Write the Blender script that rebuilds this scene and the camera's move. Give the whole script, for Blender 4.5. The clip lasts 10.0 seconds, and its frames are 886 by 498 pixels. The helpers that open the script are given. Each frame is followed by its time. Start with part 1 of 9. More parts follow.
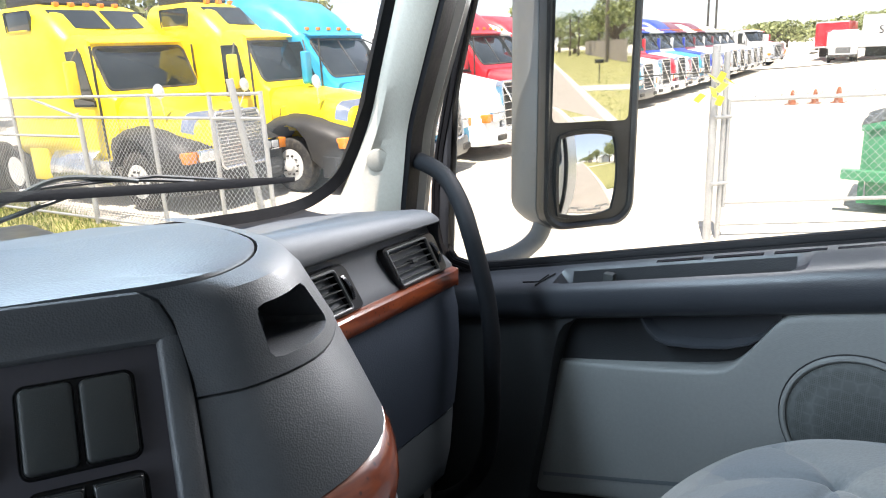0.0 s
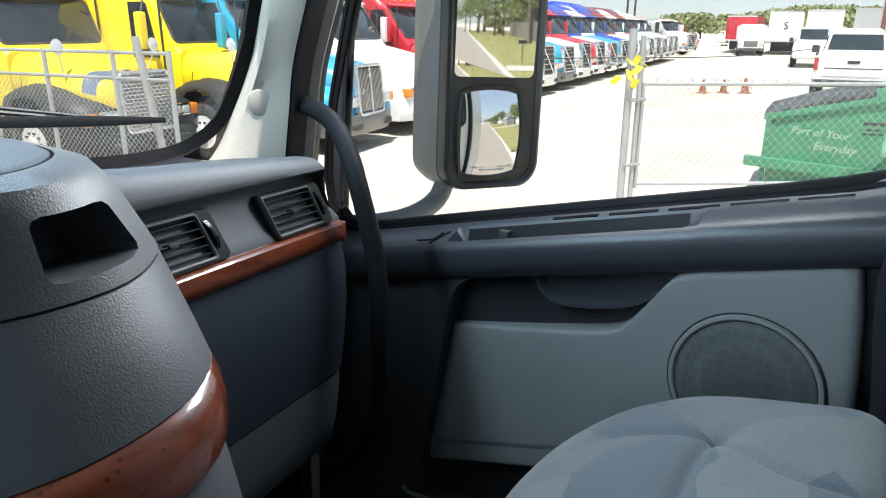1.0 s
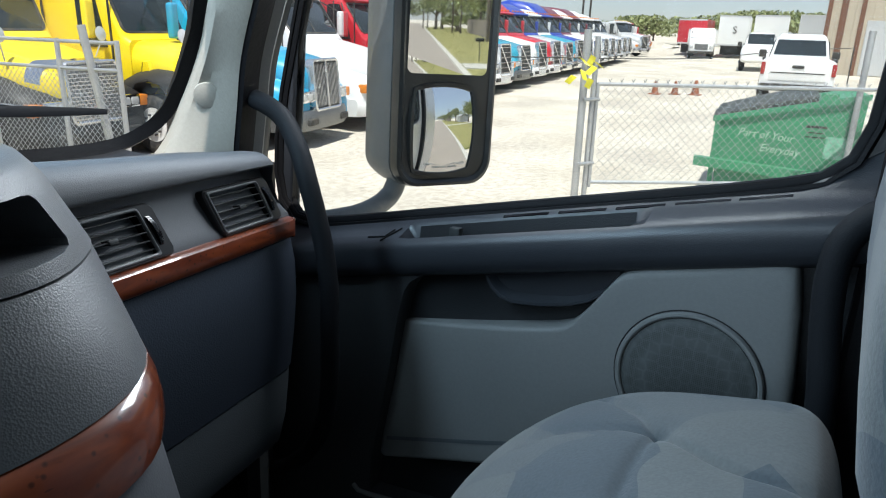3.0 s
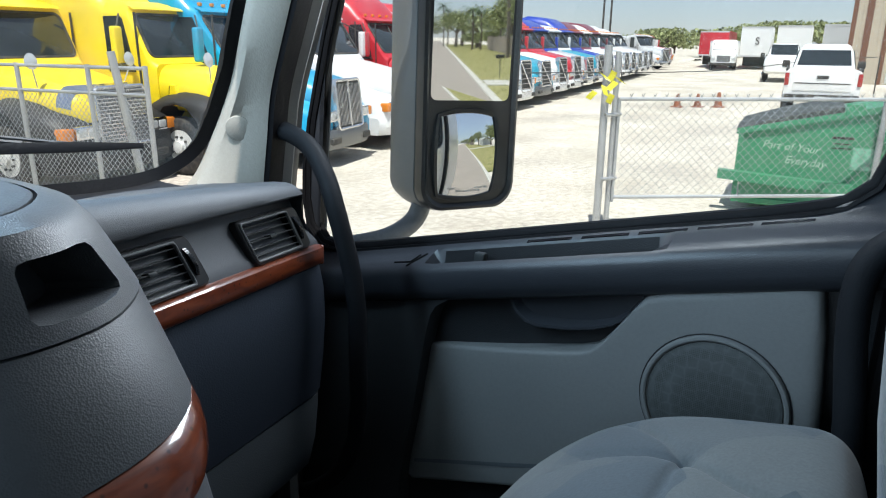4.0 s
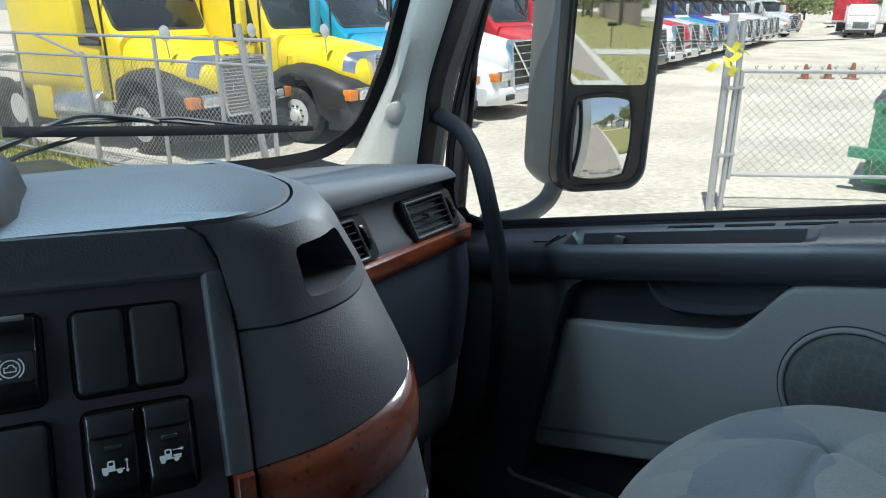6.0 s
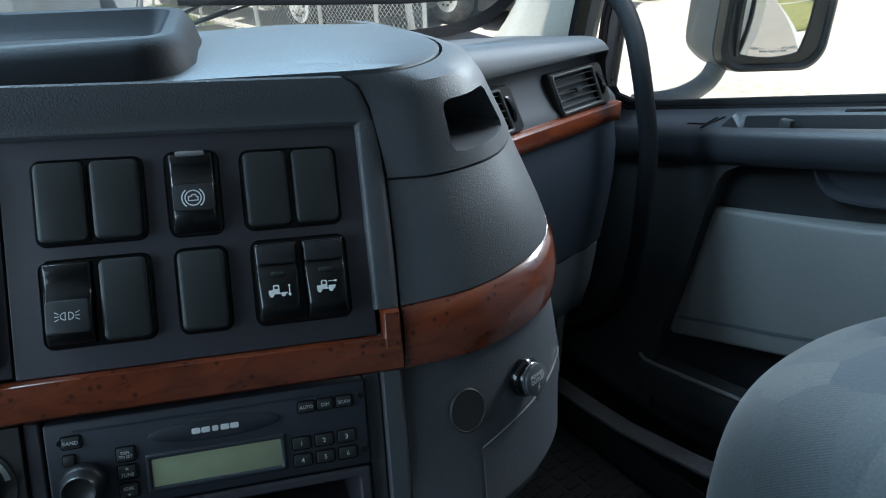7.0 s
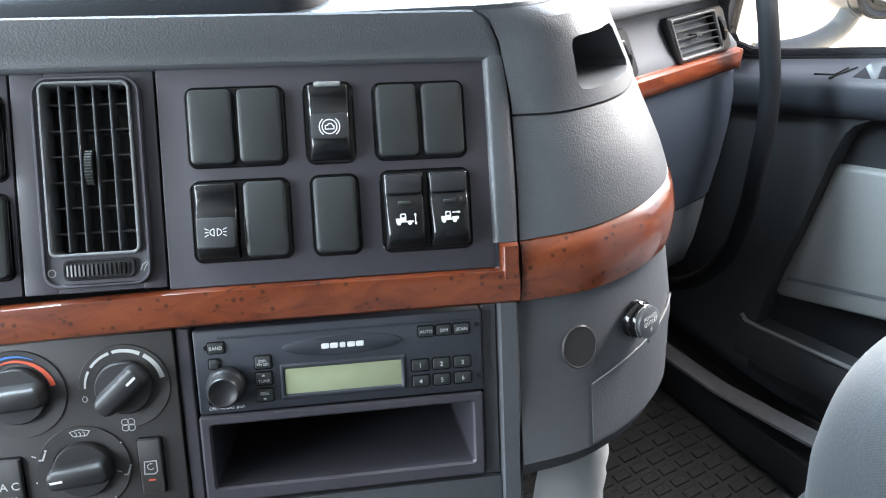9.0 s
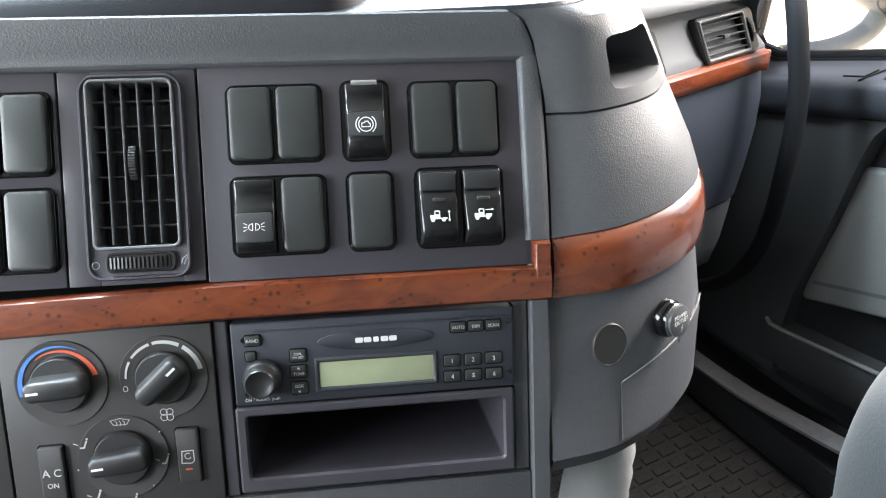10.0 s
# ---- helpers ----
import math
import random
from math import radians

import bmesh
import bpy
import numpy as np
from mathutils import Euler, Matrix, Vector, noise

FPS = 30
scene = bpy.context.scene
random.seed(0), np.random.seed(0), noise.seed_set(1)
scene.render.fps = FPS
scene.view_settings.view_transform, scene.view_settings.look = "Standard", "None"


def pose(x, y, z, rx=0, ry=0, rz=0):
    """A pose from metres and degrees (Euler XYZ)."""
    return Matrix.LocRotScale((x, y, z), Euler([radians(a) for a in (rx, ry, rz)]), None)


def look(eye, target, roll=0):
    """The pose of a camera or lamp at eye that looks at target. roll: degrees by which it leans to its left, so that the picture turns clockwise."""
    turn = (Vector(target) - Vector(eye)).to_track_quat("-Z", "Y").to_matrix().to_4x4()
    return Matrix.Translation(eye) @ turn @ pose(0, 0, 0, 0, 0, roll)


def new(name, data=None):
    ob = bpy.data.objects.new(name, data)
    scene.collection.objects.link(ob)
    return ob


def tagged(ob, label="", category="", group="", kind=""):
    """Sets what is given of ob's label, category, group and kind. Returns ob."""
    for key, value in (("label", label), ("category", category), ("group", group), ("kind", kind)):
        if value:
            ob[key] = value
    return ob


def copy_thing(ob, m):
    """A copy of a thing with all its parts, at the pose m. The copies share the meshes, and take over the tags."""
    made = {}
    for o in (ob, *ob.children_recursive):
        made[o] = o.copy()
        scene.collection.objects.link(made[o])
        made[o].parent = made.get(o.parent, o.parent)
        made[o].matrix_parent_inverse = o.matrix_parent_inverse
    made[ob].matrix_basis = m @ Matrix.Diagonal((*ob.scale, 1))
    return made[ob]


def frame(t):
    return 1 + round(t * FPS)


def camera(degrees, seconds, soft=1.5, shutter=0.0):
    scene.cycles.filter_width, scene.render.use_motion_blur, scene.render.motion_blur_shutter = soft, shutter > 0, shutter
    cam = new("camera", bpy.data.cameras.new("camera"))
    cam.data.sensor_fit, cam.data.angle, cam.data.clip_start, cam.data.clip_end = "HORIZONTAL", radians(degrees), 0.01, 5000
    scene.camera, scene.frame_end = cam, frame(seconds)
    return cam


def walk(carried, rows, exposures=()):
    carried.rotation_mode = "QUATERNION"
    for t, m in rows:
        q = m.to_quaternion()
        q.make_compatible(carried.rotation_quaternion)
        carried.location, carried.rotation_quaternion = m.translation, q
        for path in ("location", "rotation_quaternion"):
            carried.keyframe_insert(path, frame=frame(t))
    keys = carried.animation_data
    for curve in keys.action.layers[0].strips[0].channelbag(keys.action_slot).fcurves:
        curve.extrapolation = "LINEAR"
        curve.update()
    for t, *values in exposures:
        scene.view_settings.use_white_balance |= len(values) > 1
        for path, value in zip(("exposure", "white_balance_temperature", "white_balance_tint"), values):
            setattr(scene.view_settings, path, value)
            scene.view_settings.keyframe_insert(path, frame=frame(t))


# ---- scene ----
# The cab stands on its suspension, leaning a little; its own axes: x to its right, y ahead, z up.
CAB = pose(0, 0, 1.25, 0, 2.8, 0)
cam = camera(65.5, 10.0, soft=1.1)
PATH = [
    (0, (0.018, 0.072, 1.157), (1.476, 1.356, 0.68), -1.0),
    (0.5, (0.071, 0.075, 1.12), (1.599, 1.266, 0.627), 1.2),
    (1, (0.092, 0.07, 1.107), (1.678, 1.163, 0.568), 1.9),
    (1.5, (0.098, 0.07, 1.104), (1.716, 1.101, 0.537), 2.7),
    (2, (0.1, 0.063, 1.104), (1.739, 1.062, 0.544), 2.9),
    (3.5, (0.095, 0.065, 1.115), (1.749, 1.053, 0.579), 3.1),
    (4, (0.083, 0.06, 1.126), (1.71, 1.11, 0.625), 2.0),
    (4.5, (0.068, 0.065, 1.121), (1.694, 1.132, 0.651), 2.0),
    (5, (0.066, 0.06, 1.15), (1.681, 1.126, 0.644), 1.8),
    (5.2, (0.051, 0.078, 1.149), (1.659, 1.153, 0.639), 1.6),
    (6.3, (-0.017, 0.077, 1.157), (1.311, 1.426, 0.51), 1.7),
    (6.5, (-0.018, 0.074, 1.15), (1.236, 1.463, 0.443), 1.5),
    (7, (-0.019, 0.067, 1.138), (1.041, 1.507, 0.242), 0.3),
    (7.5, (-0.026, 0.07, 1.127), (0.936, 1.512, 0.129), -0.1),
    (8, (-0.034, 0.068, 1.131), (0.867, 1.536, 0.114), -0.6),
    (8.5, (-0.042, 0.068, 1.13), (0.805, 1.565, 0.11), -0.8),
    (9, (-0.046, 0.066, 1.132), (0.767, 1.587, 0.119), -1.0),
    (9.5, (-0.052, 0.064, 1.132), (0.732, 1.604, 0.126), -1.4),
    (10, (-0.058, 0.065, 1.132), (0.711, 1.612, 0.125), -1.3),
]
EXPOSURES = [(0.0, 2.05, 6900, 15), (0.6, 1.75, 6600, 11), (1.5, 1.32, 6400, 8), (2.2, 1.18, 6350, 7), (3.5, 1.1, 6200, 8), (5.0, 1.08, 6130, 8), (6.3, 0.97, 6050, 4), (6.8, 1.07, 6000, 4), (6.95, 1.3, 5950, 4),
             (7.1, 1.75, 5950, 5), (7.3, 2.5, 5750, 6), (7.5, 3.05, 5750, 9), (8.2, 3.48, 6450, 13), (8.8, 3.58, 7000, 15), (10.0, 3.55, 7700, 17)]
walk(cam, [(t, CAB @ look(eye, aim, roll)) for t, eye, aim, roll in PATH], EXPOSURES)

# ---- light ----
SUN_AZ, SUN_EL = -115.0, 68.0        # degrees from ahead to the right; above the horizon
world = bpy.data.worlds.new("sky")
scene.world = world
world.use_nodes = True
wn, wl = world.node_tree.nodes, world.node_tree.links
sky = wn.new("ShaderNodeTexSky")
sky.sky_type, sky.sun_disc = "NISHITA", False
sky.sun_elevation, sky.sun_rotation = radians(SUN_EL), radians(SUN_AZ)
sky.air_density, sky.dust_density, sky.ozone_density = 1.0, 0.15, 3.0
# thin haze evens out the sky
haze = wn.new("ShaderNodeMix")
haze.data_type = "RGBA"
haze.inputs["Factor"].default_value, haze.inputs["B"].default_value = 0.74, (2.34, 2.50, 3.02, 1)
wl.new(sky.outputs[0], haze.inputs["A"])
wl.new(haze.outputs["Result"], wn["Background"].inputs[0])
wn["Background"].inputs[1].default_value = 0.09
sun = new("sun", bpy.data.lights.new("sun", "SUN"))
sun.data.energy, sun.data.angle, sun.data.color = 3.2, radians(0.53), (1.0, 0.935, 0.87)
SUN_DIR = Vector((math.sin(radians(SUN_AZ)) * math.cos(radians(SUN_EL)), math.cos(radians(SUN_AZ)) * math.cos(radians(SUN_EL)), math.sin(radians(SUN_EL))))
sun.matrix_world = Matrix.Translation((0, 0, 30)) @ SUN_DIR.to_track_quat("Z", "Y").to_matrix().to_4x4()


# daylight through the openings that the camera does not face: driver's window, upper windscreen, upper side window
for lamp_name, watts, sx, sy, eye, aim, spread, tone in (("daylight_driver_window", 2.7, 0.80, 0.52, (-1.02, 0.44, 1.20), (0.6, 0.35, 0.85), 180, (0.68, 0.86, 1.0)),
                                                   ("daylight_windscreen", 8.0, 1.3, 0.16, (-0.05, 0.86, 1.50), (0.0, 0.2, 0.6), 180, (0.58, 0.81, 1.0)),
                                                   ("daylight_side_window", 3.0, 0.60, 0.20, (0.985, 0.54, 1.36), (0.20, 0.42, 1.02), 150, (0.90, 0.95, 1.0))):
    lamp = new(lamp_name, bpy.data.lights.new(lamp_name, "AREA"))
    lamp.data.shape, lamp.data.size, lamp.data.size_y, lamp.data.energy, lamp.data.color = "RECTANGLE", sx, sy, watts, tone
    lamp.data.spread = radians(spread)
    lamp.matrix_world = CAB @ look(eye, aim)


# ---- materials ----
def material(name, colour, rough=0.5, metal=0.0, spec=0.5, vary=0.12, scale=6.0, fine=80.0, bump=0.0, bump_scale=200.0, kind="noise",
             dirt=None, dirt_amount=0.0, coat=0.0, island=0.0):
    """A surface: base colour varied at two scales, stains, fine relief."""
    m = bpy.data.materials.new(name)
    m.use_nodes = True
    n, l = m.node_tree.nodes, m.node_tree.links
    b = n["Principled BSDF"]
    b.inputs["Roughness"].default_value, b.inputs["Metallic"].default_value = rough, metal
    b.inputs["Specular IOR Level"].default_value, b.inputs["Coat Weight"].default_value = spec, coat
    b.inputs["Coat Roughness"].default_value = 0.06
    co = n.new("ShaderNodeTexCoord")

    def tex(sc, detail=4.0):
        t = n.new("ShaderNodeTexNoise")
        t.inputs["Scale"].default_value, t.inputs["Detail"].default_value = sc, detail
        l.new(co.outputs["Object"], t.inputs["Vector"])
        return t
    big, small = tex(scale), tex(fine, 3.0)
    add = n.new("ShaderNodeMath")
    add.operation = "ADD"
    l.new(big.outputs["Fac"], add.inputs[0])
    l.new(small.outputs["Fac"], add.inputs[1])
    ramp = n.new("ShaderNodeMapRange")
    ramp.inputs["From Min"].default_value, ramp.inputs["From Max"].default_value = 0.7, 1.3
    ramp.inputs["To Min"].default_value, ramp.inputs["To Max"].default_value = 1 - vary, 1 + vary
    l.new(add.outputs[0], ramp.inputs["Value"])
    mul = n.new("ShaderNodeMix")
    mul.data_type, mul.blend_type = "RGBA", "MULTIPLY"
    mul.inputs["Factor"].default_value = 1.0
    mul.inputs["A"].default_value = (*colour, 1)
    l.new(ramp.outputs[0], mul.inputs["B"])
    out = mul.outputs["Result"]
    if dirt:
        st = tex(scale * 1.7, 6.0)
        r2 = n.new("ShaderNodeMapRange")
        r2.inputs["From Min"].default_value, r2.inputs["From Max"].default_value = 0.45, 0.75
        r2.inputs["To Min"].default_value, r2.inputs["To Max"].default_value = 0.0, dirt_amount
        l.new(st.outputs["Fac"], r2.inputs["Value"])
        mx = n.new("ShaderNodeMix")
        mx.data_type = "RGBA"
        l.new(r2.outputs[0], mx.inputs["Factor"])
        l.new(out, mx.inputs["A"])
        mx.inputs["B"].default_value = (*dirt, 1)
        out = mx.outputs["Result"]
    if island:
        g = n.new("ShaderNodeNewGeometry")
        r3 = n.new("ShaderNodeMapRange")
        r3.inputs["To Min"].default_value, r3.inputs["To Max"].default_value = 1 - island, 1 + island
        l.new(g.outputs["Random Per Island"], r3.inputs["Value"])
        m3 = n.new("ShaderNodeMix")
        m3.data_type, m3.blend_type = "RGBA", "MULTIPLY"
        m3.inputs["Factor"].default_value = 1.0
        l.new(out, m3.inputs["A"])
        l.new(r3.outputs[0], m3.inputs["B"])
        out = m3.outputs["Result"]
    l.new(out, b.inputs["Base Color"])
    rr_ = n.new("ShaderNodeMapRange")
    rr_.inputs["From Min"].default_value, rr_.inputs["From Max"].default_value = 0.3, 0.7
    rr_.inputs["To Min"].default_value, rr_.inputs["To Max"].default_value = max(0.02, rough - 0.07), min(1, rough + 0.07)
    if rough > 0.05:
        l.new(big.outputs["Fac"], rr_.inputs["Value"])
        l.new(rr_.outputs[0], b.inputs["Roughness"])
    if bump:
        if kind == "leather":
            v = n.new("ShaderNodeTexVoronoi")
            v.inputs["Scale"].default_value = bump_scale
            l.new(co.outputs["Object"], v.inputs["Vector"])
            h = v.outputs["Distance"]
        elif kind == "weave":
            wv = n.new("ShaderNodeTexWave")
            wv.inputs["Scale"].default_value, wv.inputs["Distortion"].default_value = bump_scale, 0.4
            wv.bands_direction = "DIAGONAL"
            l.new(co.outputs["Object"], wv.inputs["Vector"])
            h = wv.outputs["Fac"]
        else:
            h = tex(bump_scale, 5.0).outputs["Fac"]
        bp = n.new("ShaderNodeBump")
        bp.inputs["Strength"].default_value, bp.inputs["Distance"].default_value = bump, 0.002 if kind != "noise" else 0.01
        l.new(h, bp.inputs["Height"])
        l.new(bp.outputs[0], b.inputs["Normal"])
    return m


def glass(name, tint=(0.9, 0.93, 0.92), gloss=1.0, dust=0.0, dust_colour=(0.8, 0.78, 0.72)):
    m = bpy.data.materials.new(name)
    m.use_nodes = True
    n, l = m.node_tree.nodes, m.node_tree.links
    n.remove(n["Principled BSDF"])
    tr, gl, mx, fr = n.new("ShaderNodeBsdfTransparent"), n.new("ShaderNodeBsdfGlossy"), n.new("ShaderNodeMixShader"), n.new("ShaderNodeFresnel")
    tr.inputs[0].default_value, gl.inputs["Roughness"].default_value = (*tint, 1), 0.01
    fr.inputs["IOR"].default_value = 1.45
    k = n.new("ShaderNodeMath")
    k.operation = "MULTIPLY"
    k.inputs[1].default_value = gloss
    l.new(fr.outputs[0], k.inputs[0])
    l.new(k.outputs[0], mx.inputs[0])
    l.new(tr.outputs[0], mx.inputs[1])
    l.new(gl.outputs[0], mx.inputs[2])
    last = mx
    if dust:
        co, nz, rp, df, m2 = n.new("ShaderNodeTexCoord"), n.new("ShaderNodeTexNoise"), n.new("ShaderNodeMapRange"), n.new("ShaderNodeBsdfDiffuse"), n.new("ShaderNodeMixShader")
        nz.inputs["Scale"].default_value, nz.inputs["Detail"].default_value = 9.0, 8.0
        l.new(co.outputs["Object"], nz.inputs["Vector"])
        rp.inputs["From Min"].default_value, rp.inputs["From Max"].default_value, rp.inputs["To Max"].default_value = 0.35, 0.75, dust
        l.new(nz.outputs["Fac"], rp.inputs["Value"])
        df.inputs[0].default_value = (*dust_colour, 1)
        l.new(rp.outputs[0], m2.inputs[0])
        l.new(mx.outputs[0], m2.inputs[1])
        l.new(df.outputs[0], m2.inputs[2])
        last = m2
    l.new(last.outputs[0], n["Material Output"].inputs[0])
    return m


def wood_material(name):
    """Glossy burr walnut: figured grain under lacquer."""
    m = bpy.data.materials.new(name)
    m.use_nodes = True
    n, l = m.node_tree.nodes, m.node_tree.links
    b = n["Principled BSDF"]
    co = n.new("ShaderNodeTexCoord")

    def grain(stretch, scale, detail, distortion=0.0):
        mp, t = n.new("ShaderNodeMapping"), n.new("ShaderNodeTexNoise")
        mp.inputs["Scale"].default_value = stretch
        l.new(co.outputs["Object"], mp.inputs["Vector"])
        l.new(mp.outputs[0], t.inputs["Vector"])
        t.inputs["Scale"].default_value, t.inputs["Detail"].default_value, t.inputs["Distortion"].default_value = scale, detail, distortion
        return t.outputs["Fac"]

    def spread_(fac, lo, hi, a, c):
        r_ = n.new("ShaderNodeMapRange")
        r_.inputs["From Min"].default_value, r_.inputs["From Max"].default_value = lo, hi
        r_.inputs["To Min"].default_value, r_.inputs["To Max"].default_value = a, c
        l.new(fac, r_.inputs["Value"])
        return r_.outputs[0]

    def times(a, c):
        m_ = n.new("ShaderNodeMath")
        m_.operation = "MULTIPLY"
        l.new(a, m_.inputs[0])
        l.new(c, m_.inputs[1])
        return m_.outputs[0]
    r = n.new("ShaderNodeValToRGB")
    e = r.color_ramp.elements
    e[0].position, e[0].color = 0.25, (0.088, 0.0165, 0.006, 1)
    e[1].position, e[1].color = 0.78, (0.235, 0.055, 0.0165, 1)
    k = e.new(0.5)
    k.color = (0.160, 0.033, 0.0105, 1)
    l.new(grain((10, 45, 45), 1.6, 6.0, 1.2), r.inputs[0])
    # short dark flecks lying along the grain, and a few burr eyes
    flecks = spread_(grain((95, 420, 420), 1.0, 1.0), 0.30, 0.36, 0.42, 1.0)
    gate_ = spread_(grain((14, 30, 30), 1.0, 2.0), 0.46, 0.60, 0.0, 1.0)
    soft = n.new("ShaderNodeMix")
    l.new(gate_, soft.inputs["Factor"])
    soft.inputs["A"].default_value = 1.0
    l.new(flecks, soft.inputs["B"])
    eyes = n.new("ShaderNodeTexVoronoi")
    eyes.inputs["Scale"].default_value = 120.0
    l.new(co.outputs["Object"], eyes.inputs["Vector"])
    dots = spread_(eyes.outputs["Distance"], 0.10, 0.24, 0.30, 1.0)
    mx = n.new("ShaderNodeMix")
    mx.data_type, mx.blend_type = "RGBA", "MULTIPLY"
    mx.inputs["Factor"].default_value = 1.0
    l.new(r.outputs[0], mx.inputs["A"])
    l.new(times(soft.outputs["Result"], dots), mx.inputs["B"])
    l.new(mx.outputs["Result"], b.inputs["Base Color"])
    b.inputs["Roughness"].default_value, b.inputs["Coat Weight"].default_value, b.inputs["Coat Roughness"].default_value = 0.32, 1.0, 0.035
    return m


M = {
    "dash": material("dash_plastic", (0.084, 0.089, 0.097), 0.49, spec=0.45, vary=0.06, scale=3, fine=150, bump=0.15, bump_scale=760, kind="leather"),
    "dash_pad": material("dash_pad_plastic", (0.048, 0.054, 0.062), 0.50, vary=0.08, scale=4, fine=200, bump=0.13, bump_scale=500, kind="leather"),
    "fascia": material("fascia_plastic", (0.050, 0.047, 0.057), 0.45, vary=0.05, scale=5, fine=300, bump=0.025, bump_scale=1400),
    "console_low": material("console_plastic", (0.078, 0.081, 0.089), 0.45, vary=0.06, scale=4, fine=200, bump=0.08, bump_scale=600, kind="leather"),
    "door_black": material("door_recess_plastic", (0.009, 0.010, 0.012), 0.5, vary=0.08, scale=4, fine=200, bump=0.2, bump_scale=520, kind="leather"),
    "grey_trim": material("grey_trim_plastic", (0.150, 0.153, 0.150), 0.55, vary=0.06, scale=3, fine=200, bump=0.10, bump_scale=500, kind="leather"),
    "pillar": material("pillar_trim_plastic", (0.325, 0.298, 0.252), 0.6, vary=0.06, scale=3, fine=200, bump=0.14, bump_scale=330, kind="leather"),
    "door_dark": material("door_plastic", (0.026, 0.0285, 0.034), 0.34, spec=0.5, vary=0.08, scale=4, fine=200, bump=0.10, bump_scale=520, kind="leather"),
    "door_front": material("door_front_plastic", (0.033, 0.035, 0.037), 0.5, spec=0.4, vary=0.08, scale=4, fine=200, bump=0.10, bump_scale=520, kind="leather"),
    "vent_grey": material("vent_surround_plastic", (0.088, 0.092, 0.100), 0.5, vary=0.05, scale=6, fine=300, bump=0.1, bump_scale=900),
    "black": material("black_plastic", (0.014, 0.014, 0.015), 0.35, vary=0.1, scale=20, fine=300),
    "gloss_black": material("gloss_black_plastic", (0.008, 0.008, 0.009), 0.12, vary=0.1, scale=20, fine=300),
    "switch": material("switch_plastic", (0.026, 0.029, 0.029), 0.40, vary=0.06, scale=30, fine=600, bump=0.08, bump_scale=1500),
    "rubber": material("rubber", (0.006, 0.006, 0.007), 0.6, spec=0.12, vary=0.15, scale=8, fine=100, bump=0.1),
    "wood": wood_material("lacquered_wood"),
    "white_mark": material("white_print", (0.75, 0.75, 0.74), 0.5, vary=0.04),
    "grey_mark": material("grey_print", (0.24, 0.25, 0.25), 0.5, vary=0.04),
    "blue_mark": material("blue_print", (0.05, 0.20, 0.55), 0.5, vary=0.04),
    "red_mark": material("red_print", (0.62, 0.10, 0.05), 0.5, vary=0.04),
    "lcd": material("lcd_display", (0.34, 0.38, 0.24), 0.2, vary=0.05, scale=30, coat=0.5),
    "chrome": material("chrome", (0.75, 0.76, 0.78), 0.12, metal=1.0, vary=0.06, scale=5, fine=60),
    "steel": material("galvanised_steel", (0.46, 0.47, 0.48), 0.42, metal=0.6, vary=0.14, scale=4, fine=60, bump=0.1),
    "wire": material("chain_link_wire", (0.33, 0.34, 0.34), 0.5, metal=0.5, vary=0.1),
    "mat": material("floor_mat_rubber", (0.007, 0.007, 0.0075), 0.6, spec=0.3, vary=0.2, scale=6, fine=90, bump=0.3, bump_scale=120, dirt=(0.014, 0.013, 0.012), dirt_amount=0.15),
    "sill": material("sill_plate", (0.105, 0.105, 0.110), 0.55, metal=0.0, vary=0.15, scale=10, fine=90, bump=0.1),
    "knee": material("knee_panel_plastic", (0.027, 0.034, 0.047), 0.44, vary=0.06, scale=3, fine=150, bump=0.16, bump_scale=430, kind="leather"),
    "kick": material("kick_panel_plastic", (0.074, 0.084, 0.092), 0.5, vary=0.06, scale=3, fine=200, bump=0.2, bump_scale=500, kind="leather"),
    "pipe": material("pale_duct", (0.42, 0.43, 0.43), 0.45, vary=0.06),
    "hood": material("hood_fibreglass", (0.19, 0.215, 0.225), 0.55, vary=0.14, scale=4, fine=40, bump=0.1, bump_scale=60, dirt=(0.16, 0.15, 0.13), dirt_amount=0.35),
    "bin": material("bin_plastic", (0.013, 0.0145, 0.018), 0.58, spec=0.2, vary=0.06, scale=4, fine=200, bump=0.06, bump_scale=600, kind="leather"),
    "own_paint": material("own_cab_paint", (0.52, 0.53, 0.53), 0.35, vary=0.06, scale=2, fine=20, coat=0.3, dirt=(0.36, 0.34, 0.30), dirt_amount=0.2),
    "glass": glass("window_glass", gloss=0.12, dust=0.03),
    "windshield": glass("windshield_glass", gloss=0.2, dust=0.23, dust_colour=(0.80, 0.80, 0.78)),
    "mirror": material("mirror_glass", (0.86, 0.88, 0.88), 0.02, metal=1.0, vary=0.0),
    "headliner": material("headliner_cloth", (0.24, 0.24, 0.235), 0.9, vary=0.06, scale=5, fine=150, bump=0.2, bump_scale=400),
}


# ---- building helpers ----
def part(name, bm, mat, parent, label="", smooth=True, angle=40.0):
    """Links a bmesh as one mesh object, under a thing or a part."""
    me = bpy.data.meshes.new(name)
    bmesh.ops.recalc_face_normals(bm, faces=bm.faces)
    if smooth:
        for f in bm.faces:
            f.smooth = True
        for e in bm.edges:
            if len(e.link_faces) == 2 and e.calc_face_angle(0.0) > radians(angle):
                e.smooth = False
    bm.to_mesh(me)
    bm.free()
    me.materials.append(mat)
    ob = new(name, me)
    if parent:
        ob.parent = parent
    if label:
        ob["label"] = label
    return ob


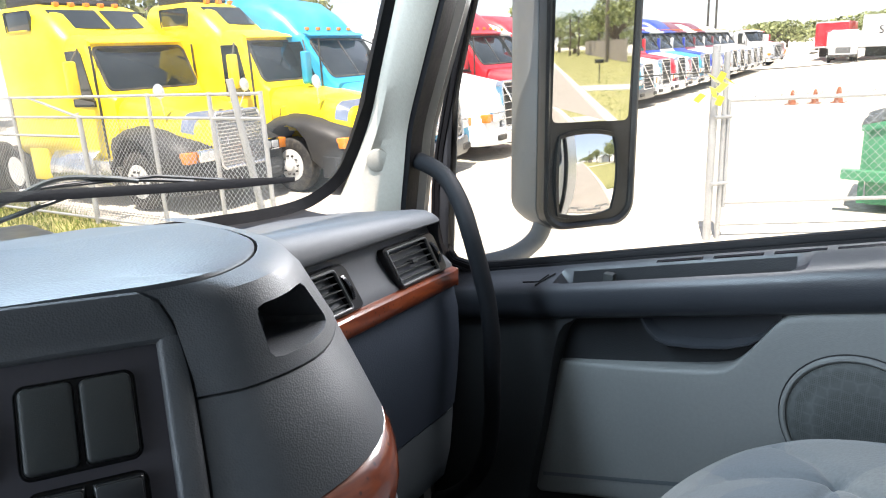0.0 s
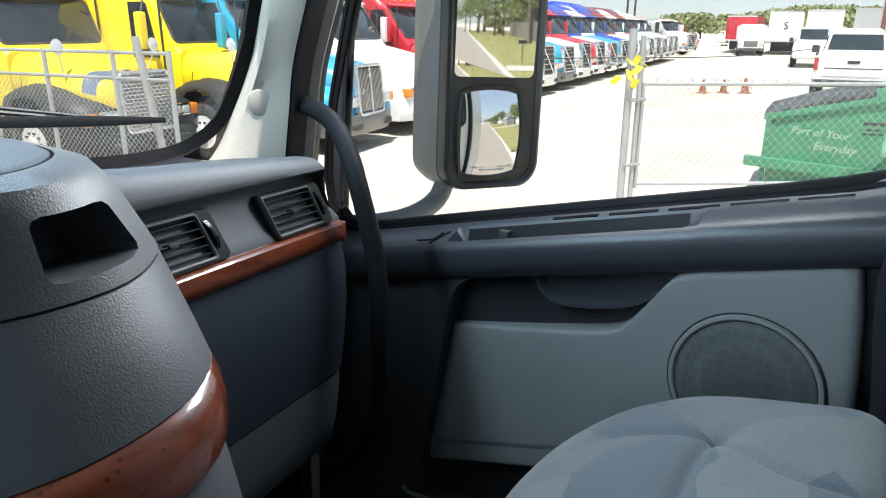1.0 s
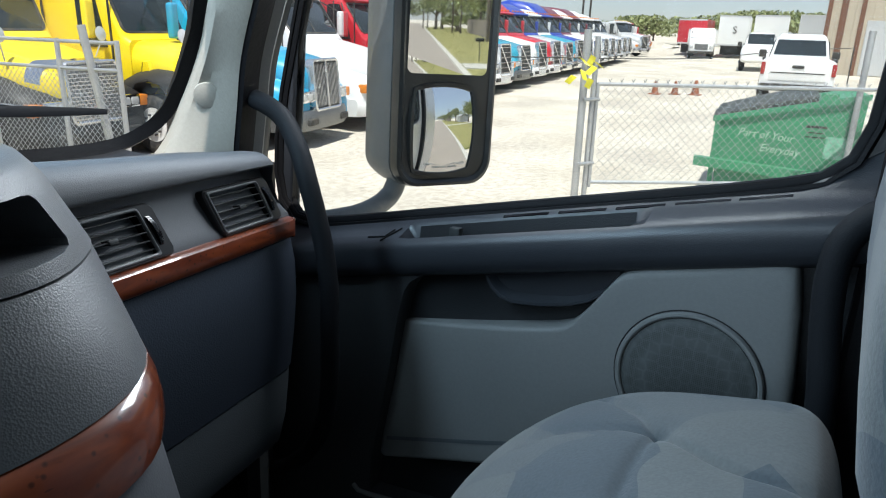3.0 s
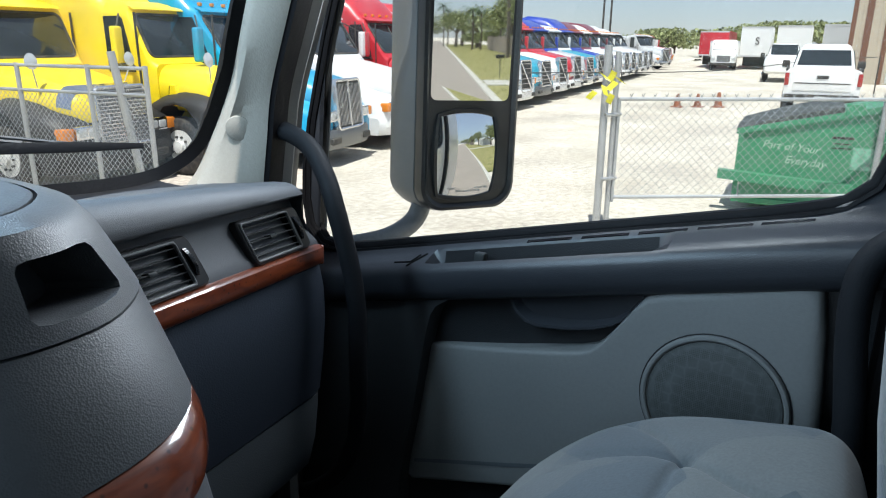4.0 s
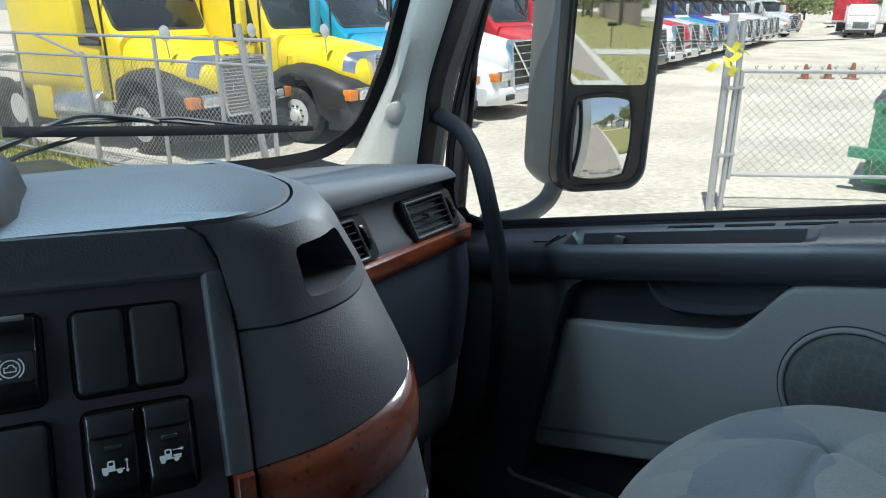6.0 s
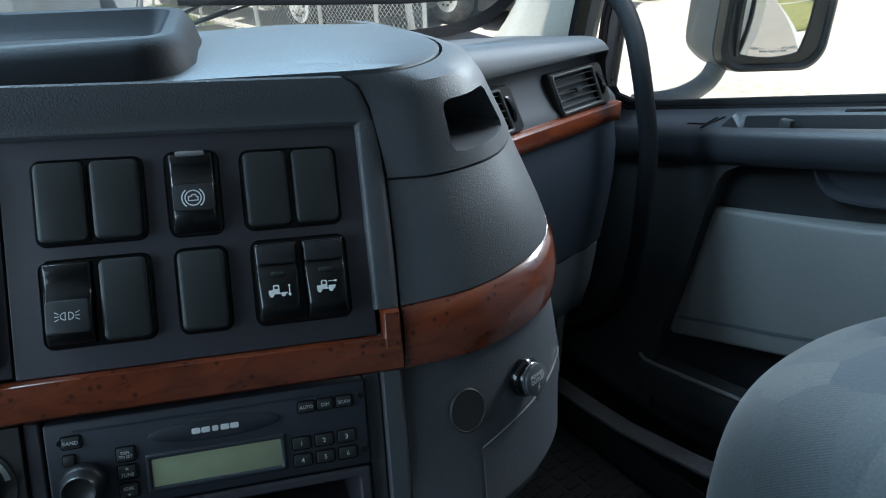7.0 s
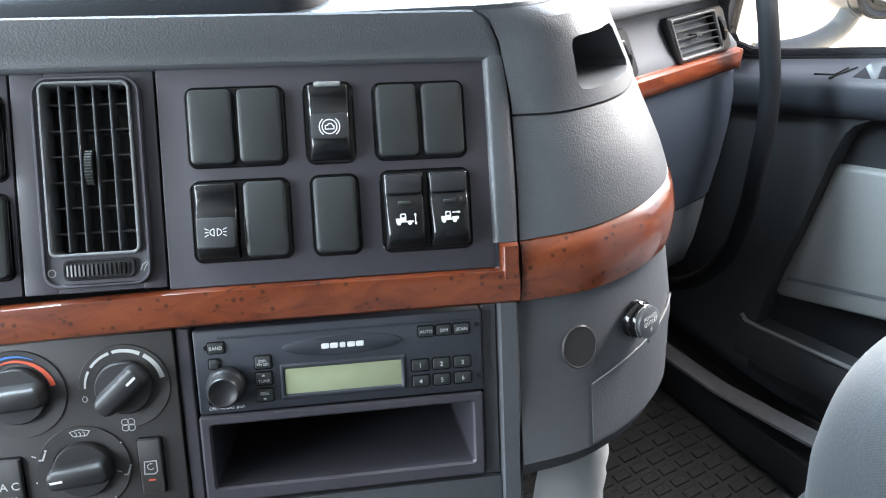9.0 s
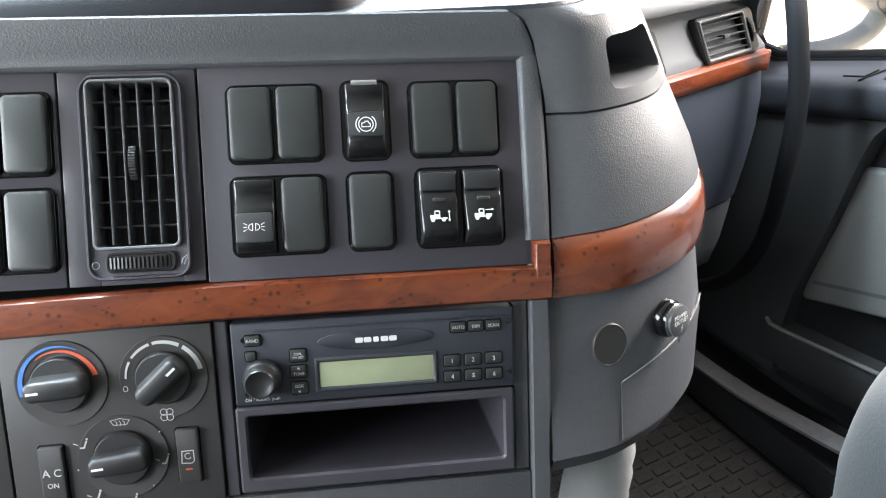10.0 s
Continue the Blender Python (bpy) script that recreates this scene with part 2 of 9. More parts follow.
def thing(name, label, category, m=None, group="", kind=""):
    ob = new(name)
    ob.empty_display_size = 0.05
    ob.matrix_basis = CAB if m is None else m
    return tagged(ob, label, category, group, kind)


def solid(name, bm, mat, label, category, m=None, group="", kind="", smooth=True, angle=40.0):
    ob = part(name, bm, mat, None, "", smooth, angle)
    ob.matrix_basis = CAB if m is None else m
    return tagged(ob, label, category, group, kind)


def rr(w, h, r, n=5, cx=0.0, cy=0.0):
    """A rounded rectangle, counter-clockwise."""
    r = max(min(r, w / 2 - 1e-5, h / 2 - 1e-5), 1e-5)
    out = []
    for sx, sy, a0 in ((1, 1, 0), (-1, 1, 90), (-1, -1, 180), (1, -1, 270)):
        for i in range(n + 1):
            a = radians(a0 + 90 * i / n)
            out.append((cx + sx * (w / 2 - r) + r * math.cos(a), cy + sy * (h / 2 - r) + r * math.sin(a)))
    return out


def rings(bm, loops, cap0=True, cap1=True, closed=True):
    """Joins loops of equally many points into a skin."""
    vs = [[bm.verts.new(p) for p in lp] for lp in loops]
    n = len(vs[0])
    for a, b in zip(vs, vs[1:]):
        for i in range(n if closed else n - 1):
            j = (i + 1) % n
            bm.faces.new((a[i], a[j], b[j], b[i]))
    if closed and cap0:
        bm.faces.new(vs[0][::-1])
    if closed and cap1:
        bm.faces.new(vs[-1])
    return vs


def button(bm, w, h, r, z0, z1, bev, cx=0.0, cy=0.0, n=4, crown=0.0):
    """A rounded block standing on z0 with a softened upper edge."""
    lp = [[(x, y, z0) for x, y in rr(w, h, r, n, cx, cy)], [(x, y, z1 - bev) for x, y in rr(w, h, r, n, cx, cy)],
          [(x, y, z1 - 0.3 * bev) for x, y in rr(w - 0.6 * bev, h - 0.6 * bev, r - 0.3 * bev, n, cx, cy)],
          [(x, y, z1) for x, y in rr(w - 2 * bev, h - 2 * bev, max(r - bev, 0.0004), n, cx, cy)]]
    if crown:
        lp.append([(x, y, z1 + crown) for x, y in rr(w * 0.5, h * 0.5, max(r - bev, 0.0004), n, cx, cy)])
    rings(bm, lp)


def bezel(bm, ow, oh, orad, iw, ih, irad, z0, z1, zin, bev=0.001, n=5, cx=0.0, cy=0.0, icx=0.0, icy=0.0):
    """A frame with an opening: outside wall, face, inside wall down to zin."""
    rings(bm, [[(x, y, z0) for x, y in rr(ow, oh, orad, n, cx, cy)], [(x, y, z1 - bev) for x, y in rr(ow, oh, orad, n, cx, cy)],
               [(x, y, z1) for x, y in rr(ow - 2 * bev, oh - 2 * bev, orad - bev, n, cx, cy)],
               [(x, y, z1) for x, y in rr(iw + 2 * bev, ih + 2 * bev, irad + bev, n, cx + icx, cy + icy)],
               [(x, y, z1 - bev) for x, y in rr(iw, ih, irad, n, cx + icx, cy + icy)],
               [(x, y, zin) for x, y in rr(iw, ih, irad, n, cx + icx, cy + icy)]], False, False)


def box(bm, x0, x1, y0, y1, z0, z1, bev=0.0, seg=2, m=None):
    c = bmesh.ops.create_cube(bm, size=1.0)["verts"]
    mat4 = Matrix.LocRotScale(((x0 + x1) / 2, (y0 + y1) / 2, (z0 + z1) / 2), None, (x1 - x0, y1 - y0, z1 - z0))
    bmesh.ops.transform(bm, matrix=mat4 if m is None else m @ mat4, verts=c)
    if bev:
        es = list({e for v in c for e in v.link_edges})
        bmesh.ops.bevel(bm, geom=es, offset=bev, segments=seg, affect="EDGES", profile=0.6)


def tube(bm, pts, r, n=10, cap=True, flat=1.0):
    """A round bar along a line of points; r is a number or one per point."""
    pts = [Vector(p) for p in pts]
    rad = r if isinstance(r, (list, tuple)) else [r] * len(pts)
    up = Vector((0.13, 0.21, 1.0)).normalized()
    loops = []
    for i, p in enumerate(pts):
        d = (pts[min(i + 1, len(pts) - 1)] - pts[max(i - 1, 0)]).normalized()
        s = d.cross(up)
        if s.length < 0.05:
            s = d.cross(Vector((1, 0, 0)))
        s.normalize()
        t = s.cross(d)
        loops.append([p + rad[i] * (math.cos(2 * math.pi * k / n) * s + flat * math.sin(2 * math.pi * k / n) * t) for k in range(n)])
    rings(bm, loops, cap, cap)


def spline(pts, n=8):
    """A smooth line through points (Catmull-Rom)."""
    p = [Vector(q) for q in pts]
    p = [2 * p[0] - p[1]] + p + [2 * p[-1] - p[-2]]
    out = []
    for i in range(1, len(p) - 2):
        for k in range(n):
            t = k / n
            out.append(0.5 * (2 * p[i] + (p[i + 1] - p[i - 1]) * t + (2 * p[i - 1] - 5 * p[i] + 4 * p[i + 1] - p[i + 2]) * t * t
                              + (3 * p[i] - p[i - 1] - 3 * p[i + 1] + p[i + 2]) * t ** 3))
    out.append(p[-2])
    return out


def lathe(bm, prof, n=24, m=None, cap=True):
    """Turns a profile of (radius, height) round z."""
    loops = [[(r * math.cos(2 * math.pi * k / n), r * math.sin(2 * math.pi * k / n), z) for k in range(n)] for r, z in prof]
    if m is not None:
        loops = [[m @ Vector(p) for p in lp] for lp in loops]
    rings(bm, loops, cap, cap)


def thick(bm, grid, d):
    """A sheet from a grid of points, given thickness d along its normals."""
    vs = [[bm.verts.new(p) for p in row] for row in grid]
    fs = []
    for a, b in zip(vs, vs[1:]):
        for i in range(len(a) - 1):
            fs.append(bm.faces.new((a[i], a[i + 1], b[i + 1], b[i])))
    if d:
        bmesh.ops.recalc_face_normals(bm, faces=fs)
        bmesh.ops.solidify(bm, geom=fs, thickness=d)


def wall_with_hole(bm, outer, inner, x0, x1):
    """A slab between x0 and x1 with an opening; outlines are (y, z) loops of equally many points."""
    rings(bm, [[(x0, y, z) for y, z in outer], [(x1, y, z) for y, z in outer], [(x1, y, z) for y, z in inner], [(x0, y, z) for y, z in inner],
               [(x0, y, z) for y, z in outer]], False, False)


def writing(name, text, size, mat, parent, x, y, z, m=None, align="CENTER", shear=0.0, squash=1.0, depth=0.0002):
    """Words in the built-in font, as a mesh lying in the x-y plane of its parent."""
    cu = bpy.data.curves.new(name, "FONT")
    cu.body, cu.size, cu.align_x, cu.align_y, cu.shear, cu.extrude = text, size, align, "CENTER", shear, depth
    cu.resolution_u = 3
    ob = bpy.data.objects.new(name, cu)
    scene.collection.objects.link(ob)
    me = bpy.data.meshes.new_from_object(ob.evaluated_get(bpy.context.evaluated_depsgraph_get()))
    bpy.data.objects.remove(ob)
    me.transform((m if m is not None else Matrix.Identity(4)) @ Matrix.Translation((x, y, z)) @ Matrix.Diagonal((squash, 1, 1, 1)))
    me.materials.clear()
    me.materials.append(mat)
    t = new(name, me)
    t.parent = parent
    return t


def bm_new():
    return bmesh.new()


# ---- the cab: frames of the dashboard ----
PL = Matrix(((0.9385, 0.1482, -0.3117, -0.0226), (-0.3441, 0.3305, -0.8788, 0.4504), (-0.0272, 0.9321, 0.3612, 0.8679), (0, 0, 0, 1)))   # lower fascia
PU = Matrix(((0.9385, 0.1901, -0.2881, -0.0184), (-0.3441, 0.4496, -0.8243, 0.4598), (-0.0272, 0.8728, 0.4874, 0.8946), (0, 0, 0, 1)))   # switch fascia
# passenger dash: s along its face, q out towards the seat, z up
PD = Matrix(((0.985, 0.173, 0, 0.45), (0.173, -0.985, 0, 0.692), (0, 0, 1, 0), (0, 0, 0, 1)))


def plan_line(pts, cols, z, rise=0.0, grow=0.0, warp=0.0):
    """Points at the given arc lengths along a smooth plan curve."""
    c = spline([(x, y, 0) for x, y in pts], 10)
    acc = [0.0]
    for a, b in zip(c, c[1:]):
        acc.append(acc[-1] + (b - a).length)
    out = []
    for s in cols:
        if 0.05 < s < 0.30:
            s -= warp * (1 - abs(s - 0.125) / 0.075 if 0.05 < s <= 0.125 else max(0, 1 - (s - 0.125) / 0.17))
        s = min(s, acc[-1] - 1e-6)
        i = max(k for k in range(len(acc) - 1) if acc[k] <= s)
        f = (s - acc[i]) / (acc[i + 1] - acc[i])
        p = c[i].lerp(c[i + 1], f)
        d = (c[i + 1] - c[i]).normalized()
        o = Vector((d.y, -d.x, 0)) * grow
        out.append((p.x + o.x, p.y + o.y, z + rise * min(1, s / 0.25)))
    return out


LEVEL = {
    "A": (1.041, ((0.189, 0.455), (0.2266, 0.4486), (0.2656, 0.4648), (0.2965, 0.498), (0.3125, 0.536), (0.3147, 0.5976), (0.3014, 0.6588))),
    "B": (1.035, ((0.197, 0.4525), (0.2326, 0.4387), (0.276, 0.4497), (0.3105, 0.4834), (0.3325, 0.5284), (0.3395, 0.596), (0.3372, 0.678))),
    "C": (1.016, ((0.2045, 0.4475), (0.2381, 0.4322), (0.2828, 0.4398), (0.321, 0.4727), (0.348, 0.5197), (0.3636, 0.5968), (0.3718, 0.6984))),
    "D": (0.991, ((0.2045, 0.437), (0.2376, 0.4241), (0.2856, 0.4308), (0.3255, 0.46), (0.3555, 0.508), (0.3777, 0.5976), (0.3914, 0.6988))),
    "E": (0.976, ((0.203, 0.4306), (0.2363, 0.4188), (0.288, 0.4254), (0.3287, 0.4547), (0.3607, 0.5017), (0.3872, 0.598), (0.4011, 0.699))),
    "F": (0.935, ((0.195, 0.41), (0.2374, 0.3939), (0.2914, 0.3972), (0.3317, 0.4211), (0.3587, 0.4681), (0.3841, 0.5864), (0.412, 0.6982))),
    "G": (0.903, ((0.187, 0.393), (0.2353, 0.3798), (0.2886, 0.3845), (0.3307, 0.4073), (0.3597, 0.4543), (0.3905, 0.5796), (0.4202, 0.6998))),
    "H": (0.867, ((0.179, 0.378), (0.23, 0.365), (0.287, 0.372), (0.331, 0.397), (0.362, 0.446), (0.395, 0.57), (0.43, 0.7))),
    "I": (0.8, ((0.168, 0.356), (0.22, 0.346), (0.285, 0.355), (0.336, 0.386), (0.37, 0.44), (0.4, 0.57), (0.42, 0.7))),
    "J": (0.762, ((0.158, 0.335), (0.21, 0.326), (0.27, 0.337), (0.32, 0.37), (0.35, 0.43), (0.38, 0.56), (0.4, 0.7))),
    "K": (0.738, ((0.165, 0.345), (0.21, 0.34), (0.262, 0.348), (0.306, 0.376), (0.335, 0.43), (0.36, 0.56), (0.38, 0.7))),
}


def level(key, cols, rise=0.0, grow=0.0, dz=0.0, warp=0.0):
    z, pts = LEVEL[key]
    return plan_line(pts, cols, z + dz, rise, grow, warp)


def mix_line(a, b, f):
    return [tuple(p + (q - p) * f for p, q in zip(u, v)) for u, v in zip(a, b)]


COLS = [0.0, 0.002, 0.012, 0.025, 0.038, 0.050, 0.060, 0.073, 0.086, 0.099, 0.114, 0.130, 0.144, 0.16, 0.18, 0.20, 0.225, 0.25, 0.275, 0.30, 0.34]


def build_dashboard():
    d = thing("dashboard", "dark grey moulded truck dashboard with glossy burr wood trim", "dashboard")
    # rounded corner cap with the pocket opening
    bm = bm_new()
    c = mix_line(level("B", COLS, warp=0.019), level("C", COLS, warp=0.019), 0.74)
    e = mix_line(level("D", COLS), level("E", COLS), 0.30)
    rows = [level("A", COLS), level("B", COLS), mix_line(level("B", COLS), level("C", COLS), 0.38), c]
    rows += [mix_line(c, e, 0.15), mix_line(c, e, 0.5), mix_line(c, e, 0.85), e, level("E", COLS, dz=0.0010), level("E", COLS, dz=0.0007, grow=-0.004)]
    vs = [[bm.verts.new(p) for p in r] for r in rows]
    gone = []
    for i, j, a, b in ((3, 5, (3, 6), (4, 5)), (3, 11, (3, 10), (4, 11)), (7, 11, (7, 10), (6, 11)), (7, 5, (7, 6), (6, 5))):
        vs[i][j].co = vs[i][j].co * 0.45 + (vs[a[0]][a[1]].co + vs[b[0]][b[1]].co) * 0.275
    for i in range(len(vs) - 1):
        for j in range(len(COLS) - 1):
            f = bm.faces.new((vs[i][j], vs[i][j + 1], vs[i + 1][j + 1], vs[i + 1][j]))
            if 3 <= i <= 6 and 5 <= j <= 10:
                gone.append(f)
    rim = [vs[3][j] for j in range(5, 12)] + [vs[i][11] for i in range(4, 8)] + [vs[7][j] for j in range(10, 4, -1)] + [vs[i][5] for i in range(6, 3, -1)]
    bmesh.ops.delete(bm, geom=gone, context="FACES")
    mid = sum((v.co for v in rim), Vector()) / len(rim)
    inward = Vector((-0.42, 0.9, -0.12)).normalized()
    prev = rim
    for depth, k in ((0.003, 0.975), (0.05, 0.95)):
        nx = [bm.verts.new(mid + (v.co - mid) * k + inward * depth) for v in rim]
        for a in range(len(rim)):
            b = (a + 1) % len(rim)
            bm.faces.new((prev[a], prev[b], nx[b], nx[a]))
        prev = nx
    bm.faces.new(prev)
    part("corner_cap", bm, M["dash"], d)
    bm = bm_new()
    thick(bm, [level("E", COLS, grow=-0.004, dz=-0.0007), level("E", COLS, dz=-0.0009), mix_line(level("E", COLS, dz=-0.0009), level("F", COLS), 0.5), level("F", COLS),
               level("G", COLS, rise=0.018, dz=0.0005), level("G", COLS, rise=0.018, grow=-0.004)], 0)
    part("corner_shell", bm, M["dash"], d, "grained grey corner moulding")
    # wood on the corner
    bm = bm_new()
    g, h = level("G", COLS, rise=0.018), level("H", COLS, rise=0.004)
    thick(bm, [level("G", COLS, rise=0.018, grow=-0.003), level("G", COLS, rise=0.018, grow=0.0006, dz=-0.001), *[
        [tuple(Vector(p) + Vector(q)) for p, q in zip(mix_line(g, h, f), [(0.45 * o * e, -0.9 * o * e, 0) for e in (0.35, 0.7, 1.0) + (1.0,) * (len(g) - 3)])] for f, o in ((0.2, 0.004), (0.5, 0.0055), (0.8, 0.004))],
        level("H", COLS, rise=0.004, grow=0.001), level("H", COLS, rise=0.004, grow=-0.006)], 0)
    part("wood_corner_trim", bm, M["wood"], d, "glossy burr wood corner strip")
    # lower corner
    bm = bm_new()
    thick(bm, [level("H", COLS, rise=0.004, grow=-0.006, dz=0.001), level("H", COLS, rise=0.004, grow=-0.003, dz=-0.004), level("I", COLS), level("J", COLS), mix_line(level("J", COLS, dz=-0.012, grow=-0.002), level("K", COLS), 0.25), level("K", COLS), level("K", COLS, grow=-0.06, dz=-0.01)], 0)
    low = part("lower_corner", bm, M["console_low"], d)
    # dark joint behind the seams
    bm = bm_new()
    thick(bm, [level("E", COLS, grow=-0.0045, dz=0.002), level("E", COLS, grow=-0.003, dz=0.0), level("E", COLS, grow=-0.0045, dz=-0.003)], 0)
    part("seam", bm, M["black"], d)
    # switch fascia, its raised border and the roll above it
    for u0, u1 in ((-0.0095, 0.1985), (-0.50, -0.0952)):
        bm = bm_new()
        box(bm, u0, u1, 0.0003 if u0 > -0.05 else 0.002, 0.139 if u0 > -0.05 else 0.1365, -0.012, 0.0, 0.0012, 2, PU)
        part("switch_fascia", bm, M["fascia"], d)
    bm = bm_new()
    box(bm, -0.094, -0.0745, 0.002, 0.1365, -0.012, 0.0, 0.0012, 2, PU)
    box(bm, -0.0250, -0.0108, 0.002, 0.1365, -0.012, 0.0, 0.0012, 2, PU)
    box(bm, -0.0750, -0.0245, 0.002, 0.0220, -0.012, -0.0003, 0.0005, 1, PU)
    box(bm, -0.0750, -0.0245, 0.1300, 0.1365, -0.012, -0.0003, 0.0005, 1, PU)
    part("vent_fascia", bm, M["fascia"], d)
    # the roll above and the border beside it run up to the seam of the corner
    keys = ("G", "F", "E", "D", "C", "B", "A")
    seam = [PU.inverted() @ Vector(level(k, [0.0])[0]) for k in keys]

    def seam_at(v):
        for p, q in zip(seam, seam[1:]):
            if v <= q.y or q is seam[-1]:
                f = (v - p.y) / (q.y - p.y)
                return p.x + (q.x - p.x) * f, p.z + (q.z - p.z) * f
    bm = bm_new()
    prof = ((0.1362, -0.004), (0.1364, 0.0), (0.1372, 0.0032), (0.1388, 0.0046), (0.1405, 0.0045), (0.1425, 0.0050), (0.146, 0.0072), (0.152, 0.0104), (0.157, 0.0128), (0.161, 0.0145), (0.1640, 0.0156), (0.1655, 0.0150), (0.1660, 0.0090), (0.165, -0.004))
    grid = []
    for v, n in prof:
        su, sn = seam_at(min(max(v, 0.02), 0.165))
        su -= 0.0016
        row = [PU @ Vector((u, v, n)) for u in (-0.55, -0.3, -0.1, 0.1, 0.15, 0.175, su - 0.006, su - 0.002)]
        row.append(PU @ Vector((su, v - (0.0 if v < 0.16 else 0.001), n - 0.0012)))
        row.append(PU @ Vector((su + 0.0002, v - (0.0 if v < 0.16 else 0.001), n - 0.008)))
        grid.append(row)
    thick(bm, grid, 0)
    part("top_roll", bm, M["dash"], d)
    bm = bm_new()
    grid = []
    for v in (0.0166, 0.04, 0.07, 0.10, 0.12, 0.1364, 0.1388):
        su, sn = seam_at(v)
        su -= 0.0016
        inner = 0.1970
        face = 0.0042
        grid.append([PU @ Vector((u, v, n)) for u, n in ((inner, -0.002), (inner + 0.0004, 0.0015), (inner + 0.0022, face - 0.0004), (inner + 0.004, face), (su - 0.0045, max(face - 0.0006, sn + 0.0004)), (su - 0.0016, max(0.0022, sn + 0.0002)), (su, max(sn, 0) + 0.0), (su + 0.0002, -0.008))])
    thick(bm, grid, 0)
    part("fascia_border", bm, M["dash"], d)
    bm = bm_new()
    thick(bm, [[PL @ Vector((u, v, n)) for u, n in ((0.1985, -0.02), (0.1987, 0.001), (0.2000, 0.003), (0.2105, 0.003), (0.2128, 0.0), (0.2130, -0.01))] for v in (0.0045, -0.05, -0.10, -0.15)], 0)
    box(bm, 0.1875, 0.1982, -0.119, 0.004, -0.02, -0.004, 0.001, 1, PL)
    box(bm, -0.5, 0.1985, -0.16, -0.1195, -0.02, -0.001, 0.002, 2, PL)
    part("lower_border", bm, M["console_low"], d)
    # long wood strip with its turned-up end
    bm = bm_new()
    sec = ((0.0285, -0.004), (0.0283, 0.002), (0.0265, 0.0042), (0.016, 0.0055), (0.0065, 0.0045), (0.0045, 0.002), (0.0044, -0.004))
    thick(bm, [[PL @ Vector((u, v - (0.0035 if u < -0.3 else 0.0) + 0.03 * min(0, u + 0.01), n)) for v, n in sec] for u in (-0.55, -0.30, -0.14, -0.05, 0.0, 0.1, 0.2, 0.2132)], 0)
    sec2 = ((0.2012, -0.002), (0.2016, 0.003), (0.2035, 0.0052), (0.2118, 0.0052), (0.2132, 0.003), (0.2136, -0.006))
    thick(bm, [[PL @ Vector((u, v, n + (0.0 if v < 0.044 else -0.004))) for u, n in sec2] for v in (0.020, 0.0285, 0.043, 0.0452)], 0)
    part("wood_strip", bm, M["wood"], d, "long glossy burr wood strip")
    bm = bm_new()
    inward, along = PU.to_3x3() @ Vector((0, 0, -0.0045)), PU.to_3x3() @ Vector((0.004, 0, 0))
    side = [Vector(level(k, [0.0])[0]) for k in ("J", "I", "H", "G", "F", "E", "D", "C", "B", "A")]
    thick(bm, [[p - along + inward, p + inward, p + along + inward] for p in side], 0)
    part("seam", bm, M["black"], d)
    # top pad
    bm = bm_new()
    outer = [Vector(p) for p in level("A", [0.004 + 0.012 * i for i in range(21)], grow=-0.0025, dz=0.001)]
    outer += [Vector((0.26, 0.69, 1.036)), Vector((0.15, 0.70, 1.036)), Vector((0.0, 0.71, 1.036)), Vector((-0.6, 0.74, 1.036)), Vector((-0.6, 0.742, 1.041))]
    mid = Vector((0.0, 0.6, 1.05))
    rings(bm, [[p + Vector((0, 0, -0.012)) for p in outer], [p + Vector((0, 0, -0.001)) for p in outer],
               [p.lerp(Vector((mid.x, mid.y, p.z)), 0.012) + Vector((0, 0, 0.0012)) for p in outer],
               [p.lerp(Vector((mid.x, mid.y, p.z)), 0.4) + Vector((0, 0, 0.004)) for p in outer]], False, True)
    part("top_pad", bm, M["dash_pad"], d, "flat pale grey grained top pad")
    # body that closes the back and underside
    bm = bm_new()
    box(bm, -0.9, 0.30, 0.66, 0.98, 0.30, 1.0, 0.01)
    part("dash_core", bm, M["black"], d)
    # passenger side
    bm = bm_new()
    prof = ((-0.30, 0.930), (-0.16, 0.952), (-0.08, 0.969), (-0.045, 0.9775), (-0.024, 0.979), (-0.014, 0.9755), (-0.006, 0.967), (-0.002, 0.958), (-0.001, 0.951), (-0.004, 0.947), (-0.012, 0.9455), (-0.030, 0.9455))
    end = ((0.318, 0.990), (0.334, 0.966), (0.342, 0.948), (0.352, 0.918), (0.366, 0.890), (0.377, 0.868), (0.384, 0.845))

    def end_line(x):
        """The sloping end of the passenger dash."""
        if x <= end[0][0]:
            return 2.0
        for (s0, z0), (s1, z1) in zip(end, end[1:]):
            if x <= s1:
                return z0 + (z1 - z0) * (x - s0) / (s1 - s0)
        return end[-1][1]
    st = (-0.12, 0.0, 0.1, 0.2, 0.25, 0.275, 0.30, 0.318, 0.324, 0.329, 0.334, 0.338, 0.342, 0.347, 0.352, 0.359, 0.366, 0.372, 0.379)

    def cover_point(x, q, z):
        z += -0.075 * (x - 0.15) * max(0.0, (z - 0.949) / 0.03)
        lim = end_line(x)
        over = max(0.0, z - lim + 0.006)
        return PD @ Vector((x, q - min(0.01, 0.4 * over) if q > -0.05 else q, min(z, lim - 0.003 * min(1.0, max(0.0, (q + 0.03) / 0.03)))))
    thick(bm, [[cover_point(x, q, z) for q, z in prof] for x in st], 0)
    part("passenger_cover", bm, M["dash"], d, angle=50)
    bm = bm_new()
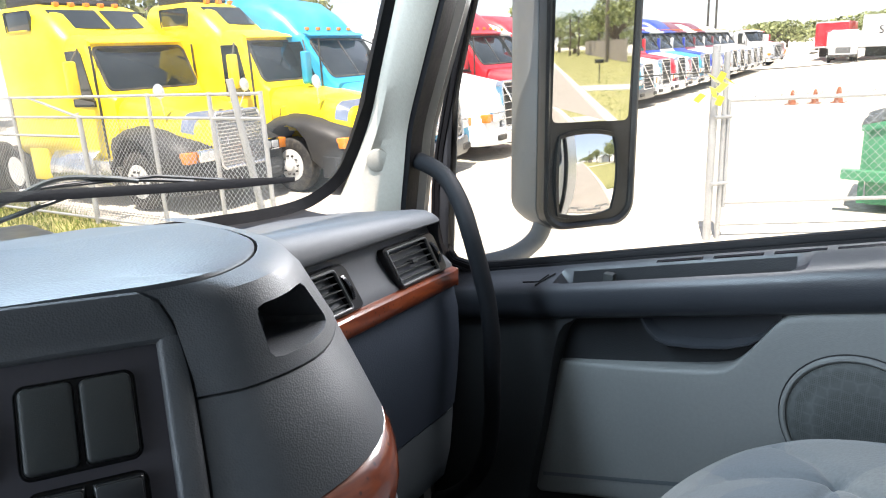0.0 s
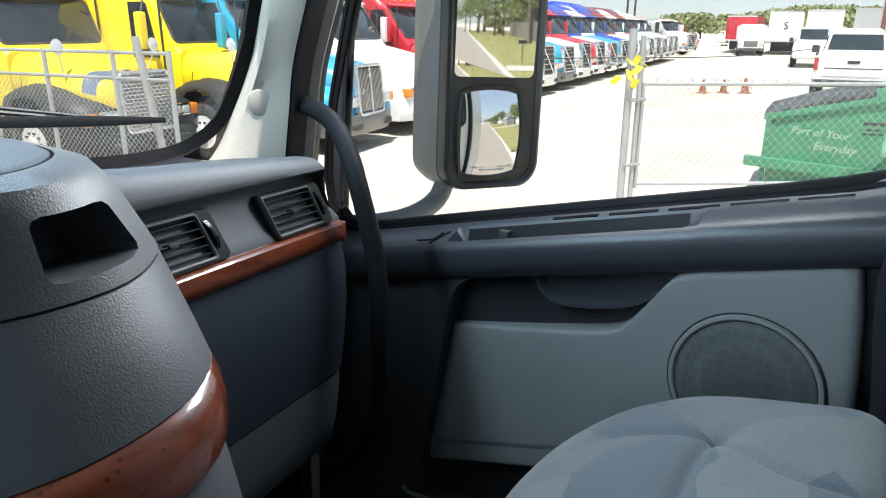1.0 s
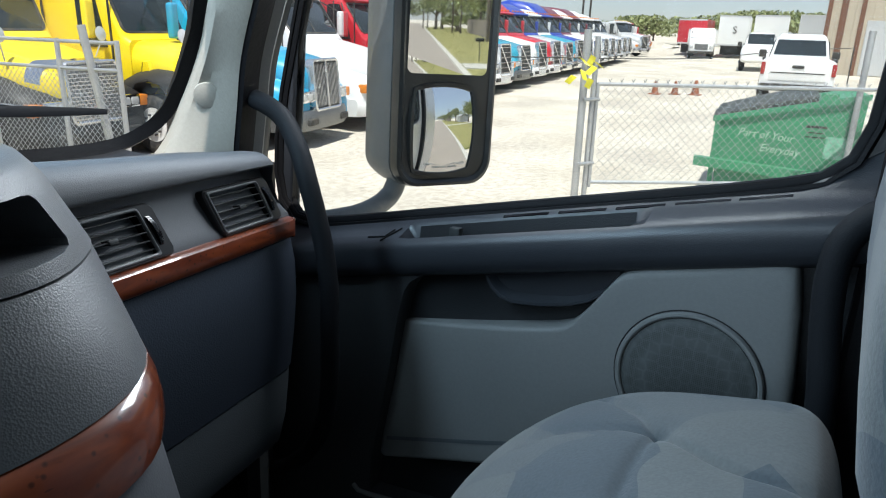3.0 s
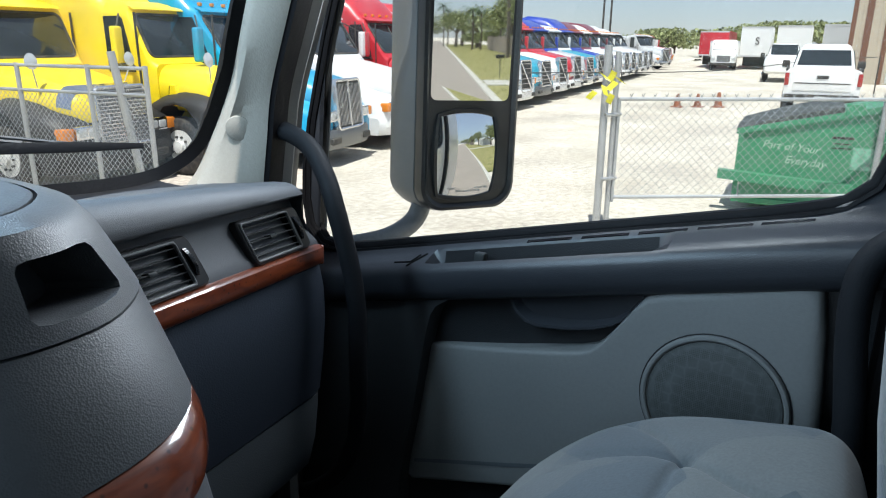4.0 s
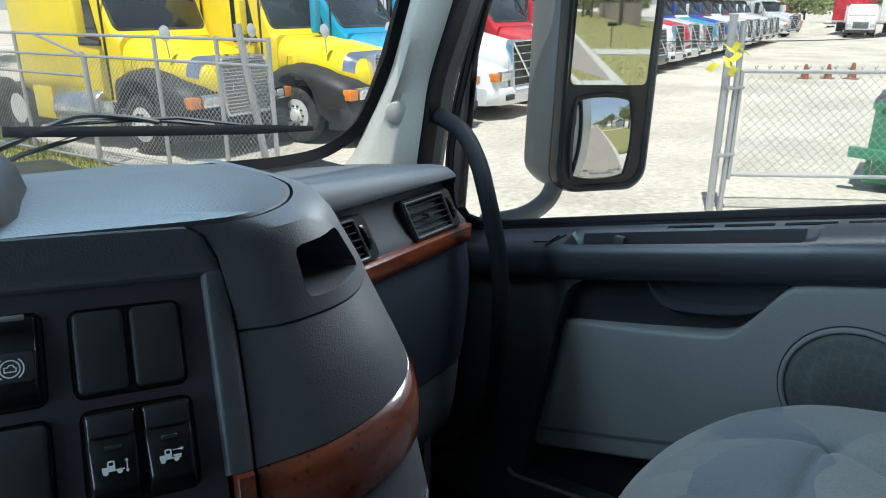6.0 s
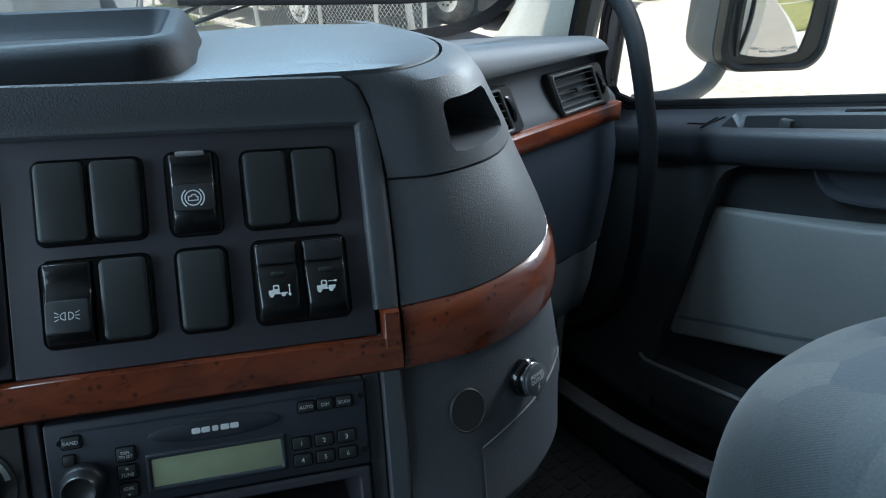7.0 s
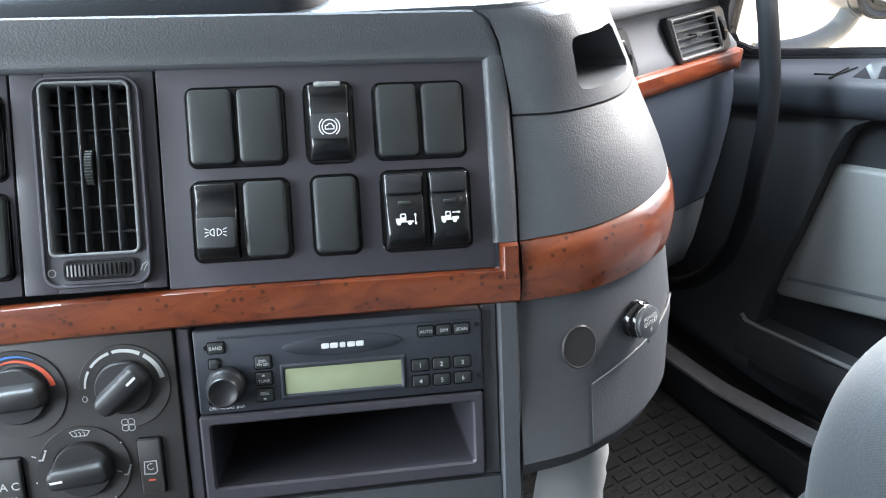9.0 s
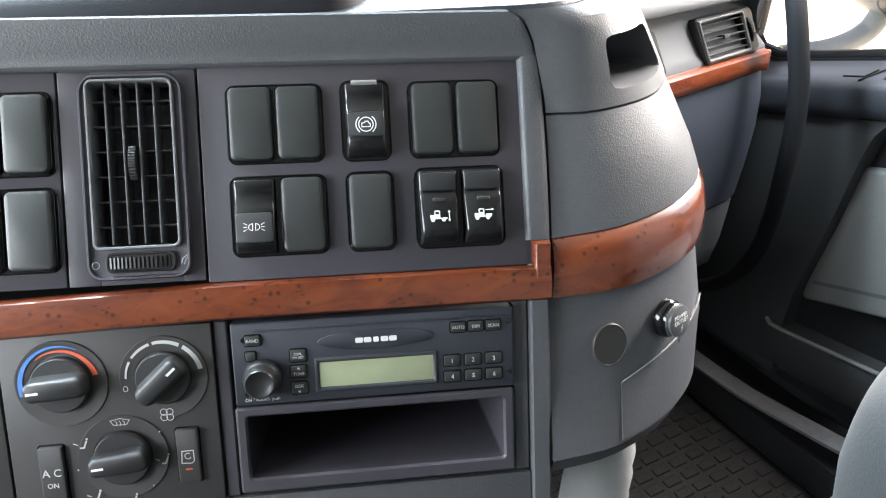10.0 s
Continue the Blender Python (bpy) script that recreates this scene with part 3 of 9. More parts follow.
    thick(bm, [[PD @ Vector((x, q, min(z, end_line(x) - 0.004))) for q, z in ((-0.033, 0.948), (-0.030, 0.938), (-0.021, 0.911), (-0.010, 0.884), (-0.004, 0.876), (-0.003, 0.864))] for x in st], 0.002)
    part("vent_surround", bm, M["vent_grey"], d, "satin mid-grey vent surround")
    bm = bm_new()
    thick(bm, [[PD @ Vector((s, q, z)) for q, z in ((-0.006, 0.8705), (0.004, 0.870), (0.009, 0.866), (0.011, 0.854), (0.009, 0.843), (0.003, 0.838), (-0.006, 0.838))] for s in (-0.12, 0.0, 0.1, 0.2, 0.3, 0.36, 0.372)], 0)
    box(bm, 0.370, 0.3765, -0.006, 0.0095, 0.8395, 0.8690, 0.003, 3, PD)
    part("wood_trim", bm, M["wood"], d, "glossy burr wood strip below the vents")
    bm = bm_new()
    low_prof = ((-0.01, 0.8385), (0.0, 0.836), (0.008, 0.80), (0.010, 0.75), (0.006, 0.69), (-0.001, 0.630), (-0.012, 0.628))
    thick(bm, [[PD @ Vector((s, q - k, z)) for q, z in low_prof] for s, k in ((-0.12, 0), (0.0, 0), (0.2, 0), (0.36, 0.0), (0.385, 0.006), (0.392, 0.03), (0.39, 0.2))], 0)
    part("knee_panel", bm, M["knee"], d, "blue-grey grained lower dash panel")
    bm = bm_new()
    thick(bm, [[PD @ Vector((s * (1 - 0.03 * max(0.0, 0.58 - z) / 0.1), q - k, z)) for q, z in ((-0.012, 0.6275), (-0.003, 0.6255), (-0.004, 0.60), (-0.007, 0.545), (-0.014, 0.505), (-0.035, 0.482), (-0.25, 0.470))]
               for s, k in ((-0.12, 0), (0.0, 0), (0.2, 0), (0.368, 0.0), (0.386, 0.008), (0.392, 0.03), (0.388, 0.2))], 0)
    part("kick_panel", bm, M["kick"], d, "light grey kick panel")
    return d, low


def line_z(y):
    """Height of the door's sloping sill line."""
    return 0.993 - 0.2334 * (y - 0.133)


WINDOW = [(0.875, 0.822), (0.80, line_z(0.80)), (0.60, line_z(0.60)), (0.40, line_z(0.40)), (0.20, line_z(0.20)), (0.14, 0.993), (0.105, 1.004), (0.083, 1.024), (0.072, 1.06),
          (0.066, 1.16), (0.062, 1.30), (0.065, 1.42), (0.09, 1.455), (0.15, 1.47), (0.40, 1.48), (0.62, 1.48), (0.76, 1.47), (0.81, 1.44), (0.85, 1.30), (0.89, 1.17), (0.925, 1.03), (0.938, 0.95), (0.940, 0.89), (0.932, 0.85), (0.91, 0.826)]


def grow_loop(lp, k):
    """Moves each point of a (y, z) loop outwards by k."""
    n, out = len(lp), []
    for i in range(n):
        a, b, c = Vector(lp[i - 1]), Vector(lp[i]), Vector(lp[(i + 1) % n])
        t = (c - a).normalized()
        out.append((b.x - t.y * k, b.y + t.x * k))
    return out


def build_door():
    d = thing("passenger_door", "truck passenger door with dark and light grey trim, closed", "door")
    sgn = 1
    test = grow_loop(WINDOW, 0.01)
    if sum(abs(p[0] - 0.5) for p in test) < sum(abs(p[0] - 0.5) for p in WINDOW):
        sgn = -1
    bm = bm_new()
    outer = [(y * 1.0 + (0.06 if y > 0.5 else -0.09), z + (0.07 if z > 1.2 else -0.70)) for y, z in WINDOW]
    wall_with_hole(bm, outer, grow_loop(WINDOW, 0.018 * sgn), 1.004, 1.020)
    part("door_shell", bm, M["door_dark"], d, smooth=False)
    bm = bm_new()
    lps = []
    for x, k in ((1.016, 0.024), (1.002, 0.024), (0.998, 0.019), (0.998, 0.013), (1.001, 0.008), (1.004, 0.0085), (1.006, 0.006), (1.016, 0.005)):
        lps.append([(x, y, z) for y, z in grow_loop(WINDOW, k * sgn)])
    rings(bm, lps, False, False)
    part("window_seal", bm, M["rubber"], d, "black rubber window seal")
    bm = bm_new()
    rings(bm, [[(x, y, z) for y, z in grow_loop(WINDOW, k * sgn)] for x, k in ((0.999, 0.0155), (0.9950, 0.0160), (0.9932, 0.0205), (0.997, 0.0215))], False, False)
    part("trim_gap", bm, M["rubber"], d, "black gap round the window trim")
    bm = bm_new()
    fs = bm.faces.new([bm.verts.new((1.009, y, z)) for y, z in grow_loop(WINDOW, 0.014 * sgn)])
    bmesh.ops.solidify(bm, geom=[fs], thickness=0.004)
    pane = part("window_pane", bm, M["glass"], d, "clear side window", smooth=False)
    pane.visible_shadow = False
    bm = bm_new()
    wall_with_hole(bm, outer, grow_loop(WINDOW, 0.022 * sgn), 1.0205, 1.026)
    part("outer_skin", bm, M["own_paint"], d, "pale grey painted outside of the door", smooth=False)
    # ledge and roll along the sill, with the sunk tray
    sec = [(1.003, -0.014), (0.998, -0.016), (0.990, -0.0235), (0.976, -0.030), (0.962, -0.036), (0.950, -0.0415), (0.943, -0.048), (0.940, -0.058), (0.941, -0.080), (0.947, -0.098), (0.960, -0.106), (0.990, -0.106)]
    tray = [(1.003, -0.014), (0.998, -0.016), (0.984, -0.0285), (0.982, -0.060), (0.955, -0.066), (0.951, -0.0435), (0.944, -0.048), (0.940, -0.058), (0.941, -0.080), (0.947, -0.098), (0.960, -0.106), (0.990, -0.106)]
    ys = [(0.97, 0), (0.80, 0), (0.70, 0), (0.656, 0), (0.654, 0), (0.636, 1), (0.50, 1), (0.300, 1), (0.282, 0), (0.280, 0), (0.20, 0), (0.12, 0), (0.085, 0), (0.055, 0), (0.03, 0), (-0.02, 0)]
    bm = bm_new()
    grid = []
    for y, k in ys:
        lift = 0.0 if y > 0.11 else 0.9 * (0.11 - y) * 0.55
        grid.append([(x, y, line_z(y) + z + lift * (1.0 if z > -0.02 else 0.35 if z > -0.027 else 0.0)) for x, z in (tray if k else sec)])
    thick(bm, grid, 0)
    part("sill_ledge", bm, M["door_dark"], d, "dark blue-grey door ledge with a sunk tray", angle=50)
    # near-black sheet over the tray's inside: its shade put into the colour
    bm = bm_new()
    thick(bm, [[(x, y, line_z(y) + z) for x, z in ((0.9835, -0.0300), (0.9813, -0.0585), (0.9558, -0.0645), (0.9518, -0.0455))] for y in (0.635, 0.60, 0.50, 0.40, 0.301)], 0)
    part("tray_shade", bm, M["door_black"], d, "black sheet that paints the shade inside the ledge tray")
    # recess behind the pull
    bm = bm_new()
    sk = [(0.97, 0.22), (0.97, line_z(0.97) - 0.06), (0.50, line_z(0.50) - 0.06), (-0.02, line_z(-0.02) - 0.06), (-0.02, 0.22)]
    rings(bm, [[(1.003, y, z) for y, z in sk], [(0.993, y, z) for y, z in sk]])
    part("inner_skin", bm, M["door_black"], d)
    bm = bm_new()
    arch = [(0.97, 0.24), (0.97, line_z(0.97) - 0.085), (0.75, line_z(0.75) - 0.085), (0.53, line_z(0.53) - 0.085), (0.53, 0.797), (0.56, 0.7905), (0.59, 0.7825), (0.616, 0.773), (0.634, 0.760), (0.644, 0.744), (0.650, 0.722), (0.655, 0.697), (0.672, 0.58), (0.70, 0.43), (0.705, 0.36), (0.70, 0.24)]
    cen = Vector((0.82, 0.58))
    rings(bm, [[(0.995, y, z) for y, z in arch], [(0.966, y, z) for y, z in arch], [(0.961, cen.x + (y - cen.x) * 0.985, cen.y + (z - cen.y) * 0.992) for y, z in arch]], False, True)
    part("front_skin", bm, M["door_front"], d, "dark grained front part of the door trim")
    # light grey panel with the step
    low = [(0.663, 0.682), (0.640, 0.688), (0.575, 0.702), (0.50, 0.719), (0.424, 0.738), (0.395, 0.746), (0.372, 0.755), (0.358, 0.768), (0.343, 0.788), (0.322, 0.819), (0.306, 0.842), (0.294, 0.853), (0.274, 0.860),
           (0.20, 0.878), (0.115, 0.901), (0.102, 0.898), (0.092, 0.84), (0.082, 0.737), (0.082, 0.640), (0.10, 0.624), (0.30, 0.551), (0.49, 0.484), (0.60, 0.444), (0.697, 0.409), (0.706, 0.414), (0.700, 0.47), (0.688, 0.54)]
    ctr = Vector((0.37, 0.645))
    bm = bm_new()
    shrink = lambda k: [(ctr.x + (y - ctr.x) * k, ctr.y + (z - ctr.y) * k) for y, z in low]
    sink = lambda y: 0.028 * min(1.0, max(0.0, (y - 0.36) / 0.31)) ** 1.3
    rings(bm, [[(0.995, y, z) for y, z in low]] + [[(x + sink(y), y, z) for y, z in shrink(k)] for x, k in ((0.966, 1.0), (0.961, 0.993), (0.9565, 0.978), (0.9545, 0.955), (0.954, 0.92), (0.954, 0.75), (0.954, 0.5), (0.954, 0.25), (0.954, 0.05))], False, True)
    part("lower_panel", bm, M["grey_trim"], d, "light grey moulded door panel")
    # soft crease near the foot: its shade is a flat strip of darker grey
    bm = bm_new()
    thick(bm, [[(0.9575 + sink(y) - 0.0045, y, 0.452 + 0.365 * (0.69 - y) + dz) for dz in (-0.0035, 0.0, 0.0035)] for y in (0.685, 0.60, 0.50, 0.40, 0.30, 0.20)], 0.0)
    part("crease_shade", bm, M["kick"], d, "darker strip painting the shade of the crease along the panel foot")
    # foot of the panel
    bm = bm_new()
    thick(bm, [[(x, y, z + 0.14 * (0.70 - y)) for x, z in ((0.992, 0.352), (0.966, 0.350), (0.958, 0.348), (0.954, 0.340), (0.953, 0.32), (0.957, 0.27), (0.985, 0.24))] for y in (0.735, 0.70, 0.50, 0.30, 0.07)], 0)
    part("map_pocket", bm, M["door_front"], d, "dark pocket along the foot of the door")
    # pocket lip in the lighter trim grey, painting the light along its edge
    bm = bm_new()
    tube(bm, [(0.957, 0.738, 0.352), (0.9545, 0.725, 0.346), (0.954, 0.70, 0.3485), (0.954, 0.50, 0.381), (0.954, 0.30, 0.412), (0.954, 0.09, 0.442)], 0.0042, 8)
    part("pocket_lip_light", bm, M["grey_trim"], d, "lip of the door pocket, its lit edge painted lighter grey")
    # speaker
    bm = bm_new()
    sp = Matrix.Translation((0.954, 0.2035, 0.7235)) @ Matrix.Scale(0.965, 4) @ Euler((0, radians(-90), 0)).to_matrix().to_4x4()
    lathe(bm, [(0.0975, -0.004), (0.0975, 0.0006), (0.0955, 0.0007), (0.0955, -0.004)], 56, sp, False)
    part("speaker_groove", bm, M["black"], d)
    bm = bm_new()
    lathe(bm, [(0.0955, -0.004), (0.0953, 0.003), (0.0935, 0.0052), (0.0900, 0.0055), (0.0880, 0.0040), (0.0872, -0.002)], 56, sp, False)
    part("speaker_ring", bm, M["grey_trim"], d)
    bm = bm_new()
    lathe(bm, [(0.0875, -0.002), (0.086, 0.002), (0.070, 0.0045), (0.04, 0.0065), (0.0005, 0.007)], 56, sp)
    part("speaker_grille", bm, M["speaker"], d, "round perforated dark grey speaker grille")
    return d


def speaker_material():
    """Perforated mesh with a honeycomb showing through it."""
    m = material("speaker_mesh", (0.062, 0.067, 0.066), 0.6, vary=0.1, scale=30, fine=600)
    n, l = m.node_tree.nodes, m.node_tree.links
    b = n["Principled BSDF"]
    co = n.new("ShaderNodeTexCoord")
    base = b.inputs["Base Color"].links[0].from_socket
    for scale, lo, hi, dark in ((70.0, 0.0, 0.16, 0.86), (420.0, 0.10, 0.42, 0.35)):
        v = n.new("ShaderNodeTexVoronoi")
        v.feature = "DISTANCE_TO_EDGE"
        v.inputs["Scale"].default_value, v.inputs["Randomness"].default_value = scale, 0.45 if scale < 100 else 0.0
        l.new(co.outputs["Object"], v.inputs["Vector"])
        r = n.new("ShaderNodeMapRange")
        r.inputs["From Min"].default_value, r.inputs["From Max"].default_value, r.inputs["To Min"].default_value, r.inputs["To Max"].default_value = lo, hi, 1.1, dark
        l.new(v.outputs["Distance"], r.inputs["Value"])
        mx = n.new("ShaderNodeMix")
        mx.data_type, mx.blend_type = "RGBA", "MULTIPLY"
        mx.inputs["Factor"].default_value = 1.0
        l.new(base, mx.inputs["A"])
        l.new(r.outputs[0], mx.inputs["B"])
        base = mx.outputs["Result"]
    l.new(base, b.inputs["Base Color"])
    return m


M["speaker"] = speaker_material()


def build_shell():
    """The fixed body round the cab: floor, roof, bulkheads, pillars."""
    bm = bm_new()
    box(bm, -1.05, 0.97, -1.6, 1.0, 0.05, 0.12, 0.0)
    solid("floor", bm, M["mat"], "black rubber cab floor", "floor", kind="structure", smooth=False)
    bm = bm_new()
    box(bm, -1.05, 1.06, -1.6, 0.78, 1.60, 1.64)
    solid("ceiling", bm, M["headliner"], "grey cloth cab headliner", "ceiling", kind="structure", smooth=False)
    bm = bm_new()
    box(bm, -1.05, 1.06, -1.64, -1.6, 0.05, 1.64)
    solid("wall_rear", bm, M["headliner"], "grey cloth rear wall of the cab", "wall", kind="structure", smooth=False)
    bm = bm_new()
    box(bm, -1.05, 1.02, 0.985, 1.02, 0.05, 0.90)
    solid("wall_front", bm, M["black"], "black bulkhead below the windscreen", "wall", kind="structure", smooth=False)
    bm = bm_new()
    box(bm, -1.09, -1.05, -1.6, 1.0, 0.05, 0.90)
    box(bm, -1.09, -1.05, -1.6, 0.02, 0.90, 1.64)
    box(bm, -1.09, -1.05, 0.86, 1.0, 0.90, 1.64)
    box(bm, -1.09, -1.05, 0.02, 0.86, 1.48, 1.64)
    solid("wall_left", bm, M["grey_trim"], "grey driver side wall with its window opening", "wall", kind="structure", smooth=False)
    bm = bm_new()
    box(bm, 0.99, 1.06, -1.6, -0.02, 0.05, 1.64)
    box(bm, 0.945, 0.99, -0.30, 0.045, 0.12, 1.60, 0.015, 3)
    solid("wall_right", bm, M["rubber"], "dark pillar trim behind the passenger door", "wall", kind="structure", smooth=False)
    bm = bm_new()
    box(bm, 1.0605, 1.066, -1.64, -0.10, 0.05, 1.64)
    solid("cab_side", bm, M["own_paint"], "pale grey painted outside of the cab", "wall", kind="structure", smooth=False)
    bm = bm_new()
    box(bm, 0.965, 1.055, -0.02, 1.0, 0.05, 0.19)
    solid("trim", bm, M["black"], "black door sill", "trim", kind="structure", smooth=False)


def build_pillar():
    p = thing("pillar_trim", "pale grey grained windscreen pillar trim with a round cap", "pillar trim")
    # left (windscreen) edge, crest, right (door) edge, from the dash up
    le = spline([(0.700, 1.00, 0.87), (0.758, 0.955, 0.942), (0.776, 0.923, 1.016), (0.777, 0.877, 1.099), (0.767, 0.844, 1.173), (0.752, 0.77, 1.33), (0.73, 0.68, 1.52), (0.72, 0.64, 1.60)], 5)
    mi = spline([(0.765, 0.92, 0.87), (0.786, 0.908, 0.942), (0.791, 0.893, 1.032), (0.789, 0.872, 1.080), (0.775, 0.815, 1.175), (0.758, 0.74, 1.33), (0.737, 0.65, 1.52), (0.727, 0.605, 1.60)], 5)
    ri = spline([(0.820, 0.880, 0.87), (0.816, 0.868, 0.942), (0.812, 0.852, 1.020), (0.804, 0.832, 1.090), (0.789, 0.785, 1.178), (0.772, 0.71, 1.33), (0.75, 0.62, 1.52), (0.74, 0.575, 1.60)], 5)
    bm = bm_new()
    back = Vector((0.03, 0.05, 0))
    thick(bm, [[a + back, a, a.lerp(b, 0.35) + Vector((-0.004, -0.006, 0)), b + Vector((0.0, -0.003, 0)), b.lerp(c, 0.5) + Vector((-0.002, -0.004, 0)), c, c + back] for a, b, c in zip(le, mi, ri)], 0)
    part("trim_panel", bm, M["pillar"], p)
    bm = bm_new()
    n = Vector((-0.72, -0.66, -0.22)).normalized()
    lathe(bm, [(0.0190, -0.008), (0.0190, 0.0), (0.0186, 0.0009), (0.0176, 0.0014), (0.0005, 0.0018)], 28, Matrix.Translation((0.7882, 0.8876, 1.0325)) @ n.to_track_quat("Z", "Y").to_matrix().to_4x4())
    part("round_cap", bm, M["pillar"], p)
    # dark door frame with its bright flange and seal
    f = thing("door_frame", "black door frame pillar with a grey flange and rubber seals", "door frame")
    def post(dx0, dx1, y0, y1, mat, name):
        b2 = bm_new()
        gr = []
        for q in ri:
            k = (q.z - 0.86)
            gr.append([Vector((q.x + dx0, q.y + y0, q.z)), Vector((q.x + (dx0 + dx1) / 2, q.y + (y0 + y1) / 2 - 0.006, q.z)), Vector((q.x + dx1, q.y + y1, q.z))])
        low = [v + Vector((0.01, 0.0, -0.62)) for v in gr[0]]
        thick(b2, [low] + gr, 0.012)
        part(name, b2, mat, f)
    post(0.002, 0.045, 0.004, 0.02, M["rubber"], "seal")
    post(0.047, 0.066, 0.018, 0.022, M["grey_trim"], "flange")
    post(0.068, 0.098, 0.024, 0.045, M["black"], "inner_frame")
    # windscreen surround
    w = thing("windscreen", "large curved windscreen in a black rubber surround", "windscreen")
    base = spline([(0.791, 0.959, 1.055), (0.790, 0.994, 1.006), (0.778, 1.029, 0.973), (0.752, 1.065, 0.950), (0.700, 1.100, 0.938), (0.625, 1.140, 0.932), (0.50, 1.18, 0.928), (0.25, 1.22, 0.925), (-0.05, 1.235, 0.924), (-0.5, 1.19, 0.926), (-0.9, 1.04, 0.94)], 6)
    bm = bm_new()
    line = spline([(0.72, 0.66, 1.60), (0.733, 0.72, 1.49), (0.757, 0.81, 1.32), (0.769, 0.881, 1.173), (0.785, 0.922, 1.113), (0.791, 0.959, 1.055)], 5)[:-1] + base
    secs = []
    for i, p0 in enumerate(line):
        t = (line[min(i + 1, len(line) - 1)] - line[max(i - 1, 0)]).normalized()
        out = t.cross(Vector((-0.35, -0.9, 0.35))).normalized()
        fw = t.cross(out).normalized()
        secs.append([p0 + out * a + fw * b for a, b in ((0.002, -0.012), (0.002, 0.003), (-0.002, 0.008), (-0.005, 0.0045), (-0.008, 0.0085), (-0.013, 0.007), (-0.018, 0.002), (-0.018, -0.012))])
    rings(bm, secs, True, True)
    part("rubber_surround", bm, M["rubber"], w)
    bm = bm_new()
    rows = []
    for b0 in base[12:]:
        rows.append([b0 + Vector((0, 0.01, -0.01)), b0.lerp(Vector((b0.x * 0.97, b0.y - 0.42, 1.60)), 0.5) + Vector((0, 0.02, 0)), Vector((b0.x * 0.97, b0.y - 0.42, 1.60))])
    thick(bm, [[Vector((0.790, 1.0, 0.97)), Vector((0.785, 0.935, 1.12)), Vector((0.73, 0.67, 1.60))]] + rows, 0)
    g = part("windscreen_pane", bm, M["windshield"], w, "clear slightly dusty windscreen")
    g.visible_shadow = False
    bm = bm_new()
    thick(bm, [[b + Vector((0, 0.0, 0.0)), b + Vector((-0.02 * (b.x > 0.6), -0.05, 0.004)), b + Vector((-0.03 * (b.x > 0.6), -0.12, 0.006)), b + Vector((-0.03 * (b.x > 0.6), -0.14, -0.03))] for b in base[17:]], 0)
    bmesh.ops.translate(bm, vec=(0, 0, -0.014), verts=bm.verts)
    part("cowl", bm, M["black"], w, "dark dash top below the windscreen")


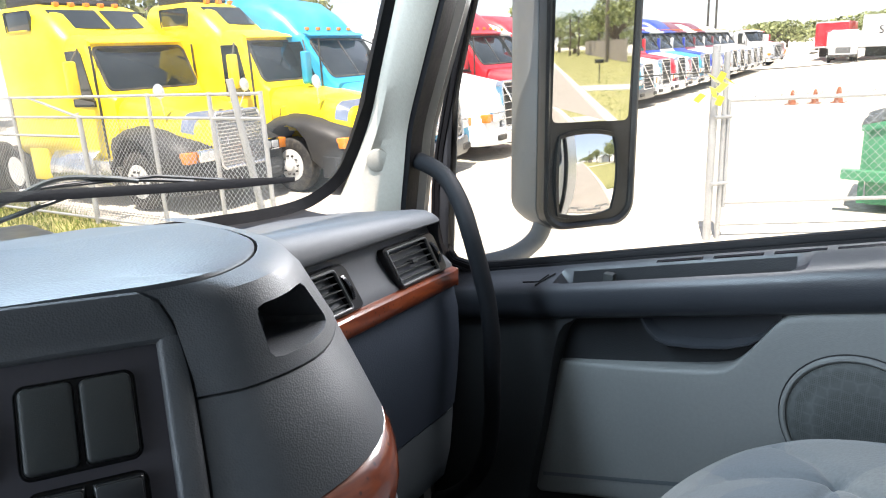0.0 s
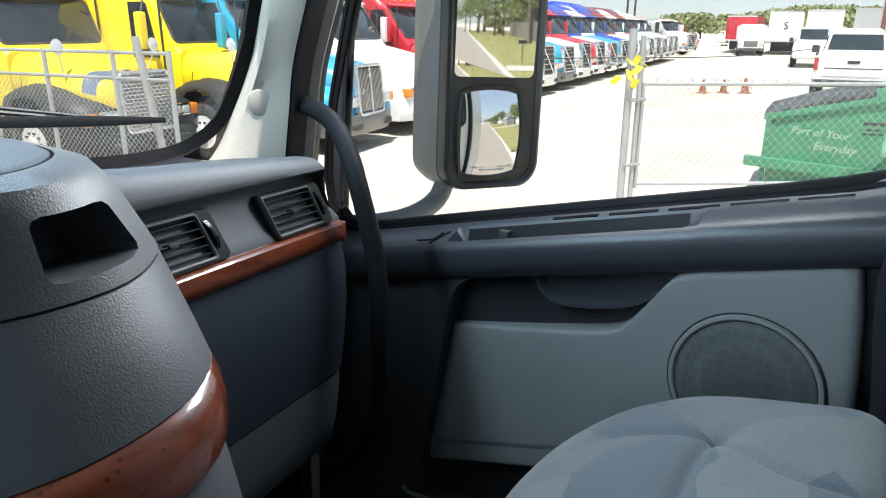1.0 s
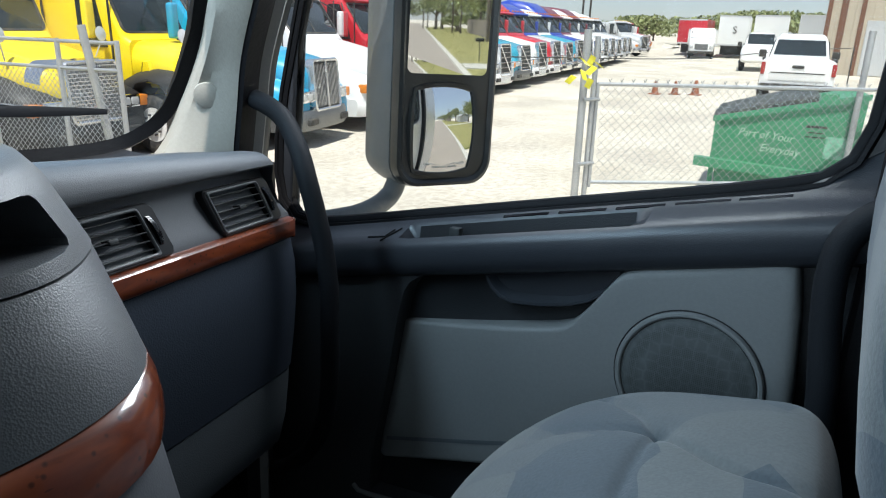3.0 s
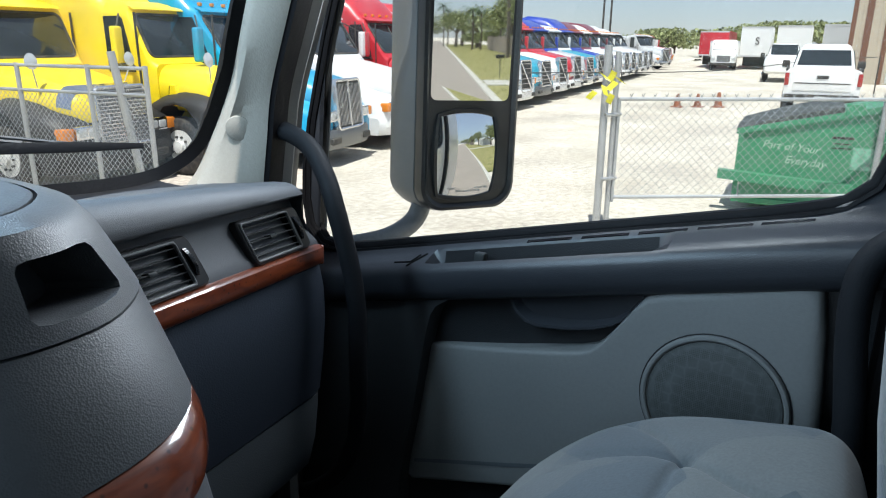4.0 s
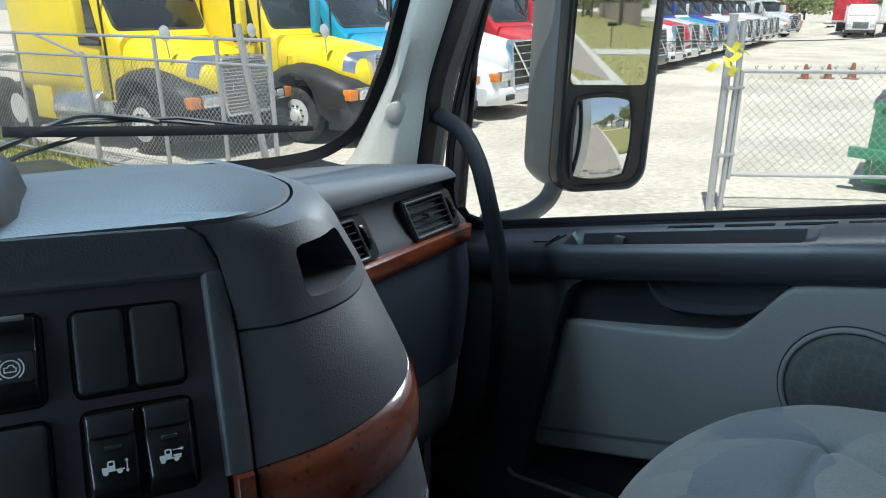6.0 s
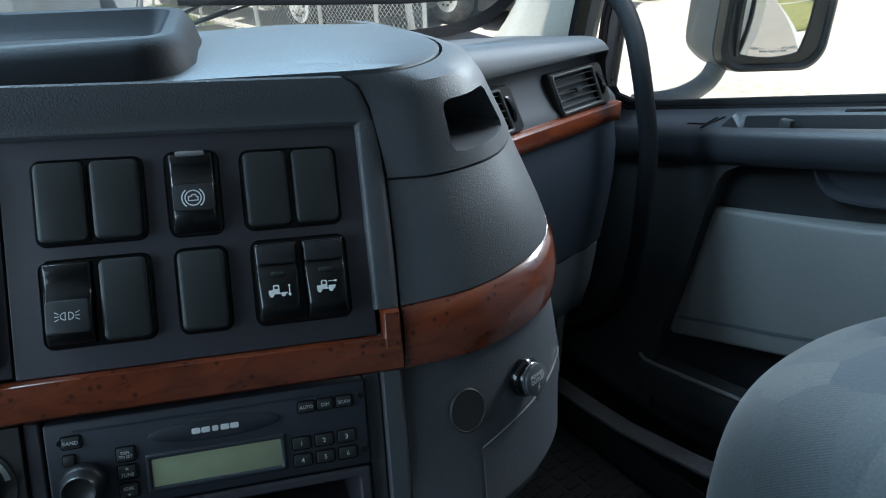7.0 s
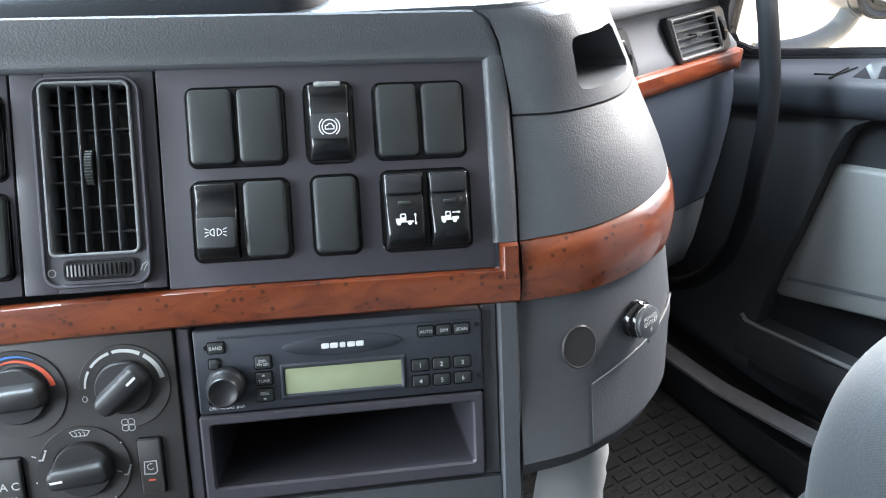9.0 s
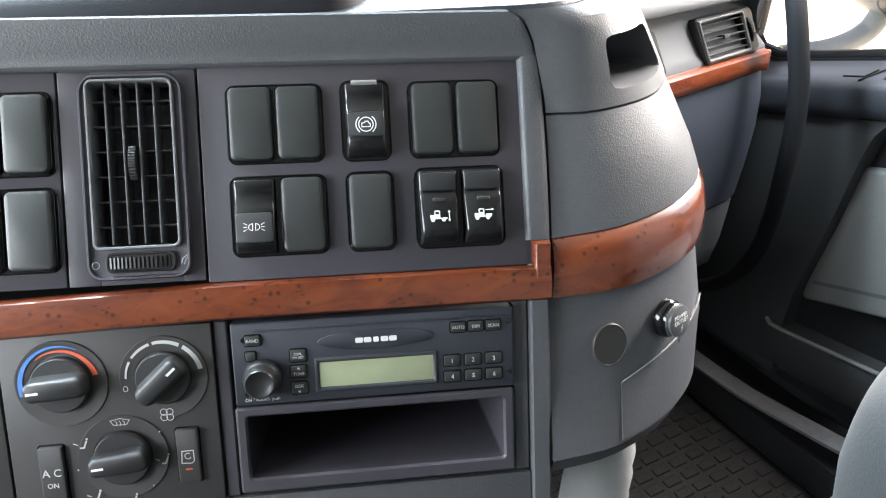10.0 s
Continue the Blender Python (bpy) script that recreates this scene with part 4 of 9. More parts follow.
def cloth_material(name, colours, ribs=True):
    """Seat cloth: woven patches in near tones, some of them ribbed."""
    m = bpy.data.materials.new(name)
    m.use_nodes = True
    n, l = m.node_tree.nodes, m.node_tree.links
    b = n["Principled BSDF"]
    b.inputs["Roughness"].default_value, b.inputs["Specular IOR Level"].default_value = 0.9, 0.2
    b.inputs["Sheen Weight"].default_value = 0.15
    co = n.new("ShaderNodeTexCoord")
    warp = n.new("ShaderNodeTexNoise")
    warp.inputs["Scale"].default_value, warp.inputs["Detail"].default_value = 7.0, 1.0
    l.new(co.outputs["Object"], warp.inputs["Vector"])
    add = n.new("ShaderNodeMix")
    add.data_type, add.blend_type = "RGBA", "LINEAR_LIGHT"
    add.inputs["Factor"].default_value = 0.05
    l.new(co.outputs["Object"], add.inputs["A"])
    l.new(warp.outputs["Color"], add.inputs["B"])
    v = n.new("ShaderNodeTexVoronoi")
    v.inputs["Scale"].default_value = 11.0
    l.new(add.outputs["Result"], v.inputs["Vector"])
    sep = n.new("ShaderNodeSeparateColor")
    l.new(v.outputs["Color"], sep.inputs[0])
    ramp = n.new("ShaderNodeValToRGB")
    ramp.color_ramp.interpolation = "CONSTANT"
    e = ramp.color_ramp.elements
    e[0].position, e[0].color = 0.0, (*colours[0], 1)
    e[1].position, e[1].color = 0.34, (*colours[1], 1)
    k = e.new(0.64)
    k.color = (*colours[2], 1)
    l.new(sep.outputs[0], ramp.inputs[0])
    wave = n.new("ShaderNodeTexWave")
    wave.bands_direction = "DIAGONAL"
    wave.inputs["Scale"].default_value, wave.inputs["Distortion"].default_value = 150.0, 0.2
    l.new(co.outputs["Object"], wave.inputs["Vector"])
    gate = n.new("ShaderNodeMath")
    gate.operation = "GREATER_THAN"
    gate.inputs[1].default_value = 0.80 if ribs else 2.0
    l.new(sep.outputs[1], gate.inputs[0])
    rib = n.new("ShaderNodeMapRange")
    rib.inputs["To Min"].default_value, rib.inputs["To Max"].default_value = 0.80, 1.06
    l.new(wave.outputs["Fac"], rib.inputs["Value"])
    mx = n.new("ShaderNodeMix")
    mx.data_type, mx.blend_type = "RGBA", "MULTIPLY"
    l.new(gate.outputs[0], mx.inputs["Factor"])
    l.new(ramp.outputs[0], mx.inputs["A"])
    l.new(rib.outputs[0], mx.inputs["B"])
    fz = n.new("ShaderNodeTexNoise")
    fz.inputs["Scale"].default_value, fz.inputs["Detail"].default_value = 320.0, 4.0
    l.new(co.outputs["Object"], fz.inputs["Vector"])
    r2 = n.new("ShaderNodeMapRange")
    r2.inputs["From Min"].default_value, r2.inputs["From Max"].default_value, r2.inputs["To Min"].default_value, r2.inputs["To Max"].default_value = 0.3, 0.7, 0.90, 1.10
    l.new(fz.outputs["Fac"], r2.inputs["Value"])
    m2 = n.new("ShaderNodeMix")
    m2.data_type, m2.blend_type = "RGBA", "MULTIPLY"
    m2.inputs["Factor"].default_value = 1.0
    l.new(mx.outputs["Result"], m2.inputs["A"])
    l.new(r2.outputs[0], m2.inputs["B"])
    l.new(m2.outputs["Result"], b.inputs["Base Color"])
    bp = n.new("ShaderNodeBump")
    bp.inputs["Strength"].default_value, bp.inputs["Distance"].default_value = 0.2, 0.002
    l.new(fz.outputs["Fac"], bp.inputs["Height"])
    l.new(bp.outputs[0], b.inputs["Normal"])
    return m


M["cloth"] = cloth_material("seat_cloth", ((0.062, 0.071, 0.076), (0.076, 0.084, 0.086), (0.046, 0.057, 0.066)))
M["cloth_side"] = cloth_material("seat_side_cloth", ((0.037, 0.043, 0.045), (0.049, 0.053, 0.052), (0.027, 0.034, 0.040)), False)


def near_line(x, y, pts):
    """Distance from a plan point to a line of points."""
    best = 9.0
    for (ax, ay), (bx, by) in zip(pts, pts[1:]):
        dx, dy = bx - ax, by - ay
        f = min(1.0, max(0.0, ((x - ax) * dx + (y - ay) * dy) / (dx * dx + dy * dy)))
        best = min(best, math.hypot(x - ax - f * dx, y - ay - f * dy))
    return best


def build_seat():
    s = thing("passenger_seat", "grey patterned cloth truck passenger seat with stitched seams", "seat")
    cx, cy, half, front, rear = 0.662, 0.10, 0.214, 0.268, 0.088
    seams = [[(p.x, p.y) for p in spline(line, 5)] for line in (
        [(0.535, 0.02, 0), (0.538, 0.12, 0), (0.562, 0.172, 0), (0.605, 0.181, 0), (0.663, 0.182, 0), (0.693, 0.176, 0)],
        [(0.775, 0.252, 0), (0.731, 0.206, 0), (0.693, 0.176, 0), (0.656, 0.129, 0), (0.639, 0.088, 0), (0.634, 0.049, 0), (0.634, -0.01, 0)],
        [(0.693, 0.176, 0), (0.694, 0.227, 0), (0.686, 0.27, 0), (0.660, 0.315, 0)])]

    def place(a, k):
        """A point of the cushion: a turns round the plan, k runs from the middle to the rim."""
        c, t = math.cos(a), math.sin(a)
        e = 2 / 2.5 if t > 0 else 2 / 3.0
        x = cx + k * half * math.copysign(abs(c) ** e, c)
        y = cy + k * (front if t > 0 else rear) * math.copysign(abs(t) ** e, t)
        fx = (x - cx) / half
        z = 0.782 + 0.19 * (0.25 - y) + 0.010 * math.exp(-((abs(fx) - 0.72) / 0.25) ** 2) - 0.006
        for line in seams:
            dd = near_line(x, y, line)
            z -= (0.005 * math.exp(-(dd / 0.0045) ** 2) + 0.003 * math.exp(-(dd / 0.018) ** 2)) * min(1.0, max(0.0, (0.84 - x) / 0.05))
        z += 0.0025 * math.sin(31 * x + 9 * y) * math.sin(23 * y + 2)
        return x, y, 0.56 + (z - 0.56) * max(0.0, 1 - k ** 3.5) ** (1 / 3.5)
    bm = bm_new()
    na = 132
    ks = [1.0, 0.9995, 0.998, 0.995, 0.99, 0.982, 0.972, 0.96, 0.945, 0.93] + [0.93 * (1 - i / 60) for i in range(1, 60)]
    loops = [[(cx + (x - cx) * 0.97, cy + (y - cy) * 0.97, 0.50) for x, y, z in (place(2 * math.pi * (i + 0.5) / na, 1.0) for i in range(na))]]
    loops += [[place(2 * math.pi * (i + 0.5) / na, k) for i in range(na)] for k in ks]
    rings(bm, loops, False, True)
    part("cushion", bm, M["cloth"], s, "pale grey patterned cloth cushion", angle=80)
    bm = bm_new()
    rings(bm, [[(x, y, z) for x, y in rr(0.44 * k, 0.36 * k, 0.10, 6, cx, 0.165)] for z, k in ((0.44, 0.86), (0.47, 0.94), (0.505, 0.96), (0.52, 0.9))])
    part("cushion_base", bm, M["cloth_side"], s, "darker grey cloth base")
    bm = bm_new()
    lps = []
    for z, yf, w, r in ((0.735, -0.045, 0.34, 0.05), (0.765, -0.028, 0.41, 0.06), (0.80, -0.012, 0.45, 0.065), (0.83, 0.0, 0.465, 0.07), (0.86, 0.012, 0.475, 0.07), (0.90, 0.026, 0.48, 0.07), (0.95, 0.034, 0.485, 0.07), (1.00, 0.037, 0.485, 0.07), (1.06, 0.034, 0.48, 0.07), (1.20, 0.0, 0.45, 0.07), (1.30, -0.04, 0.40, 0.06), (1.35, -0.075, 0.30, 0.05), (1.365, -0.09, 0.2, 0.04)):
        lps.append([(x, y, z) for x, y in rr(w, 0.17, r, 7, 0.672, yf + 0.010 - 0.085)])
    rings(bm, lps)
    part("backrest", bm, M["cloth"], s, "pale grey patterned cloth backrest", angle=80)
    bm = bm_new()
    box(bm, 0.50, 0.84, -0.05, 0.25, 0.12, 0.45, 0.03, 3)
    part("pedestal", bm, M["black"], s)
    return s


dashboard, lower_corner = build_dashboard()
door = build_door()
build_shell()
build_pillar()
seat = build_seat()

# ---- the cab: fittings ----
LO, UP = CAB @ PL, CAB @ PU


def at(frame4, u, v):
    return frame4 @ Matrix.Translation((u, v, 0))


def stroke(bm, pts, w, z, closed=False):
    """A flat printed line."""
    p = [Vector((a, b)) for a, b in pts]
    if closed:
        p.append(p[0])
    for a, b in zip(p, p[1:]):
        d = (b - a)
        if d.length < 1e-7:
            continue
        n = Vector((-d.y, d.x)).normalized() * w / 2
        e = d.normalized() * w * 0.3
        bm.faces.new([bm.verts.new((q.x, q.y, z)) for q in (a - e + n, a - e - n, b + e - n, b + e + n)])


def arc(cx, cy, r, a0, a1, n=14, sq=1.0):
    return [(cx + r * math.cos(radians(a0 + (a1 - a0) * i / n)), cy + sq * r * math.sin(radians(a0 + (a1 - a0) * i / n))) for i in range(n + 1)]


def disc(bm, cx, cy, r, z, n=14):
    bm.faces.new([bm.verts.new((cx + r * math.cos(2 * math.pi * i / n), cy + r * math.sin(2 * math.pi * i / n), z)) for i in range(n)])


def quad(bm, x0, x1, y0, y1, z):
    bm.faces.new([bm.verts.new(p) for p in ((x0, y0, z), (x1, y0, z), (x1, y1, z), (x0, y1, z))])


def switch_well(u0, u1, v0, v1):
    """The dark cut-out round a group of switches."""
    bm = bm_new()
    w, h = u1 - u0, v1 - v0
    bezel(bm, w + 0.0022, h + 0.0022, 0.0062, w, h, 0.005, -0.002, 0.0008, -0.003, 0.0005)
    rings(bm, [[(x, y, 0.0004) for x, y in rr(w, h, 0.005, 5)]], True, False)
    ob = part("switch_well", bm, M["gloss_black"], dashboard)
    ob.matrix_basis = PU @ Matrix.Translation(((u0 + u1) / 2, (v0 + v1) / 2, 0))


for u0, u1, v0, v1 in ((0.0078, 0.0673, 0.0752, 0.1240), (0.0803, 0.1104, 0.0746, 0.1252), (0.1240, 0.1825, 0.0748, 0.1236),
                       (0.0074, 0.0673, 0.0160, 0.0658), (0.0811, 0.1107, 0.0158, 0.0661), (0.1255, 0.1832, 0.0153, 0.0668), (-0.1600, -0.0980, 0.0728, 0.1236), (-0.1600, -0.0982, 0.0130, 0.0642)):
    switch_well(u0, u1, v0, v1)


def blank_switch(u, v, w, h):
    t = thing("switch_blank", "plain dark grey switch blank in the dashboard", "switch", at(UP, u, v), "dashboard switches")
    bm = bm_new()
    button(bm, w, h, 0.0038, 0.0002, 0.0064, 0.0022, n=5)
    part("cover", bm, M["switch"], t)
    bm = bm_new()
    bezel(bm, w + 0.0016, h + 0.0016, 0.0042, w + 0.0002, h + 0.0002, 0.0036, 0.0002, 0.0026, 0.0002, 0.0005)
    part("frame", bm, M["gloss_black"], t)
    return t


def rocker_switch(u, v, w, h, icon, label, tab=False):
    t = thing("rocker_switch", label, "switch", at(UP, u, v), "dashboard switches")
    bm = bm_new()
    hw = w / 2
    # side view of a rocker: raised foot, sloping face, dipped head
    prof = ((-h / 2, 0.0004), (-h / 2 + 0.001, 0.0050), (-h / 2 + 0.0035, 0.0078), (-h / 2 + 0.0085, 0.0104), (-h / 2 + 0.0105, 0.0107), (0.003, 0.0080), (h / 2 - 0.0175, 0.0070), (h / 2 - 0.0145, 0.0050), (h / 2 - 0.0075, 0.0058), (h / 2 - 0.0020, 0.0072), (h / 2 - 0.0006, 0.0062), (h / 2, 0.0004))
    thick(bm, [[(x * (0.96 if z > 0.009 else 1.0), y, z * k) for y, z in prof] for x, k in ((-hw, 0.35), (-hw + 0.0006, 0.85), (-hw + 0.0022, 1.0), (hw - 0.0022, 1.0), (hw - 0.0006, 0.85), (hw, 0.35))], 0)
    rocker = part("rocker", bm, M["rocker"], t, angle=60)
    face = lambda x, y, up=0.0: (x, y, 0.00936 - 0.154 * (y + 0.004) + up)
    pad_y, pad_h = {"brake": (-0.0036, 0.0165), "lamps": (-0.0073, 0.0190)}.get(icon, (0.0166, 0.0118))
    bm = bm_new()
    button(bm, w * 0.88, pad_h, 0.0022, -0.0012, 0.0010, 0.0008, 0.0, pad_y, 4)
    for vtx in bm.verts:
        vtx.co = face(vtx.co.x, vtx.co.y, vtx.co.z) if pad_y < 0 else (vtx.co.x, vtx.co.y, 0.0066 + 0.10 * (vtx.co.y - 0.011) + vtx.co.z)
    part("pad", bm, M["rocker_pad"], rocker, "satin raised pad")
    if pad_y > 0:
        bm = bm_new()
        box(bm, -0.0042, 0.0042, 0.0035, 0.0058, 0.0070, 0.0087, 0.0004, 1)
        part("lamp_slot", bm, M["switch"], rocker)
    if tab:
        bm = bm_new()
        box(bm, -0.0085, 0.0085, h / 2 - 0.0028, h / 2 + 0.0008, 0.003, 0.0088, 0.0014, 2)
        part("safety_catch", bm, M["chrome_dark"], t, "bright catch at the top")
    flat = bm_new()
    if icon == "brake":
        stroke(flat, arc(0, 0, 0.0052, 0, 360, 22), 0.0008, 0)
        stroke(flat, arc(0, 0, 0.0072, 130, 230, 10), 0.0008, 0)
        stroke(flat, arc(0, 0, 0.0072, -50, 50, 10), 0.0008, 0)
        stroke(flat, [(-0.003, -0.0015), (-0.003, 0.001), (-0.0012, 0.001), (-0.0006, 0.0022), (0.0016, 0.0022), (0.0022, 0.0008), (0.0032, 0.0004), (0.0030, -0.0018), (-0.003, -0.0018)], 0.0007, 0)
    elif icon == "lamps":
        for sx in (-1, 1):
            stroke(flat, [(sx * 0.0013, -0.0030), (sx * 0.0013, 0.0030), *[(sx * (0.0013 + 0.0036 * math.sin(radians(a))), 0.0030 * math.cos(radians(a))) for a in range(20, 180, 20)], (sx * 0.0013, -0.0030)], 0.0006, 0)
            for k in (-1, 0, 1):
                stroke(flat, [(sx * 0.0062, 0.0020 * k), (sx * 0.0092, 0.0036 * k)], 0.00055, 0)
    else:
        # a long-nosed truck facing the cluster: nose, cab with its window, frame and wheels
        quad(flat, -0.0078, -0.0040, -0.0016, 0.0008, 0)
        stroke(flat, [(-0.0040, -0.0012), (-0.0040, 0.0034), (-0.0036, 0.0040), (-0.0008, 0.0040), (-0.0004, 0.0034), (-0.0004, -0.0012)], 0.0010, 0)
        quad(flat, -0.0044, 0.0, -0.0016, 0.0014, 0)
        quad(flat, -0.0078, 0.0058, -0.0024, -0.0014, 0)
        for wx in (-0.0058, 0.0028):
            disc(flat, wx, -0.0028, 0.0017, 0)
        if icon == "lift":
            stroke(flat, [(0.0074, -0.0040), (0.0074, 0.0040)], 0.0007, 0)
            stroke(flat, [(0.0066, 0.0029), (0.0074, 0.0042), (0.0082, 0.0029)], 0.0006, 0)
            stroke(flat, [(0.0066, -0.0029), (0.0074, -0.0042), (0.0082, -0.0029)], 0.0006, 0)
        else:
            stroke(flat, [(0.0012, 0.0034), (0.0074, 0.0034)], 0.0006, 0)
            stroke(flat, [(0.0062, 0.0042), (0.0076, 0.0034), (0.0062, 0.0026)], 0.0006, 0)
            quad(flat, 0.0010, 0.0062, -0.0012, 0.0002, 0)
    dy = {"brake": -0.0040, "lamps": -0.0068}.get(icon, -0.0058)
    k = {"brake": 0.88, "lamps": 0.70}.get(icon, 0.82)
    for vtx in flat.verts:
        x, y, _ = vtx.co
        vtx.co = face(k * x, k * y + dy, 0.0013 if pad_y < 0 else 0.0003)
    part("symbol", flat, M["white_mark"], rocker, "white printed symbol", smooth=False)
    return t


M["rocker"] = material("rocker_plastic", (0.009, 0.0095, 0.010), 0.20, vary=0.08, scale=30, fine=600)
M["rocker_pad"] = material("rocker_pad_plastic", (0.024, 0.025, 0.027), 0.36, vary=0.06, scale=30, fine=600)
M["chrome_dark"] = material("smoked_chrome", (0.55, 0.57, 0.58), 0.15, metal=0.8, vary=0.05)
for u, v, w, h in ((0.0228, 0.0996, 0.0270, 0.0462), (0.0524, 0.0996, 0.0270, 0.0462), (0.1386, 0.0992, 0.0264, 0.0462), (0.1679, 0.0992, 0.0264, 0.0462),
                   (0.0524, 0.0409, 0.0262, 0.0474), (0.0959, 0.0410, 0.0270, 0.0478), (-0.1126, 0.0982, 0.0264, 0.0482), (-0.1428, 0.0982, 0.0264, 0.0482), (-0.1132, 0.0386, 0.0274, 0.0490), (-0.1445, 0.0386, 0.0274, 0.0490)):
    blank_switch(u, v, w, h)
rocker_switch(0.0954, 0.0999, 0.0262, 0.0482, "brake", "glossy black rocker switch with a white engine brake symbol", True)
rocker_switch(0.0224, 0.0409, 0.0260, 0.0478, "lamps", "glossy black rocker switch with a white marker lamp symbol")
rocker_switch(0.1398, 0.0411, 0.0260, 0.0492, "lift", "glossy black rocker switch with a white truck and arrow symbol")
rocker_switch(0.1688, 0.0411, 0.0260, 0.0492, "slide", "glossy black rocker switch with a white truck and slide symbol")


def ridged(bm, a0, a1, n, w0, w1, z0, z1, bow, upright):
    """A ribbed wheel seen edge on: n teeth from a0 to a1, crowned by bow."""
    prof = []
    for k in range(n):
        for f, dz in ((0.0, -0.0012), (0.18, 0.0), (0.62, 0.0), (0.80, -0.0012)):
            c = (k + f) / n
            prof.append((a0 + (a1 - a0) * c, z1 - bow * (2 * c - 1) ** 2 + dz))
    prof += [(a1, z0), (a0, z0)]
    rings(bm, [[(w, a, z) if upright else (a, w, z) for a, z in prof] for w in (w0, w1)])


def centre_vent():
    t = thing("air_vent", "tall black dashboard air vent with a thumb wheel", "air vent", at(UP, -0.0495, 0.0695))
    def arch(w, h, r, cx, cy, z, crown):
        """A rounded outline whose top is bowed."""
        return [(x, y + crown * max(0.0, (y - cy) / (h / 2)) * (1 - ((x - cx) / (w / 2)) ** 2), z) for x, y in rr(w, h, r, 8, cx, cy)]
    bm = bm_new()
    rings(bm, [arch(0.0630, 0.1270, 0.010, 0, -0.0008, -0.001, 0.0025), arch(0.0630, 0.1270, 0.010, 0, -0.0008, 0.0040, 0.0025), arch(0.0616, 0.1256, 0.0093, 0, -0.0008, 0.0055, 0.0025), arch(0.0596, 0.1236, 0.0083, 0, -0.0008, 0.0055, 0.0025),
               arch(0.0580, 0.1220, 0.0076, 0, -0.0008, 0.0034, 0.0025), arch(0.0525, 0.1050, 0.0040, -0.0005, 0.0075, 0.0030, 0.0016), arch(0.0525, 0.1050, 0.0040, -0.0005, 0.0075, -0.022, 0.0016)], False, False)
    part("frame", bm, M["fascia"], t, angle=25)
    bm = bm_new()
    rings(bm, [arch(0.0528, 0.1053, 0.0045, -0.0005, 0.0075, 0.002, 0.0016), arch(0.0528, 0.1053, 0.0045, -0.0005, 0.0075, 0.0056, 0.0016), arch(0.0518, 0.1043, 0.0040, -0.0005, 0.0075, 0.0063, 0.0016), arch(0.0502, 0.1027, 0.0034, -0.0005, 0.0075, 0.0063, 0.0016),
               arch(0.0490, 0.1015, 0.0030, -0.0005, 0.0075, 0.0050, 0.0016), arch(0.0486, 0.1011, 0.0030, -0.0005, 0.0075, -0.010, 0.0016)], False, False)
    part("rim", bm, M["vent_rim"], t)
    bm = bm_new()
    rings(bm, [[(x, y, -0.0215) for x, y in rr(0.0492, 0.1015, 0.003, 4, -0.0005, 0.0075)]], True, False)
    part("duct", bm, M["black"], t)
    for k in range(4):
        bm = bm_new()
        x = -0.0005 + 0.0484 * ((k + 1) / 5 - 0.5)
        box(bm, x - 0.0007, x + 0.0007, -0.0425, 0.0585, -0.009, 0.0046, 0.0005, 1)
        part("vertical_slat", bm, M["vent_edge"], t)
    for k in range(6):
        bm = bm_new()
        y = 0.0075 + 0.1005 * ((k + 0.75) / 6.4 - 0.5)
        box(bm, -0.0246, 0.0236, y - 0.0007, y + 0.0007, -0.013, -0.0005, 0.0005, 1)
        part("cross_slat", bm, M["vent_edge"], t)
    bm = bm_new()
    ridged(bm, -0.0022, 0.0192, 12, -0.0025, 0.0017, -0.001, 0.0085, 0.0040, True)
    part("direction_tab", bm, M["switch"], t)
    bm = bm_new()
    bezel(bm, 0.0420, 0.0125, 0.004, 0.0385, 0.0095, 0.004, 0.003, 0.0056, -0.001, 0.0006, 5, 0.001, -0.0535)
    rings(bm, [[(x, y, 0.0052) for x, y in rr(0.0385, 0.0095, 0.004, 5, 0.001, -0.0535)]], True, False)
    part("wheel_slot", bm, M["black"], t)
    bm = bm_new()
    ridged(bm, -0.018, 0.020, 15, -0.0570, -0.0502, 0.004, 0.0090, 0.0036, False)
    part("thumb_wheel", bm, M["knob"], t)
    bm = bm_new()
    stroke(bm, arc(-0.0262, -0.0545, 0.0022, 0, 360, 14), 0.0005, 0.0049)
    part("closed_mark", bm, M["grey_mark"], t, smooth=False)
    bm = bm_new()
    stroke(bm, [(0.0252, -0.0555), (0.0262, -0.0525), (0.0290, -0.0505)], 0.0008, 0.0049)
    stroke(bm, [(0.0268, -0.0562), (0.0282, -0.0530), (0.0304, -0.0510)], 0.0006, 0.0049)
    part("open_mark", bm, M["grey_mark"], t, smooth=False)


M["knob"] = material("knob_plastic", (0.019, 0.019, 0.020), 0.50, vary=0.05, scale=20, fine=300)
M["vent_rim"] = material("vent_rim_plastic", (0.15, 0.155, 0.16), 0.38, vary=0.05)
M["vent_edge"] = material("vent_slat_satin", (0.06, 0.063, 0.066), 0.35, vary=0.08)
centre_vent()


